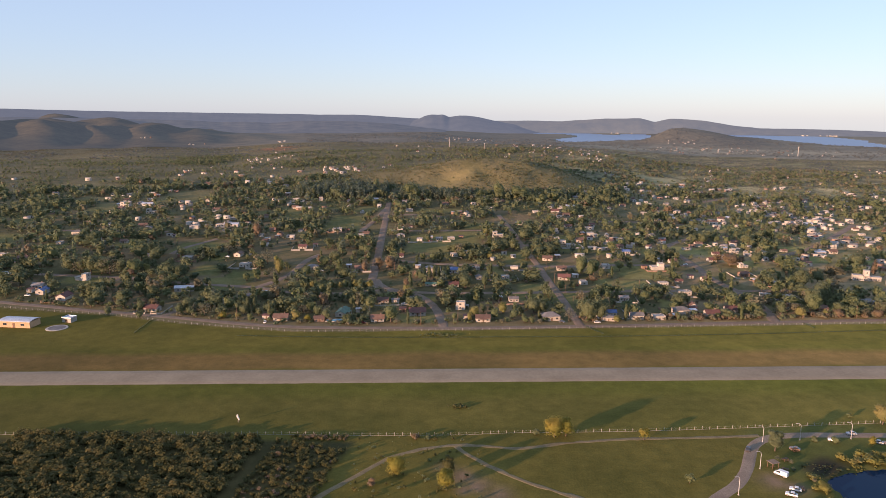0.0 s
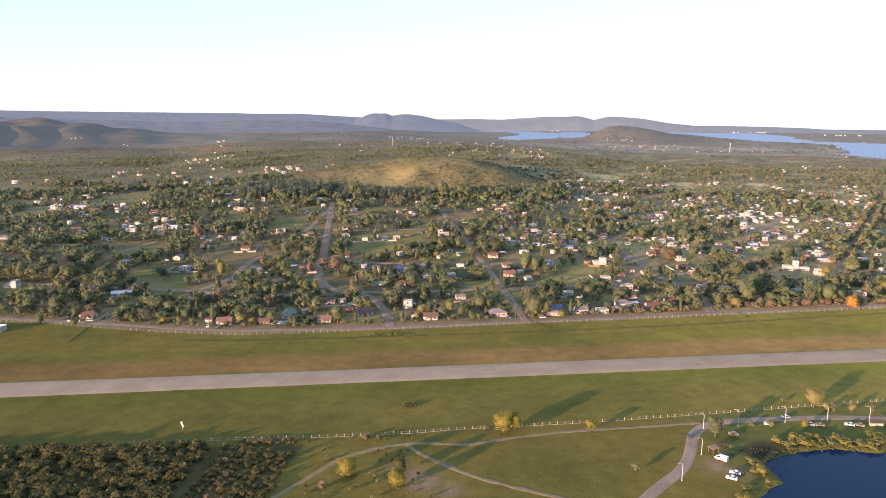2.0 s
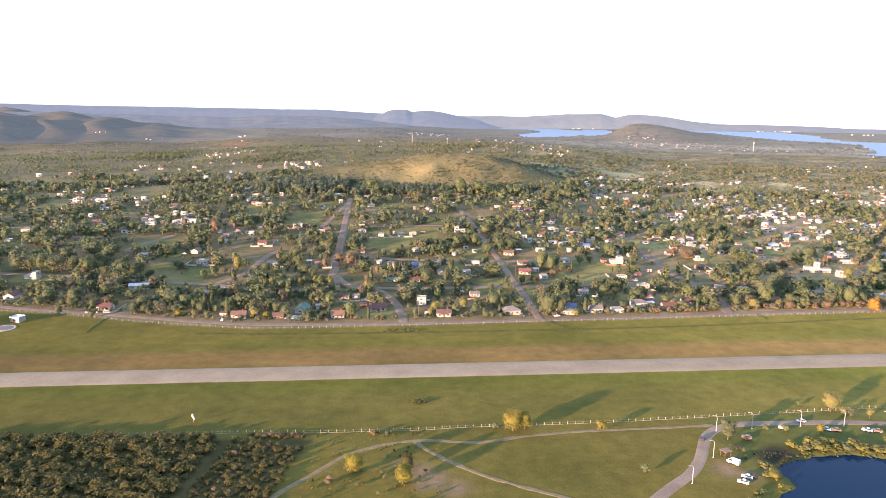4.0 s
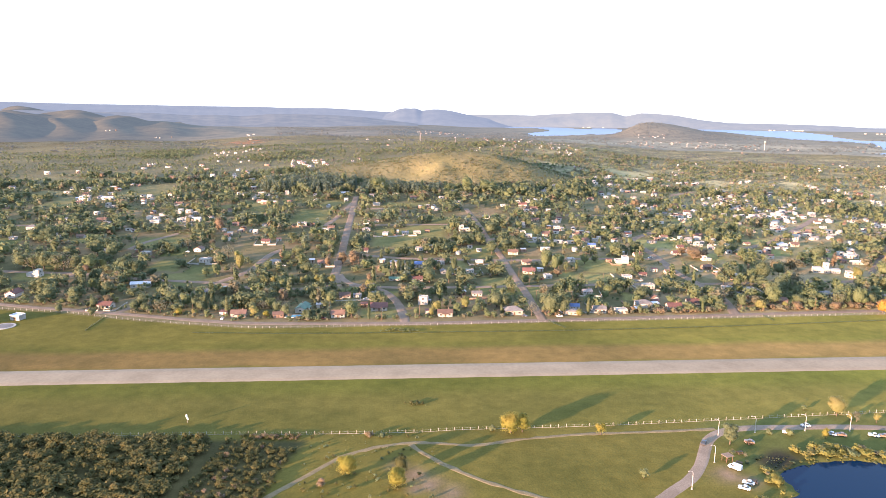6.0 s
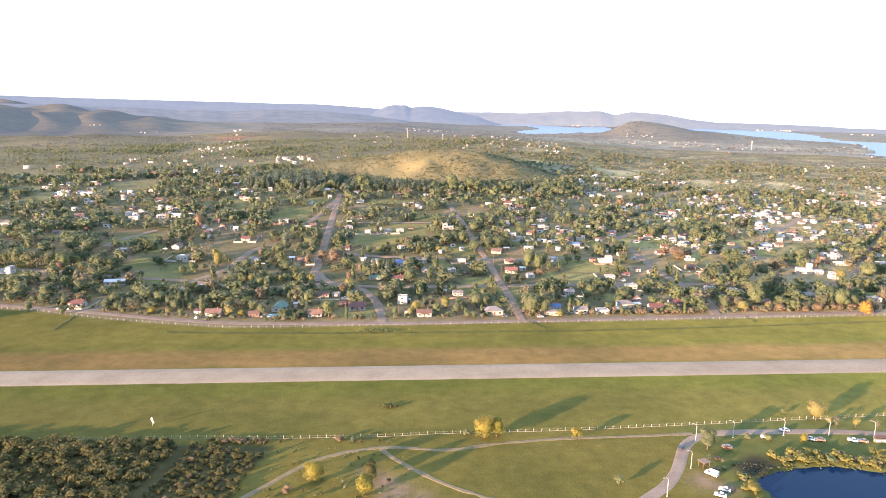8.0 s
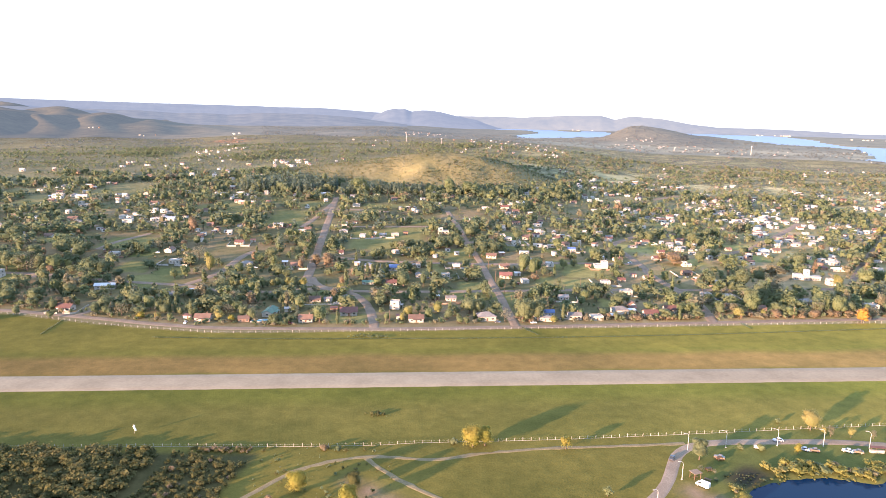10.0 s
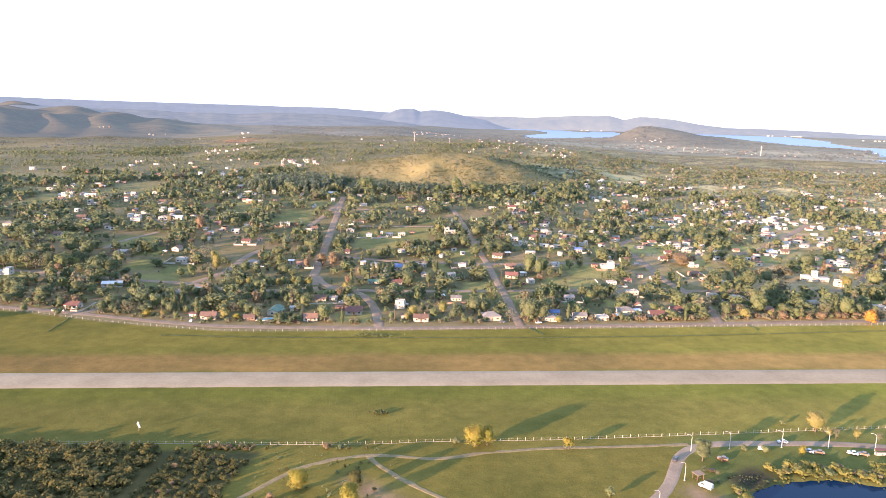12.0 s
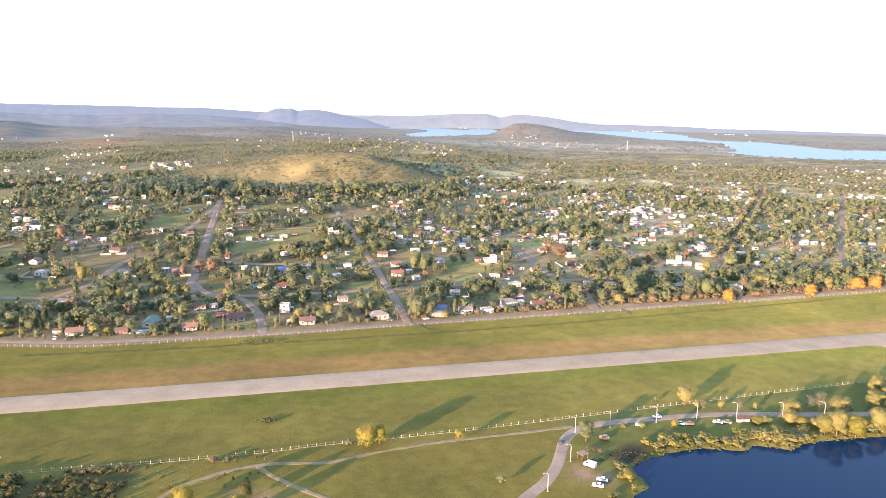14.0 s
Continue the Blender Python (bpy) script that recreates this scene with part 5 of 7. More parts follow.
# single trees of the meadow and the lakeside: shape, tint, x, y, height, width factor
MEADOW = [("full", "gold", 28.6, 241.3, 9.4, 1.2), ("full", "gold", 33.2, 242, 8.0, 1.1), ("spread", "gold", 62.5, 239.5, 5.4, 0.9), ("full", "gold", -29.3, 210.6, 8.0, 1.2), ("dense", "moss", -11.5, 212, 6.4, 1.1),
          ("full", "gold", -12.3, 202.5, 7.4, 1.2), ("spread", "light", 69.4, 208, 4.2, 0.9), ("dense", "olive", 108.5, 232, 8.6, 1.05), ("full", "yellow", 162, 256, 9, 1.1), 
          ("spread", "light", 184.5, 234.5, 4.5, 1.3)]
LAKESIDE = [("full", "yellow", 192.7, 231.5, 7.2, 1.1), ("full", "yellow", 197.7, 238.2, 8.6, 1.25), ("full", "yellow", 204.9, 221.0, 11.5, 0.95), ("full", "reed", 200.5, 222.2, 9, 1.0), ("full", "gold", 212.0, 219.5, 9.5, 1.1), ("full", "grey", 211.8, 244.6, 6.6, 1.1), ("full", "grey", 217.3, 245.6, 7.4, 1.1), ("bush", "reed", 182.1, 235.6, 3.6, 1.5), ("bush", "yellow", 183.5, 227.6, 3.4, 1.5), ("bush", "reed", 197.8, 231.6, 4.6, 1.4), ("bush", "yellow", 203.5, 229.5, 4.2, 1.4), ("bush", "reed", 112.4, 204.5, 3.6, 1.4), ("full", "yellow", 238.7, 239.8, 9, 1.2), ("bush", "reed", 181.5, 234.9, 2.8, 1.3), ("full", "yellow", 225.2, 222.9, 10, 1.1), ("full", "yellow", 216.5, 233.6, 10.5, 1.25), ("full", "gold", 236, 228, 10, 1.0), ("full", "yellow", 246, 241, 9, 1.1), ("bush", "grey", 169.4, 255.8, 2.2, 1.0), ("bush", "light", 134, 238.5, 3.2, 0.9), ("bush", "olive", 127, 240, 2.8, 0.9)]
LAKESIDE_EAST = [("bush", "olive", 21.5, 242.5, 2.8, 0.9), ("full", "gold", 146.5, 236.5, 4.6, 0.8), ("spread", "light", 152, 262, 2.6, 0.9), ("bush", "dark", -19.5, 238, 2.2, 1.2), ("bush", "rust", -24.5, 238.2, 2.6, 1.1),
                 ("full", "olive", 254, 238, 10, 1.0), ("full", "yellow", 250, 252, 10, 0.9), ("full", "grey", 268, 254, 11, 1.0), ("full", "olive", 262, 247, 11, 1.0), ("spread", "rust", -37, 203, 3.5, 1.0), ("bush", "grey", 106, 224.5, 2.6, 0.8), ("bush", "grey", 110, 222.5, 2.0, 0.9), ("bush", "olive", 108.4, 217, 1.8, 0.9)]
rng = random.Random(4)
SAPLINGS = [("round", "yellow", 165.0, 251.8, 4.2, 0.85), ("round", "grey", 167.0, 250.6, 4.6, 0.85), ("round", "yellow", 174.3, 249.5, 4.8, 0.85), ("round", "grey", 182.4, 248.6, 4.0, 0.85), ("round", "yellow", 188.4, 247.0, 4.2, 0.85)]
for k, (shape, tint, x, y, h, w) in enumerate(MEADOW + LAKESIDE + LAKESIDE_EAST + SAPLINGS):
    plant("dense" if shape == "full" else shape, tint, x, y, h, rng.uniform(0, 360), w, 10 + k % 3, leaves=4000, size=0.115)


# autumn trees along the airfield road and single trees of the town's gardens
EDGE = [("dense", "orange", 274, 402, 11, 1.12), ("dense", "orange", 338, 409, 11, 1.12), ("dense", "orange", 378, 415, 11.5, 1.12), ("dense", "orange", 400, 416, 12, 1.12), ("full", "rust", 250, 408, 6, 1.4), ("full", "rust", 262, 409, 5, 1.5),
        ("full", "rust", 300, 410, 5, 1.5), ("full", "rust", 316, 413, 5.5, 1.5), ("full", "rust", 352, 414, 5, 1.5), ("full", "yellow", 366, 418, 6, 1.2), ("full", "light", -290, 497, 13, 1.0), ("full", "light", -271, 497, 13, 1.0), ("full", "olive", -261, 498, 14, 1.0), ("full", "light", -251, 499, 13, 1.0)]
GARDENS_MID = [("full", "light", -53, 390, 13.2, 1.0), ("full", "olive", -64, 428, 8.3, 1.0), ("full", "yellow", -42, 456, 8.7, 1.2), ("full", "rust", -45, 480, 6.9, 1.0), ("full", "light", -10, 394, 6.1, 0.8), ("full", "yellow", 2, 404, 8.0, 1.1), ("full", "light", 14, 398, 8.7, 0.9), ("full", "dark", 26, 398, 8.4, 0.9), ("full", "olive", 39, 411, 12.1, 1.1), ("full", "light", 47, 416, 9.3, 1.0), ("full", "light", 32, 391, 4.8, 1.1), ("full", "olive", 36, 391, 4.8, 1.1), ("full", "olive", 67, 396, 17, 0.75), ("full", "light", 72, 396, 7.7, 1.0), ("full", "dark", 81, 409, 13.3, 1.0), ("spread", "grey", 61, 396, 10.2, 0.7), ("full", "yellow", 87, 394, 5.2, 1.3), ("full", "light", 95, 462, 8.2, 1.0)]
GARDENS_UPPER = [("full", "light", 67, 468, 10.2, 1.0), ("full", "dark", 74, 474, 7.3, 1.0), ("full", "rust", 85, 493, 7.1, 1.0), ("full", "olive", 68, 571, 14.4, 1.2), ("full", "olive", 89, 525, 17, 1.05), ("full", "light", 97, 517, 13.6, 1.0), ("full", "olive", 41, 531, 8.0, 1.2), ("full", "rust", 48, 515, 7.2, 1.2), ("full", "dark", -2, 473, 13.2, 0.95), ("full", "dark", 12, 504, 14.6, 0.6), ("full", "yellow", -18, 502, 7.1, 1.0), ("full", "rust", -39, 505, 6.7, 1.1), ("full", "rust", -72, 524, 12.6, 0.8), ("full", "rust", -61, 526, 13.3, 0.8), ("full", "olive", -92, 496, 11.1, 1.0), ("full", "olive", -35, 474, 6.0, 1.0), ("full", "light", 120, 531, 10.3, 1.0), ("full", "light", 128, 597, 11.4, 1.0), ("full", "olive", 130, 538, 7.8, 1.3)]
GARDENS_BACK = [("full", "olive", -10, 588, 8.5, 1.1), ("full", "dark", -3, 586, 9.2, 1.1), ("full", "olive", 4, 588, 8.5, 1.1), ("full", "yellow", 19, 565, 7.1, 1.0), ("full", "light", -28, 553, 9.6, 1.0), ("full", "olive", -22, 555, 7.8, 1.0), ("full", "dark", -63, 586, 11.4, 0.8), ("full", "light", -84, 569, 10.8, 1.0), ("full", "olive", -89, 560, 8.9, 1.0), ("full", "light", 42, 597, 11.2, 1.0), ("full", "dark", 33, 601, 9.8, 1.0), ("full", "olive", 53, 634, 12.3, 1.2), ("full", "dark", 59, 638, 12.0, 1.0), ("full", "light", -37, 553, 7.8, 0.8), ("full", "rust", 4, 524, 4.9, 1.0), ("full", "olive", -38, 626, 8.8, 1.0), ("full", "yellow", 20, 656, 8.2, 1.0), ("full", "olive", 97, 629, 10.9, 1.0), ("full", "light", 83, 656, 10.3, 1.0)]
EAST_FRONT = [("full", "olive", 137, 433, 11.2, 1.2), ("full", "light", 152, 423, 6.3, 1.5), ("full", "dark", 120, 408, 6.5, 1.4), ("full", "olive", 124, 441, 7.3, 1.0), ("full", "light", 117, 444, 9.0, 1.0), ("full", "light", 169, 414, 8.2, 1.0), ("full", "light", 173, 453, 9.2, 1.0), ("full", "light", 187, 493, 9.9, 1.0), ("full", "yellow", 208, 452, 5.6, 1.3), ("full", "dark", 189, 411, 11.5, 0.7), ("full", "yellow", 202, 408, 8.4, 1.0), ("full", "olive", 217, 425, 17, 0.9), ("full", "olive", 232, 442, 16.5, 0.9), ("full", "yellow", 219, 410, 5.9, 1.0), ("full", "dark", 227, 420, 8.7, 1.0), ("full", "rust", 226, 407, 6.5, 1.4), ("full", "yellow", 262, 456, 6.6, 1.0), ("full", "light", 265, 428, 12.4, 1.0), ("full", "light", 268, 416, 15.6, 0.95)]
EAST_GARDENS = [("full", "grey", 287, 438, 10.2, 1.2), ("round", "grey", 243, 409, 7.2, 1.5), ("full", "rust", 253, 407, 6.1, 1.4), ("round", "grey", 289, 408, 9.4, 1.3), ("full", "yellow", 334, 476, 7.6, 1.3), ("full", "light", 332, 489, 14.8, 1.0), ("full", "yellow", 311, 484, 10.4, 1.2), ("full", "rust", 222, 553, 12.7, 1.6), ("full", "olive", 238, 559, 11.8, 1.0), ("full", "olive", 237, 481, 16.5, 1.2), ("full", "light", 231, 481, 11.7, 1.0), ("full", "grey", 260, 480, 10.6, 1.1), ("full", "olive", 259, 499, 11.6, 1.0), ("full", "olive", 224, 644, 12.7, 1.0), ("full", "dark", 257, 577, 9.9, 1.4), ("full", "light", 260, 560, 9.6, 1.0), ("full", "olive", 316, 549, 13.8, 1.3), ("full", "light", 300, 542, 9.7, 1.2), ("full", "olive", 370, 555, 12.5, 1.3)]
WEST_FRONT = [("full", "olive", -176, 408, 11.0, 1.3), ("full", "grey", -162, 398, 9.0, 1.3), ("full", "dark", -161, 415, 12.4, 1.0), ("full", "gold", -150, 394, 4.8, 1.3), ("full", "light", -151, 411, 11.1, 0.9), ("full", "yellow", -141, 396, 4.0, 1.3), ("full", "dark", -142, 415, 8.4, 1.2), ("full", "light", -133, 393, 4.2, 1.3), ("full", "dark", -125, 405, 8.6, 1.2), ("full", "olive", -130, 401, 5.4, 1.3), ("full", "olive", -137, 439, 7.3, 1.0), ("full", "yellow", -105, 392, 7.5, 1.0), ("full", "gold", -98, 390, 4.9, 1.2), ("full", "light", -99, 409, 8.0, 1.0), ("full", "olive", -119, 450, 13.2, 1.0), ("full", "light", -104, 455, 10.3, 1.0), ("full", "olive", -221, 400, 6.7, 1.0), ("full", "olive", -199, 395, 4.8, 1.2)]
WEST_GARDENS = [("full", "dark", -240, 422, 12.3, 1.1), ("full", "olive", -242, 413, 7.9, 1.2), ("full", "dark", -223, 422, 13.3, 1.0), ("full", "dark", -212, 441, 9.6, 1.4), ("full", "rust", -210, 421, 6.0, 1.3), ("full", "rust", -201, 416, 7.3, 1.1), ("full", "yellow", -197, 419, 4.7, 1.0), ("full", "olive", -298, 496, 14.5, 1.2), ("full", "grey", -291, 496, 13.0, 1.2), ("full", "olive", -282, 495, 15.7, 1.1), ("full", "olive", -275, 496, 14.9, 1.1), ("full", "grey", -268, 495, 16.2, 1.1), ("full", "dark", -277, 523, 14.8, 1.2), ("full", "dark", -263, 537, 16.8, 1.0), ("full", "dark", -248, 530, 16.5, 1.0), ("full", "yellow", -245, 506, 7.4, 1.0), ("full", "rust", -252, 494, 6.3, 1.3), ("full", "dark", -218, 482, 16.3, 1.1), ("full", "dark", -213, 488, 14.0, 1.2)]
WEST_UPPER = [("full", "light", -163, 487, 8.4, 1.0), ("full", "light", -156, 489, 11.3, 0.8), ("full", "grey", -145, 495, 10.1, 1.0), ("full", "yellow", -144, 507, 17, 0.7), ("full", "grey", -161, 537, 14.8, 0.9), ("full", "light", -114, 532, 10.6, 1.0), ("full", "grey", -200, 560, 11.5, 1.0), ("full", "rust", -185, 575, 7.9, 1.2), ("full", "olive", -177, 584, 9.5, 1.0), ("full", "dark", -189, 473, 8.0, 1.2), ("full", "dark", -202, 488, 6.6, 1.4), ("full", "dark", -189, 511, 8.6, 1.3), ("full", "dark", -338, 583, 12.6, 1.3), ("full", "dark", -325, 584, 14.6, 1.2), ("full", "olive", -274, 639, 10.8, 1.0), ("full", "rust", -196, 634, 17, 0.7), ("full", "olive", -212, 624, 12.3, 0.8), ("full", "yellow", -145, 627, 8.0, 1.0), ("full", "olive", -285, 612, 9.5, 1.0)]
for block in (EDGE, GARDENS_MID, GARDENS_UPPER, GARDENS_BACK, EAST_FRONT, EAST_GARDENS, WEST_FRONT, WEST_GARDENS, WEST_UPPER):
    for k, (shape, tint, x, y, h, w) in enumerate(block):
        near = spots[np.argmin(np.hypot(spots[:, 0] - x, spots[:, 1] - y))]
        if math.hypot(near[0] - x, near[1] - y) < 6.0:                    # keep clear of the house walls
            x, y = near[0] + (8.0 if x > near[0] else -8.0), y
        lane = road_pts[np.argmin(np.hypot(road_pts[:, 0] - x, road_pts[:, 1] - y))]
        gap = math.hypot(x - lane[0], y - lane[1])
        if gap < 6.5:                                                     # and of the roads
            x, y = lane[0] + (x - lane[0]) * 6.5 / max(gap, 0.5), lane[1] + (y - lane[1]) * 6.5 / max(gap, 0.5)
        if shape == "full" and k % 3:
            shape = "dense"
        plant(shape, tint, x, y, h * 0.92, rng.uniform(0, 360), w * rng.uniform(1.05, 1.35) * (0.85 if tint == "orange" else 1), k % 4)
for k in range(16):                                                       # leafy trees behind the eastern shrubs
    x = 226 + 12.5 * k + rng.uniform(-4, 4)
    plant("dense", ("light", "olive", "grey", "yellow", "olive")[k % 5], x, float(np.interp(x, *zip(*AIR_FAR))) + rng.uniform(15, 40), rng.uniform(6, 11), rng.uniform(0, 360), rng.uniform(0.9, 1.25), k % 4)
for k in range(6):                                                        # a row of slim dark trees between two gardens
    plant("tall", "dark", -33 + 3.6 * k, 505 + 0.3 * k, rng.uniform(8, 9.5), rng.uniform(0, 360), 1.4, k % 3)
for k in range(16):                                                       # a pale hedge of young trees by the cross street
    plant("full", ("yellow", "light", "olive")[k % 3], -121 + 3.4 * k, 466.6 + 0.1 * k + rng.uniform(-1, 1), rng.uniform(6.0, 7.8), rng.uniform(0, 360), 1.1, k % 3)
for k in range(7):                                                        # a row of dense dark trees by the paddock
    plant("dense", ("dark", "olive")[k % 2], -15 + 4.2 * k, 586 + rng.uniform(-1.5, 1.5), rng.uniform(7.5, 9.5), rng.uniform(0, 360), 1.05, k % 3)
for k in range(9):                                                        # brown trees along the long road
    plant("full", ("rust", "grey", "rust")[k % 3], -80.5 - 0.085 * (9 * k), 518 + 10.5 * k, rng.uniform(6.5, 9.5), rng.uniform(0, 360), 0.9, k % 3)
GROVES = [("dense", "olive", 225, 470, 9, 1.05), ("dense", "olive", 236, 478, 10, 1.05), ("dense", "light", 247, 470, 9.5, 1.05), ("dense", "olive", 256, 477, 10, 1.05), ("full", "light", 214, 416, 14, 1.1), ("dense", "olive", 133.7, 428, 10, 1.2), ("full", "light", 150, 561, 12, 1.0), ("full", "rust", 209, 565, 8, 1.5), ("full", "rust", 217, 559, 8, 1.5),
          ("full", "rust", 226, 559, 7.5, 1.5), ("dense", "dark", 49.5, 562, 12, 1.15), ("dense", "dark", 59.4, 567, 12, 1.1), ("dense", "olive", 34.7, 592, 10, 1.1), ("dense", "olive", 41, 592, 11, 1.1), ("dense", "olive", -107, 546, 11, 1.2), ("dense", "light", -122, 503, 9, 1.2)]
FRONT_GROVES = [("dense", "olive", -47.5, 393.5, 9.5, 0.9), ("dense", "light", -64, 417, 9.5, 1.15), ("full", "olive", 73, 395, 15, 0.9), ("full", "olive", 78, 396, 13, 1.0), ("dense", "light", 112, 432, 7, 1.1), ("dense", "yellow", 20, 411, 8, 1.2), ("dense", "olive", 44, 411.5, 9, 1.1), ("full", "light", 92, 507, 15, 0.75), ("full", "light", 86.5, 514, 16, 0.8),
                ("dense", "dark", -3, 475, 10, 0.9), ("full", "dark", 11.3, 474.5, 12, 0.7), ("dense", "light", 172.5, 418, 7.5, 1.1), ("dense", "olive", 156, 462, 8, 1.1), ("full", "yellow", -1, 393.5, 6, 0.9), ("dense", "olive", 266, 644, 11, 1.2), ("dense", "olive", 283, 659, 11, 1.2), ("dense", "dark", 300, 674, 11, 1.2)]
for k, (shape, tint, x, y, h, w) in enumerate(GROVES + FRONT_GROVES):
    plant(shape, tint, x, y, h, rng.uniform(0, 360), w, k % 3)
for x, y, h, w in ((-68, 876, 23, 1.25), (45, 882, 24, 0.95), (67, 884, 18, 1.2), (97, 846, 13, 1.1), (21, 872, 13, 1.0), (-115, 908, 21, 0.6), (-60, 868, 15, 1.2), (78, 880, 16, 1.0)):
    plant("full", "light", x, y, h, rng.uniform(0, 360), w * 1.2, int(h) % 4, "tall pale green eucalyptus tree below the hill")
planted = np.array([q[2:4] for block in (GROVES, FRONT_GROVES, EDGE, GARDENS_MID, GARDENS_UPPER, GARDENS_BACK, EAST_FRONT, EAST_GARDENS, WEST_FRONT, WEST_GARDENS, WEST_UPPER) for q in block], float)

# the trees of the town's gardens
house_pts = np.vstack([spots, far_spots[np.hypot(far_spots[:, 0], far_spots[:, 1]) < 1250]])
g = np.random.default_rng(8)


# tree belts and groves among the fields: ends in the plan and half width
BELTS = [(-471, 949, -429, 960, 13), (-392, 718, -331, 736, 13), (-322, 804, -236, 811, 20), (-295, 752, -204, 702, 18), (-278, 862, -216, 883, 14), (-302, 557, -255, 564, 14), (-274, 510, -221, 502, 10), (-179, 522, -147, 525, 10), (-230, 969, -147, 970, 26), (-346, 652, -298, 588, 8),
         (-102, 860, -63, 886, 14), (-144, 681, -94, 715, 12), (-377, 940, -309, 955, 12), (-305, 1234, -258, 1339, 34), (-463, 836, -461, 908, 12), (-488, 1287, -613, 1873, 50)]


def in_belts(x, y):
    s = np.zeros(np.shape(x))
    for x0, y0, x1, y1, wide in BELTS:
        dx, dy = x1 - x0, y1 - y0
        t = np.clip(((x - x0) * dx + (y - y0) * dy) / (dx * dx + dy * dy), 0, 1)
        s = np.maximum(s, 1 - smooth(0.3, 1.5, np.hypot(x - x0 - t * dx, y - y0 - t * dy) / wide))
    return s * (0.75 + 0.5 * waves(x, y, 48, 7))


def town_spots(n, a0, a1, r0, r1, clump=0.0):
    a = np.radians(g.uniform(a0, a1, n))
    r = np.sqrt(g.uniform(r0 ** 2, r1 ** 2, n))
    x, y = r * np.sin(a), r * np.cos(a)
    ok = y > np.interp(x, *zip(*AIR_FAR)) + 12
    ok &= in_fields(x, y) < 0.4
    ok &= ((x - 15) / 200) ** 2 + ((y - 1045) / 118) ** 2 > 1
    d_road = np.full(n, 1e9)
    for c, half in ROAD_PATHS:
        for q in np.array_split(c, max(1, len(c) // 60)):
            d_road = np.minimum(d_road, np.hypot(x[:, None] - q[None, :, 0], y[:, None] - q[None, :, 1]).min(1) - half)
    ok &= d_road > np.where(np.hypot(x, y) > 560, 2.6, 3.6)
    d_house = np.full(n, 1e9)
    for q in np.array_split(house_pts, 8):
        d_house = np.minimum(d_house, np.hypot(x[:, None] - q[None, :, 0], (y[:, None] - q[None, :, 1]) * 0.5 + 3.4).min(1))
    ok &= d_house > np.where(np.hypot(x, y) > 560, 6.6, 6.0)
    ok &= g.random(n) < 0.42 + 0.28 * (1 - smooth(60, 90, y - np.interp(x, *zip(*AIR_FAR)))) + 0.05 * smooth(150, 350, x) * smooth(480, 560, np.hypot(x, y)) + 0.6 * waves(x, y, 75, 9) + 0.45 * waves(x, y, 170, 5) + 0.12 * smooth(540, 640, np.hypot(x, y)) + in_belts(x, y)
    front = (x > -300) & (x < 340) & (y < 548)
    ok &= ~front | ((g.random(n) < np.where(y < np.interp(x, *zip(*AIR_FAR)) + 75, 1.0, 0.62)) & (np.hypot(x[:, None] - planted[None, :, 0], y[:, None] - planted[None, :, 1]).min(1) > 6))
    if clump:
        ok &= waves(x, y, 310, 4) + 0.8 * waves(x, y, 130, 2) > clump * (g.random(n) * 1.4 - 0.4)
    return x[ok], y[ok]


def tints(x, y):
    """Which leaf colour a tree has: darker to the west, more autumn colours to the east, and paler there in place of
    haze.
    """
    east = smooth(-200, 300, x)
    u = np.clip(0.55 * g.random(len(x)) + 0.225 + 0.42 * waves(x, y, 70, 12), 0, 0.999)
    u = np.where(g.random(len(x)) < 0.3, g.random(len(x)), u)
    names = np.array(["pine", "dark", "olive", "light", "yellow", "grey", "rust"])
    base = np.array([0.08, 0.34, 0.37, 0.09, 0.004, 0.10, 0.016])
    right = np.array([0.020, 0.14, 0.36, 0.27, 0.006, 0.18, 0.024])
    cum = np.cumsum(base[None] * (1 - east)[:, None] + right[None] * east[:, None], 1)
    return names[np.minimum((u[:, None] > cum).sum(1), 6)]


tx, ty = town_spots(36000, -41, 48, 385, 1080)
order = np.argsort(ty - 0.075 * np.abs(tx))
tx, ty = tx[order], ty[order]
tt = tints(tx, ty)
NEAR_TREES = 95
for k in range(NEAR_TREES):
    tint = str(tt[k])
    shape = "cone" if tint == "pine" else ("full", "round", "spread", "full", "round", "tall")[k % 6] if tint in ("olive", "dark", "light") else ("round", "full", "spread")[k % 3]
    h = float(g.uniform(3.5, 9)) * (1.3 if shape in ("tall", "cone") else 1)
    plant(shape, tint, float(tx[k]), float(ty[k]), h, float(g.uniform(0, 360)), float(g.uniform(0.9, 1.25)), k % 3)
for root in PROTO.values():
    for o in (*root.children_recursive, root):
        bpy.data.objects.remove(o)


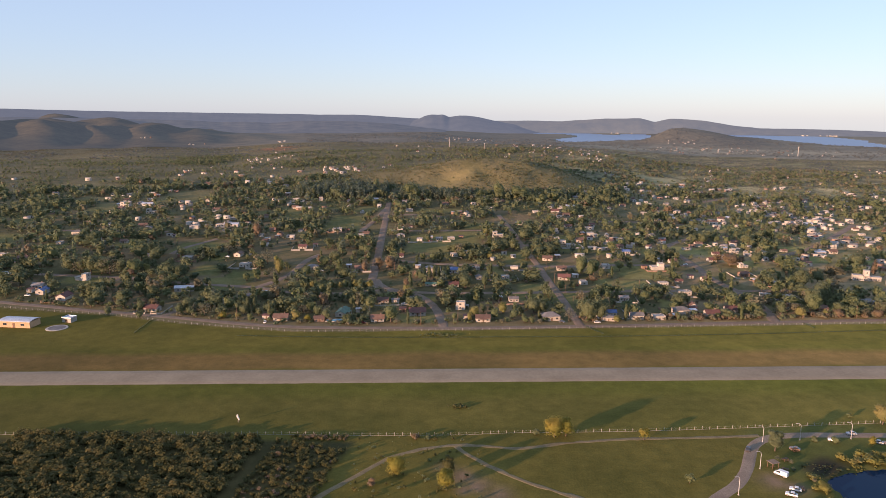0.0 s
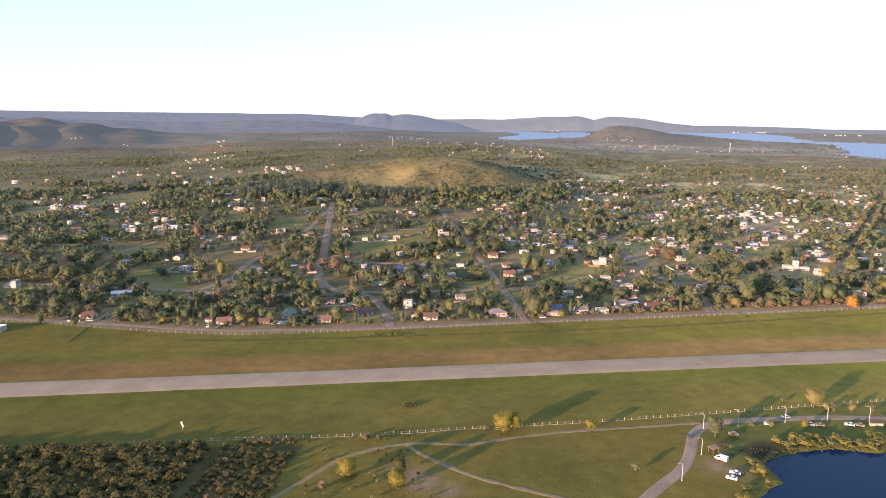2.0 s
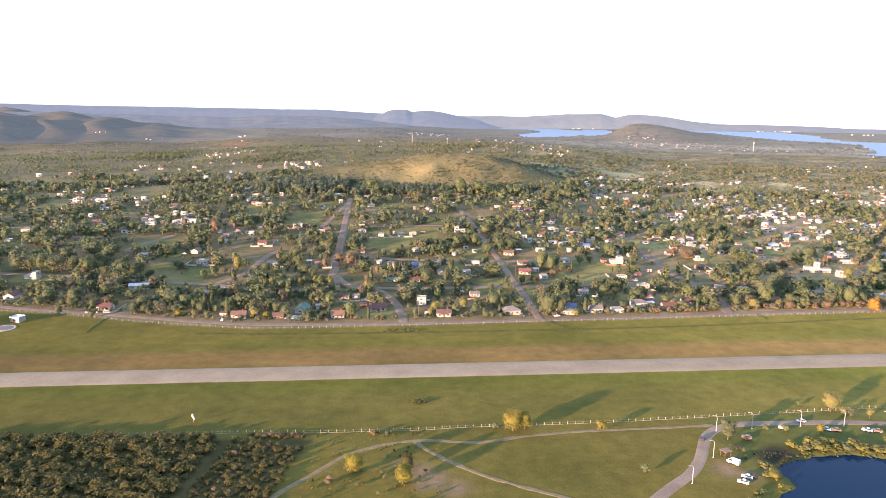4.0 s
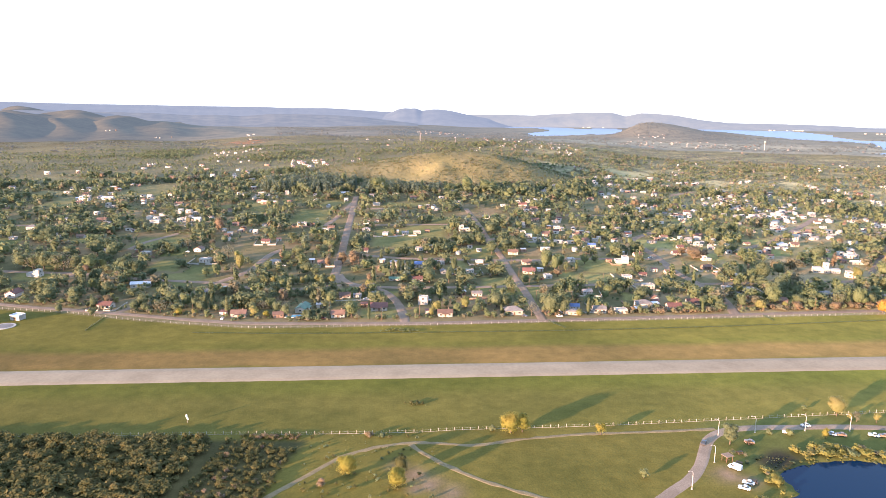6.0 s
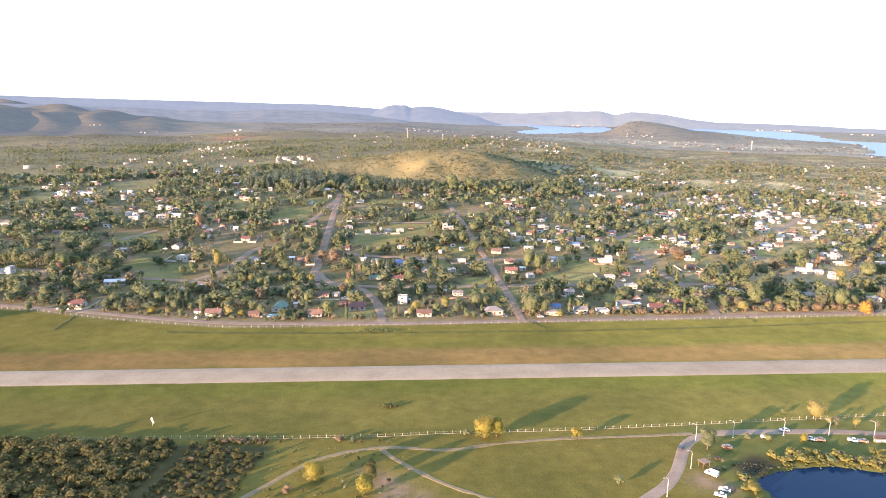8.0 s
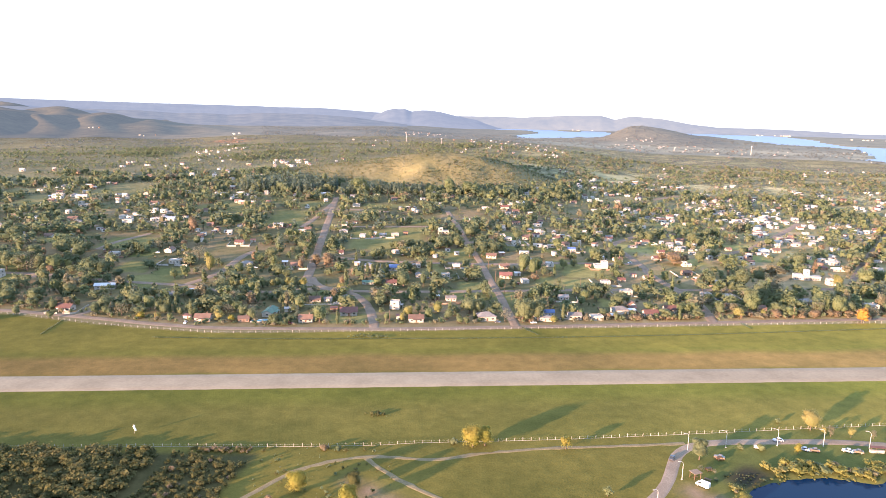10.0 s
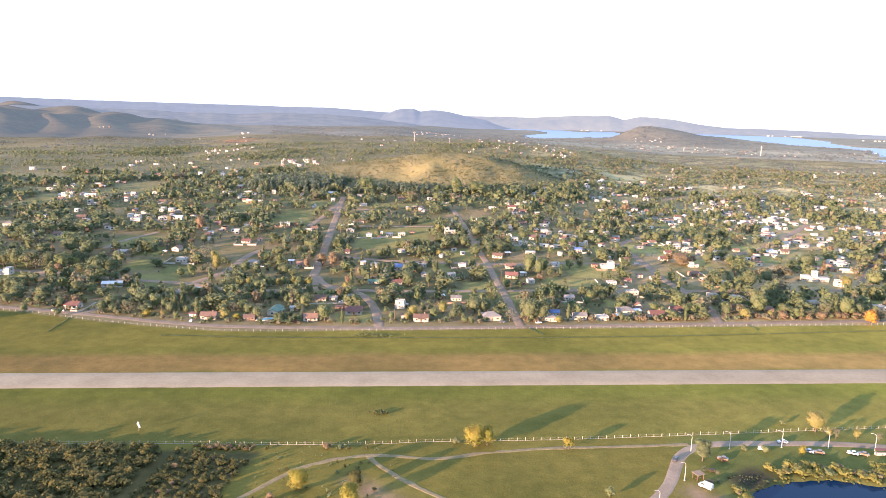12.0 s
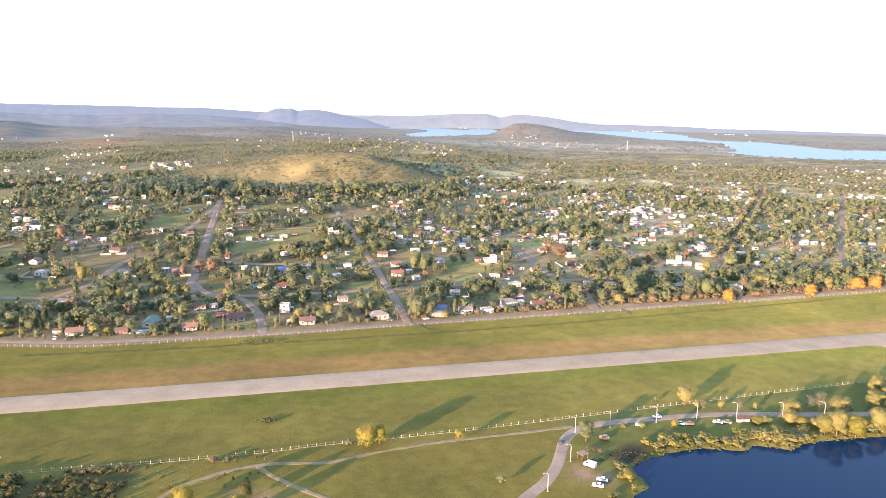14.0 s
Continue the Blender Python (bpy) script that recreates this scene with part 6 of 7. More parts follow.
def wood_stuff(name, label, x, y, tint, h, leaves, size, category="trees", trunks=True, wide=1.0, core=(4, 2)):
    """Many trees in one mesh: crowns of leaf clumps, with plain trunks."""
    names = sorted(set(tint))
    temp = {}
    for s, shape in enumerate(("full", "spread", "cone", "bush", "tall", "dense")):
        for v in range(3):
            gg = np.random.default_rng(60 + s + 10 * v)
            lobes = lobes_for(gg, shape)
            temp[s + 6 * v] = leaf_cloud(gg, lobes, leaves, size)
            if core and shape != "cone":
                temp[s + 6 * v] = np.concatenate([temp[s + 6 * v], cores(lobes[:core[0]], core[1])])
    V, I = [], []
    mats = [LEAF[t] for t in names] + [BARK]
    kind = np.where(np.array(tint) == "pine", 2, g.choice((0, 1, 4, 5), len(x), p=(0.42, 0.22, 0.08, 0.28)))
    if not trunks:
        kind[:] = g.choice((3, 3, 0), len(x))
    kind[(np.array(tint) == "dark") & (g.random(len(x)) < 0.07) & trunks] = 2
    z = height(x, y)
    h = np.where((kind == 4) | (kind == 2), h * 1.25, h)
    kind = kind + 6 * g.integers(0, 3, len(x))
    for s in temp:
        for mi, t in enumerate(names):
            sel = np.nonzero((kind == s) & (np.array(tint) == t))[0]
            if not len(sel):
                continue
            a = g.uniform(0, 6.28, len(sel))
            c, sn = np.cos(a)[:, None, None], np.sin(a)[:, None, None]
            q = temp[s][None] * h[sel][:, None, None, None]
            ww = wide * g.uniform(0.75, 1.45, len(sel))[:, None, None]
            wv = ww * g.uniform(0.75, 1.25, len(sel))[:, None, None]
            out = np.stack([(q[..., 0] * ww * c - q[..., 1] * wv * sn) + x[sel][:, None, None], (q[..., 0] * ww * sn + q[..., 1] * wv * c) + y[sel][:, None, None], q[..., 2] + z[sel][:, None, None]], -1)
            V.append(out.reshape(-1, 4, 3))
            I.append(np.full(len(sel) * len(temp[s]), mi))
    if trunks:
        w = h * 0.022
        for dx, dy in ((1, 0), (0, 1)):
            q = np.stack([np.stack([x - w * dx, y - w * dy, z - 0.5], -1), np.stack([x + w * dx, y + w * dy, z - 0.5], -1), np.stack([x + w * dx * .5, y + w * dy * .5, z + h * 0.55], -1), np.stack([x - w * dx * .5, y - w * dy * .5, z + h * 0.55], -1)], 1)
            V.append(q)
            I.append(np.full(len(x), len(names)))
    V = np.concatenate(V)
    me = quads_mesh(name, V.reshape(-1, 3), np.arange(len(V) * 4).reshape(-1, 4), mats, np.concatenate(I))
    return tagged(new(name, me), label, category, kind="stuff")


ox, oy, ot = tx[NEAR_TREES:], ty[NEAR_TREES:], tt[NEAR_TREES:]
split = np.hypot(ox, oy) < 620
wood_stuff("town_trees", "green and autumn-coloured garden trees among the houses", ox[split], oy[split], ot[split], 1.9 + 9.5 * g.random(split.sum()) ** 2.2, 140, 0.056, wide=1.1, core=(5, 1))
wood_stuff("upper_town_trees", "green and autumn-coloured trees of the upper town", ox[~split], oy[~split], ot[~split], 2.0 + 9.5 * g.random((~split).sum()) ** 2.4, 19, 0.100, wide=1.15, core=(2, 1))

fx, fy = town_spots(52000, -42, 50, 1000, 1600)
ft = np.where(np.isin(tints(fx, fy), ["rust", "yellow", "light"]), "grey", np.where(g.random(len(fx)) < 0.15, "light", np.where(g.random(len(fx)) < np.where(fx > 150, 0.95, 0.85), "olive", "dark")))
fk = g.random(len(fx)) < 0.54 + 0.38 * waves(fx, fy, 260, 4) + 0.15 * smooth(100, 500, fx) + in_belts(fx, fy)
fx, fy, ft = fx[fk], fy[fk], ft[fk]
far_h = (1.7 + 5.6 * g.random(len(fx)) ** 2.0) * (1 - 0.25 * (1 - smooth(-250, -60, fx)) * (1 - in_belts(fx, fy)))
wood_stuff("far_trees", "trees between the far quarters of the town", fx, fy, ft, far_h, 9, 0.15, wide=1.45, core=(1, 1))
# trees beyond 1.6 km, in leaves that glow a little to imitate haze
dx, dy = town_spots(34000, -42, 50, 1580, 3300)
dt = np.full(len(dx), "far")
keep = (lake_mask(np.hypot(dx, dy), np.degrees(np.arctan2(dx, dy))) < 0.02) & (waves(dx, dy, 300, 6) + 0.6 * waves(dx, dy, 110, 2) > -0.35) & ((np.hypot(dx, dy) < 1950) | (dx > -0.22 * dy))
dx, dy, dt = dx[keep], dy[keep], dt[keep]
wood_stuff("backdrop_trees", "low trees and scrub on the distant plain, glowing faintly as haze", dx, dy, dt, g.uniform(1.5, 4.2, len(dx)), 3, 0.25, trunks=False, wide=1.9, core=(1, 1))

# rows of dark trees along the avenue
row = curve_points([(345, 519), (400, 590), (478, 684), (676, 939)], 6.5)
row = np.vstack([row + (-4.0, 3.2), row + (4.0, -3.2)]) + g.normal(0, 0.7, (2 * len(row), 2))
wood_stuff("avenue_trees", "olive and brown trees in two rows along the avenue", row[:, 0], row[:, 1], g.choice(["olive", "grey", "rust", "light", "yellow"], len(row)), g.uniform(4, 9, len(row)), 60, 0.09)

# scrub on the slopes of the golden hill
n = 11000
qx, qy = g.uniform(-215, 215, n), g.uniform(925, 1150, n)
inside = ((qx - 15) / 205) ** 2 + ((qy - 1045) / 120) ** 2
axis = np.abs((qx + 14) * 0.69 - (qy - 979) * 0.72)
keep = (inside < 1) & ((axis > 20) | (g.random(n) < 0.2)) & (g.random(n) < 0.42 + 0.3 * waves(qx, qy, 55, 6) + 0.3 * smooth(-30, 60, qx) + 0.3 * smooth(0.6, 1, inside))
qx, qy = qx[keep], qy[keep]
wood_stuff("hill_scrub", "low dark shrubs on the grassy hill", qx, qy, g.choice(["olive", "grey", "scrub", "dark"], len(qx), p=[0.35, 0.25, 0.3, 0.1]), 0.7 + 1.7 * g.random(len(qx)) ** 1.6, 8, 0.26, "bushes", False, core=(1, 1))

# the dark belt of conifers at the foot of the golden hill
px, py = g.uniform(-215, 10, 700), g.uniform(862, 945, 700)
keep = (np.abs(px + 88) > 9) & (py < 900 + 45 * (1 - smooth(-110, -60, px)) - 20 * smooth(-40, 10, px)) & (py > 862 + 16 * waves(px, py, 60, 3))
px, py = px[keep], py[keep]
wood_stuff("conifer_belt", "dark belt of tall conifers below the hill", px, py, np.where(g.random(len(px)) < 0.7, "pine", g.choice(["dark", "olive"], len(px))), g.uniform(8, 15, len(px)), 80, 0.06, wide=0.8)
qx, qy = g.uniform(0, 215, 330), g.uniform(868, 945, 330)
keep = (qy < 905 + 25 * smooth(80, 190, qx)) & (g.random(330) < 0.75)
qx, qy = qx[keep], qy[keep]
wood_stuff("hill_foot_trees", "mixed green trees along the foot of the hill", qx, qy, g.choice(["dark", "olive", "light", "pine"], len(qx), p=[0.35, 0.35, 0.15, 0.15]), g.uniform(6, 13, len(qx)), 80, 0.06)

# thicket by the airfield fence: dense wood, a dark gap, then lower reddish scrub
n = 2300
wx, wy = g.uniform(-176, -45, n), g.uniform(180, 236.5, n)
lane = -78.6 + (wy - 239.0) * 0.10
edge = -49.6 + (wy - 228.9) * 0.16
dense = wx < lane - 2.6
low = (wx > lane + 2.6) & (wx < np.where(wy > 226, edge - (wy - 226) * 2.6, edge)) & (g.random(n) < 0.9)
ok = (dense & (g.random(n) < 0.85 + 0.4 * waves(wx, wy, 22, 3))) | low
wx, wy, low = wx[ok], wy[ok], low[ok]
wt = g.choice(["moss", "scrub"], len(wx), p=[0.55, 0.45])
wt = np.where(low & (g.random(len(wx)) < 0.07), "rust", wt)
wood_stuff("thicket", "dense dark scrub wood beside the airfield fence", wx, wy, wt, np.where(low, g.uniform(1.0, 2.3, len(wx)), 1.6 + 2.6 * g.random(len(wx)) ** 1.4), 90, 0.078, "bushes", False, wide=1.1, core=(3, 1))
fx0, fy0 = g.uniform(-68, -50, 42), g.normal(236.8, 0.8, 42)
wood_stuff("fence_bramble", "brown bramble along the airfield fence", fx0, fy0, g.choice(["rust", "rust", "scrub"], 42), g.uniform(0.9, 1.9, 42), 90, 0.08, "bushes", False, core=(2, 1))

# reeds and bushes round the pond
n = 3400
bx, by = g.uniform(96, 290, n), g.uniform(188, 236, n)
d = pond_depth(bx, by)
ok = (d < 1.4) & (d > -7) & ((bx > 121) | (g.random(n) < 0.3)) & (g.random(n) < 0.9 + 0.4 * waves(bx, by, 16, 5))
ok &= (np.abs((bx - 120.5) * 0.8 + (by - 220.2) * 0.6) > 9.5) | (np.abs((by - 220.2) * 0.8 - (bx - 120.5) * 0.6) > 5.5)      # the mud stays bare
bx, by, d = bx[ok], by[ok], d[ok]
bt = g.choice(["reed", "light", "yellow", "olive", "grey"], len(bx), p=[0.52, 0.1, 0.24, 0.07, 0.07])
bh = (0.7 + 2.9 * smooth(0.5, -3.5, d) * (0.45 + 0.55 * smooth(-0.4, 0.6, waves(bx, by, 13, 8)))) * g.uniform(0.7, 1.2, len(bx)) * np.where(bx < 122, 0.7, 1.0)
bx, by, bh = np.concatenate([bx, g.uniform(112, 127, 60)]), np.concatenate([by, g.uniform(213, 222.5, 60)]), np.concatenate([bh, g.uniform(0.25, 0.6, 60)])
bt = np.concatenate([bt, g.choice(["dark", "moss"], 60)])
ok = pond_depth(bx, by) < 1.4
bx, by, bh, bt = bx[ok], by[ok], bh[ok], bt[ok]
wood_stuff("pond_bushes", "yellow-green bushes and reeds along the pond", bx, by, bt, bh, 80, 0.086, "bushes", False, wide=1.35, core=(4, 1))

# low scrub in the meadow, on the airfield and along the fence
n = 170
sx, sy = g.uniform(-46, 0, n), g.uniform(188, 239, n)
ok = np.ones(n, bool)
for c, half in ROAD_PATHS:
    ok &= np.hypot(sx[:, None] - c[None, :, 0], sy[:, None] - c[None, :, 1]).min(1) > half + 1.0
sx, sy = sx[ok], sy[ok]
sx = np.concatenate([sx, g.normal(-7, 2.6, 26), g.uniform(-72, -50, 60)])
sy = np.concatenate([sy, g.normal(267.5, 0.9, 26), g.normal(237.5, 1.0, 60)])
wood_stuff("low_scrub", "low dry shrubs in the grass", sx, sy, np.concatenate([g.choice(["moss", "scrub", "olive", "light"], len(sx) - 86), g.choice(["moss", "moss", "dark"], 26), g.choice(["scrub", "moss"], 60)]), 0.3 + 1.2 * g.random(len(sx)) ** 2, 50, 0.15, "bushes", False, core=())

# shrubs and hedges along the dirt road at the town's edge
n = 800
hx = g.uniform(-330, 420, n)
hy = np.interp(hx, *zip(*AIR_FAR)) + g.uniform(11.5, 17, n) + np.where(g.random(n) < 0.3, g.uniform(0, 8, n), 0)
ok = g.random(n) < np.where(hx > 110, 1.0, np.where(hx < -120, 0.55, 0.3))
for c, half in ROAD_PATHS:
    ok &= np.hypot(hx[:, None] - c[None, :, 0], hy[:, None] - c[None, :, 1]).min(1) > half + 0.8
for q in spots[:110]:
    ok &= np.hypot(hx - q[0], hy - q[1]) > 5
hx, hy = hx[ok], hy[ok]
ht = np.where(hx > 60, g.choice(["grey", "rust", "rust", "olive"], len(hx)), g.choice(["olive", "dark", "light", "grey"], len(hx)))
wood_stuff("roadside_shrubs", "thin brown and green shrubs along the dirt road", hx, hy, ht, g.uniform(1.2, 3.4, len(hx)) * np.where(hx > 90, 1.35, 1.0), 60, 0.12, "bushes", False, core=(2, 1))

# hedges and rows of shrubs along the boundaries of the house plots
n = 60000
ea, er = np.radians(g.uniform(-40, 47, n)), np.sqrt(g.uniform(395 ** 2, 1000 ** 2, n))
ex, ey = er * np.sin(ea), er * np.cos(ea)
pu, pv, du, dv = plot_lines(ex, ey)
side = np.where(du < dv, np.sin(np.round(pu + 0.5 * (du < 1)) * 3.7 + pv * 9.1), np.sin(pu * 7.3 + np.round(pv) * 5.9))
ok = (np.minimum(du, dv) < 0.9) & (side > 0.0) & (ey > np.interp(ex, *zip(*AIR_FAR)) + 14) & (in_fields(ex, ey) < 0.3) & (g.random(n) < 0.85)
ex, ey = ex[ok], ey[ok]
ok = ((ex - 15) / 215) ** 2 + ((ey - 1045) / 150) ** 2 > 1
for c, half in ROAD_PATHS:
    ok &= np.hypot(ex[:, None] - c[None, ::2, 0], ey[:, None] - c[None, ::2, 1]).min(1) > half + 1.6
for q in np.array_split(house_pts, 10):
    ok &= np.hypot(ex[:, None] - q[None, :, 0], ey[:, None] - q[None, :, 1]).min(1) > 5.2
ex, ey = ex[ok], ey[ok]
wood_stuff("garden_hedges", "rows of hedge shrubs between the house plots", ex, ey, g.choice(["olive", "dark", "light", "grey", "rust"], len(ex), p=[0.36, 0.24, 0.18, 0.17, 0.05]), 0.9 + 2.6 * g.random(len(ex)) ** 2, 22, 0.13, "hedges", False, core=(2, 1))

# dark weeds along the airfield's drainage ditches, added in place of shaded trenches
lines = [curve_points(q, 0.45) for q in ([(-131, 360.4), (-70, 359.3), (15, 362.8), (83, 366.6), (165, 374.2), (253, 385), (360, 399)], [(-190, 363.6), (-190.5, 376), (-191, 388)], [(66.9, 384), (70.2, 378), (74.1, 371.4)], [(198.3, 396), (199, 391), (199.9, 386)])]
weeds = np.vstack([lines[0], lines[0], *[np.repeat(q, 2, 0) for q in lines[1:]]])
weeds = weeds + g.normal(0, 0.22, weeds.shape)
wood_stuff("ditch_weeds", "rows of dark weeds standing in for shaded drainage ditches", weeds[:, 0], weeds[:, 1], g.choice(["dark", "dark", "olive"], len(weeds)), g.uniform(0.25, 0.6, len(weeds)), 10, 0.35, "weeds", False, core=())

# rank green weeds where the town road meets the fence
cx, cy = g.normal(-17.4, 7, 90), g.normal(365.4, 1.3, 90)
wood_stuff("rank_weeds", "rank light green weeds at the airfield gate ditch", cx, cy, g.choice(["light", "olive", "reed"], 90), g.uniform(0.4, 1.2, 90), 40, 0.15, "weeds", False, core=())

# ---- lakeside things ----


def street_lamp(x, y, turn):
    root = thing("street_lamp", "tall pale steel street lamp with a bent arm", "street lamp", "lakeside street lamps")
    bm = tube(bmesh.new(), (0, 0, -0.3), (0, 0, 5.6), 0.12, 0.08, 10)
    part("pole", bm, STEEL, root)
    bm = bmesh.new()
    pts = [(0, 0, 5.55), (-0.15, 0, 6.1), (-0.55, 0, 6.5), (-1.4, 0, 6.75)]
    for a, b in zip(pts, pts[1:]):
        tube(bm, a, b, 0.07, 0.06, 8)
    part("arm", bm, STEEL, root)
    bm = box(bmesh.new(), -2.1, -1.35, -0.16, 0.16, 6.66, 6.84, 0.05)
    part("lamp_head", bm, CONCRETE, root)
    bm = box(bmesh.new(), -0.25, 0.25, -0.25, 0.25, -0.3, 0.15, 0.03)
    part("foot", bm, CONCRETE, root)
    root.matrix_world = pose(x, y, float(height(x, y)), 0, 0, turn)


for k, (x, y) in enumerate([(82.9, 201), (97.3, 218.5), (107, 239.0), (122.1, 241.3), (142.2, 242.8), (159.5, 242.6), (176, 241), (194.6, 238.3), (211.8, 236)]):
    street_lamp(x, y, (20, 15, 10, 0, -4, -8, -12, -12, -14)[k])


def picnic_table(x, y, turn):
    root = thing("picnic_table", "low weathered wooden picnic table on the grass", "table", "picnic tables")
    bm = bmesh.new()
    for k in range(4):
        box(bm, -0.9, 0.9, -0.42 + 0.21 * k, -0.24 + 0.21 * k, 0.72, 0.77, 0.01)
    part("tabletop", bm, WOOD, root)
    for s in (-1, 1):
        part("bench", box(bmesh.new(), -0.9, 0.9, s * 0.75 - 0.14, s * 0.75 + 0.14, 0.42, 0.47, 0.01), WOOD, root)
        bm = box(bmesh.new(), s * 0.65 - 0.05, s * 0.65 + 0.05, -0.85, 0.85, 0.34, 0.42)
        box(bm, s * 0.65 - 0.05, s * 0.65 + 0.05, -0.5, -0.38, -0.05, 0.72)
        box(bm, s * 0.65 - 0.05, s * 0.65 + 0.05, 0.38, 0.5, -0.05, 0.72)
        part("leg_frame", bm, WOOD, root)
    root.matrix_world = pose(x, y, float(height(x, y)), 0, 0, turn) @ Matrix.Scale(1.25, 4)


for x, y, a in ((108.9, 224.7, 20), (105.5, 217.3, -35), (105.0, 204.7, 60), (115.8, 232.1, 10)):
    picnic_table(x, y, a)


def picnic_shelter(x, y, turn):
    root = thing("picnic_shelter", "small open wooden shelter with a flat pale roof", "shelter")
    for px0 in (-1.3, 1.3):
        for py0 in (-1.1, 1.1):
            part("post", box(bmesh.new(), px0 - 0.08, px0 + 0.08, py0 - 0.08, py0 + 0.08, -0.2, 2.2), WOOD, root)
    part("roof", box(bmesh.new(), -1.7, 1.7, -1.5, 1.5, 2.2, 2.34, 0.03), DIRT, root)
    part("bench", box(bmesh.new(), -1.1, 1.1, -0.2, 0.2, 0.4, 0.5, 0.02), WOOD, root)
    root.matrix_world = pose(x, y, float(height(x, y)), 0, 0, turn)


def market_stall(x, y, turn):
    root = thing("market_stall", "long low roadside stall with red roof and pale counters", "stall")
    part("counter", box(bmesh.new(), -2.6, 2.6, -0.5, 0.5, -0.1, 1.0, 0.03), CREAM, root)
    for px0 in (-2.5, 0, 2.5):
        part("post", box(bmesh.new(), px0 - 0.06, px0 + 0.06, 0.5, 0.62, -0.1, 2.1), WOOD, root)
    bm = prism(bmesh.new(), [(-0.7, 2.05), (0.8, 2.25), (0.8, 2.33), (-0.7, 2.13)], 5.4, pose(0, 0, 0, 0, 0, 90))
    part("roof", bm, RED, root)
    for px0 in (-2.5, 2.5):
        part("front_post", box(bmesh.new(), px0 - 0.05, px0 + 0.05, -0.62, -0.52, -0.1, 2.0), WOOD, root)
    root.matrix_world = pose(x, y, float(height(x, y)), 0, 0, turn)


picnic_shelter(102.2, 219.5, 20)
market_stall(176.8, 237.8, -6)


def paint(name, c):
    m, n, l, bs = nodes_of(name)
    dirt = world_noise(n, l, 2.0, 4)
    l.new(ramp(n, l, dirt, 0.3, 0.75, tuple(v * 0.8 for v in c), c), bs.inputs["Base Color"])
    bs.inputs["Roughness"].default_value = 0.3
    bs.inputs["Coat Weight"].default_value = 0.4
    return m


PAINT = {"white": paint("white_car_paint", (0.78, 0.78, 0.76)), "dark": paint("dark_car_paint", (0.05, 0.055, 0.07)), "silver": paint("silver_car_paint", (0.5, 0.51, 0.53)), "brown": paint("brown_car_paint", (0.22, 0.15, 0.11)), "red": paint("red_car_paint", (0.30, 0.05, 0.04))}


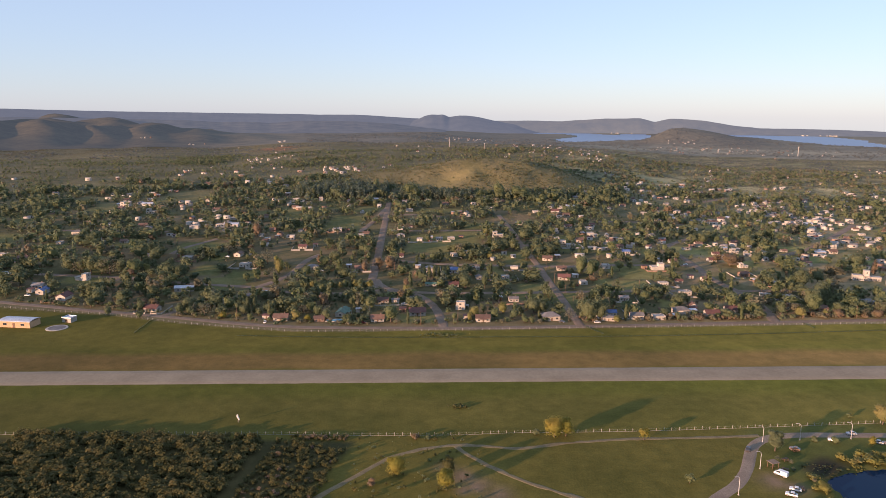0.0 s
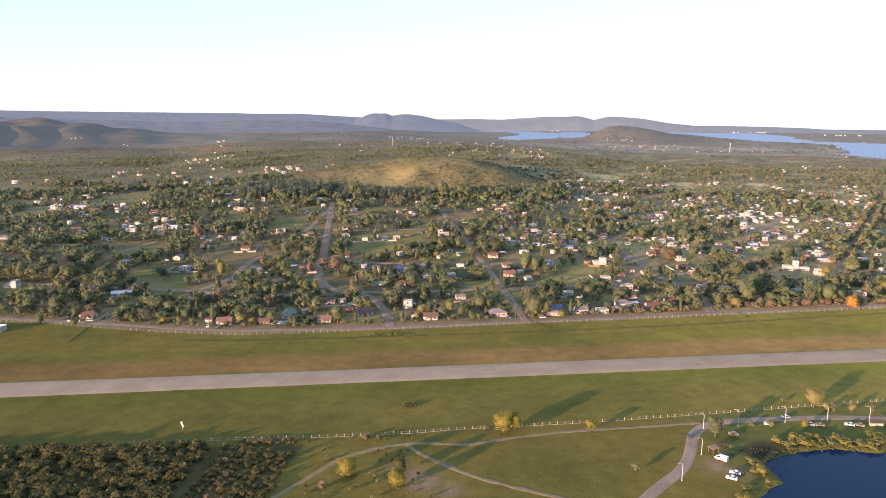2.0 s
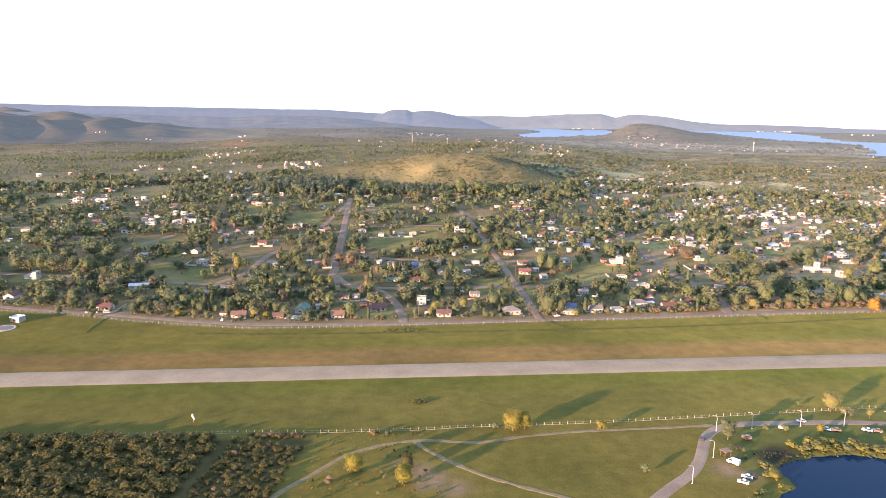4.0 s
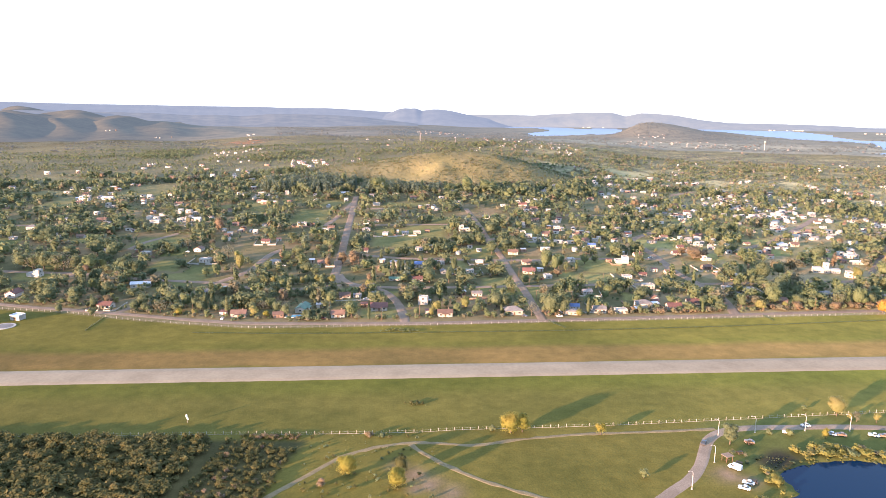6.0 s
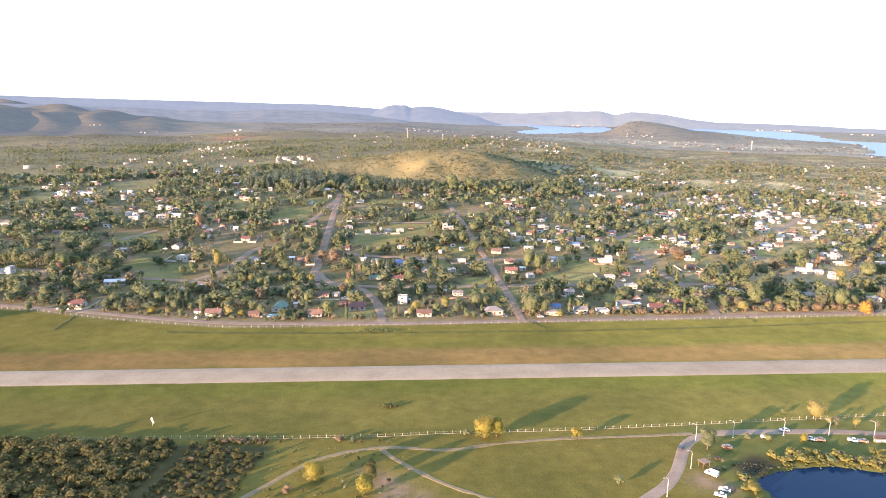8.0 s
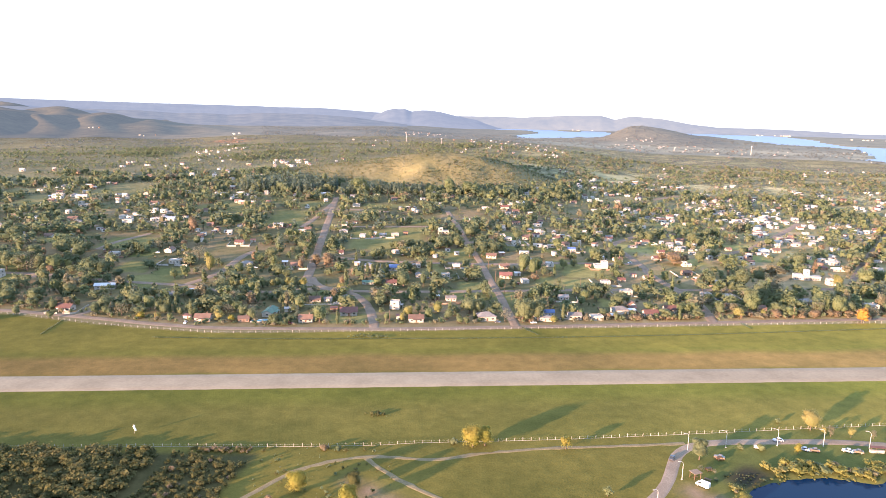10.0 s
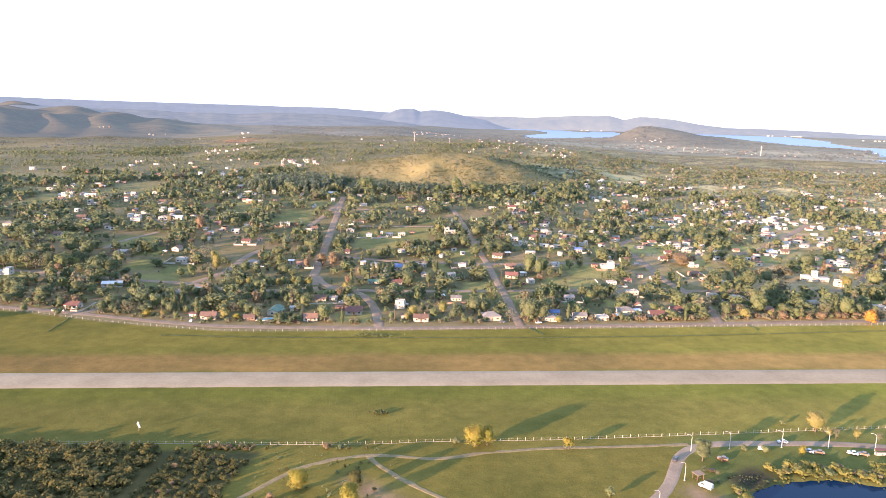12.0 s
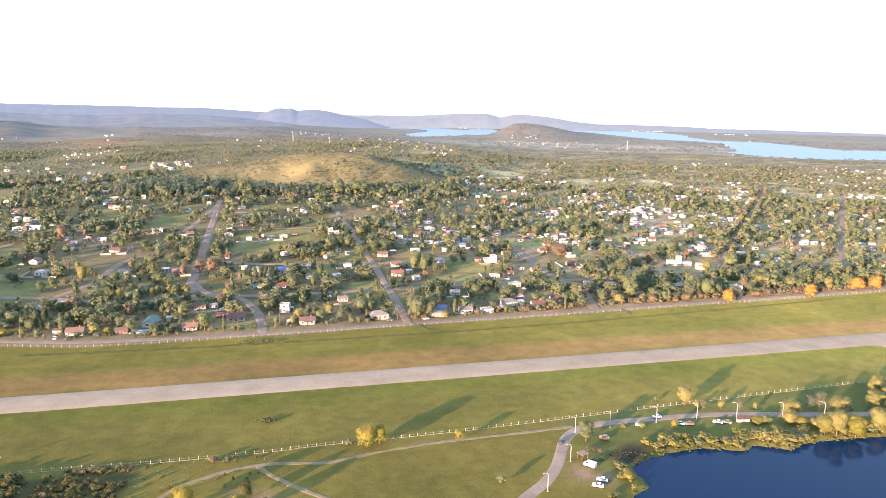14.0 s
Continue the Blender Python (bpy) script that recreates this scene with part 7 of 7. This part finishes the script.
def car(x, y, turn, colour, van=False):
    root = thing("van" if van else "car", ("%s delivery van parked on the grass" if van else "%s car parked beside the pond road") % colour, "van" if van else "car", "" if van else "parked cars")
    L, W, H = (4.6, 1.85, 2.0) if van else (3.85, 1.62, 1.45)
    if van:
        body = [(-L / 2, 0.35), (L / 2, 0.35), (L / 2, 0.95), (L / 2 - 0.6, 1.15), (L / 2 - 1.3, H), (-L / 2 + 0.1, H), (-L / 2, H - 0.15)]
        cab = [(L / 2 - 1.25, 1.2), (L / 2 - 0.72, 1.2), (L / 2 - 1.28, H - 0.15), (L / 2 - 2.2, H - 0.15), (L / 2 - 2.2, 1.2)]
    else:
        body = [(-L / 2, 0.3), (L / 2, 0.3), (L / 2, 0.68), (L / 2 - 0.15, 0.8), (L / 2 - 1.15, 0.92), (-L / 2 + 0.5, 0.95), (-L / 2, 0.85)]
        cab = [(L / 2 - 1.1, 0.90), (L / 2 - 1.75, H - 0.06), (-L / 2 + 1.1, H - 0.06), (-L / 2 + 0.45, 0.9)]
    bm = prism(bmesh.new(), body, W)
    bmesh.ops.bevel(bm, geom=list(bm.edges), offset=0.06, segments=2, affect="EDGES")
    part("body", bm, PAINT[colour], root)
    bm = prism(bmesh.new(), cab, W + 0.02 if van else W * 0.86)
    part("cabin_glass", bm, GLASS, root)
    if not van:
        bm = box(bmesh.new(), -L / 2 + 1.05, L / 2 - 1.7, -W * 0.42, W * 0.42, H - 0.08, H, 0.03)
        part("roof", bm, PAINT[colour], root)
    for wx0 in (-L * 0.3, L * 0.31):
        for s in (-1, 1):
            bm = tube(bmesh.new(), (wx0, s * (W / 2 - 0.2), 0.31), (wx0, s * (W / 2 + 0.01), 0.31), 0.31, 0.31, 16)
            wh = part("wheel", bm, RUBBER, root)
            bm = tube(bmesh.new(), (wx0, s * (W / 2), 0.31), (wx0, s * (W / 2 + 0.025), 0.31), 0.18, 0.17, 12)
            part("rim", bm, STEEL, wh)
    for s in (-1, 1):
        bm = box(bmesh.new(), L / 2 - 0.06, L / 2 + 0.02, s * W * 0.36 - 0.16, s * W * 0.36 + 0.16, 0.6, 0.74, 0.02)
        part("headlight", bm, GLASS, root)
    root.matrix_world = pose(x, y, float(height(x, y)) + 0.05, 0, 0, turn) @ Matrix.Scale(0.96, 4)
    return root


car(102.6, 214.0, 132, "white", True)
for x, y, t, c in ((100.0, 201.0, 150, "white"), (102.8, 204.2, 150, "white"), (134.3, 240.6, 155, "white"), (144.3, 246.4, 178, "silver"), (150.3, 239.3, 150, "silver"), (153.8, 238.6, 160, "brown"), (166.0, 238.2, 145, "white"), (169.6, 237.6, 155, "brown"),
                   (207.8, 235.4, 60, "dark"), (242.2, 235.3, 20, "silver"), (116.2, 233.0, 150, "brown"), (98.9, 232.4, 60, "dark")):
    car(x, y, t, c)
town_cars = [car(0, 0, 0, c) for c in ("white", "dark", "silver", "red")]
car_rng = random.Random(6)
made = 0
for k, (x, y, kind, s) in enumerate(HOUSES[:110]):
    qx, qy = x + car_rng.choice((-8, 8, 6, -6)), y - car_rng.uniform(5, 8)
    if k % 3 == 0 and far_from(qx, qy, spots, 7.2) and qy > np.interp(qx, *zip(*AIR_FAR)) + 3:
        tagged(copy_thing(town_cars[k % 4], pose(qx, qy, float(height(qx, qy)) + 0.05, 0, 0, car_rng.choice((0, 90, 180)) + car_rng.gauss(0, 10)) @ Matrix.Scale(1.0, 4)), "%s car parked beside a garden house" % ("white", "dark", "silver", "red")[k % 4])
for c in town_cars:
    for o in (*c.children_recursive, c):
        bpy.data.objects.remove(o)


def windsock():
    root = thing("windsock", "white windsock hanging from a thin pole in the grass", "windsock")
    bm = tube(bmesh.new(), (0, 0, -0.3), (0, 0, 4.2), 0.07, 0.05, 8)
    part("pole", bm, STEEL, root)
    bm = bmesh.new()
    pts = [Vector((0.05, 0, 4.1)), Vector((-0.25, -0.1, 3.9)), Vector((-0.1, -0.1, 3.1)), Vector((0.35, -0.1, 2.2)), Vector((0.65, -0.1, 1.5))]
    rad = [0.45, 0.5, 0.46, 0.4, 0.3]
    for i in range(4):
        tube(bm, pts[i], pts[i + 1], rad[i], rad[i + 1], 12)
    part("sock", bm, FABRIC, root)
    root.matrix_world = pose(-96, 250.2, 0) @ Matrix.Scale(0.78, 4)


windsock()
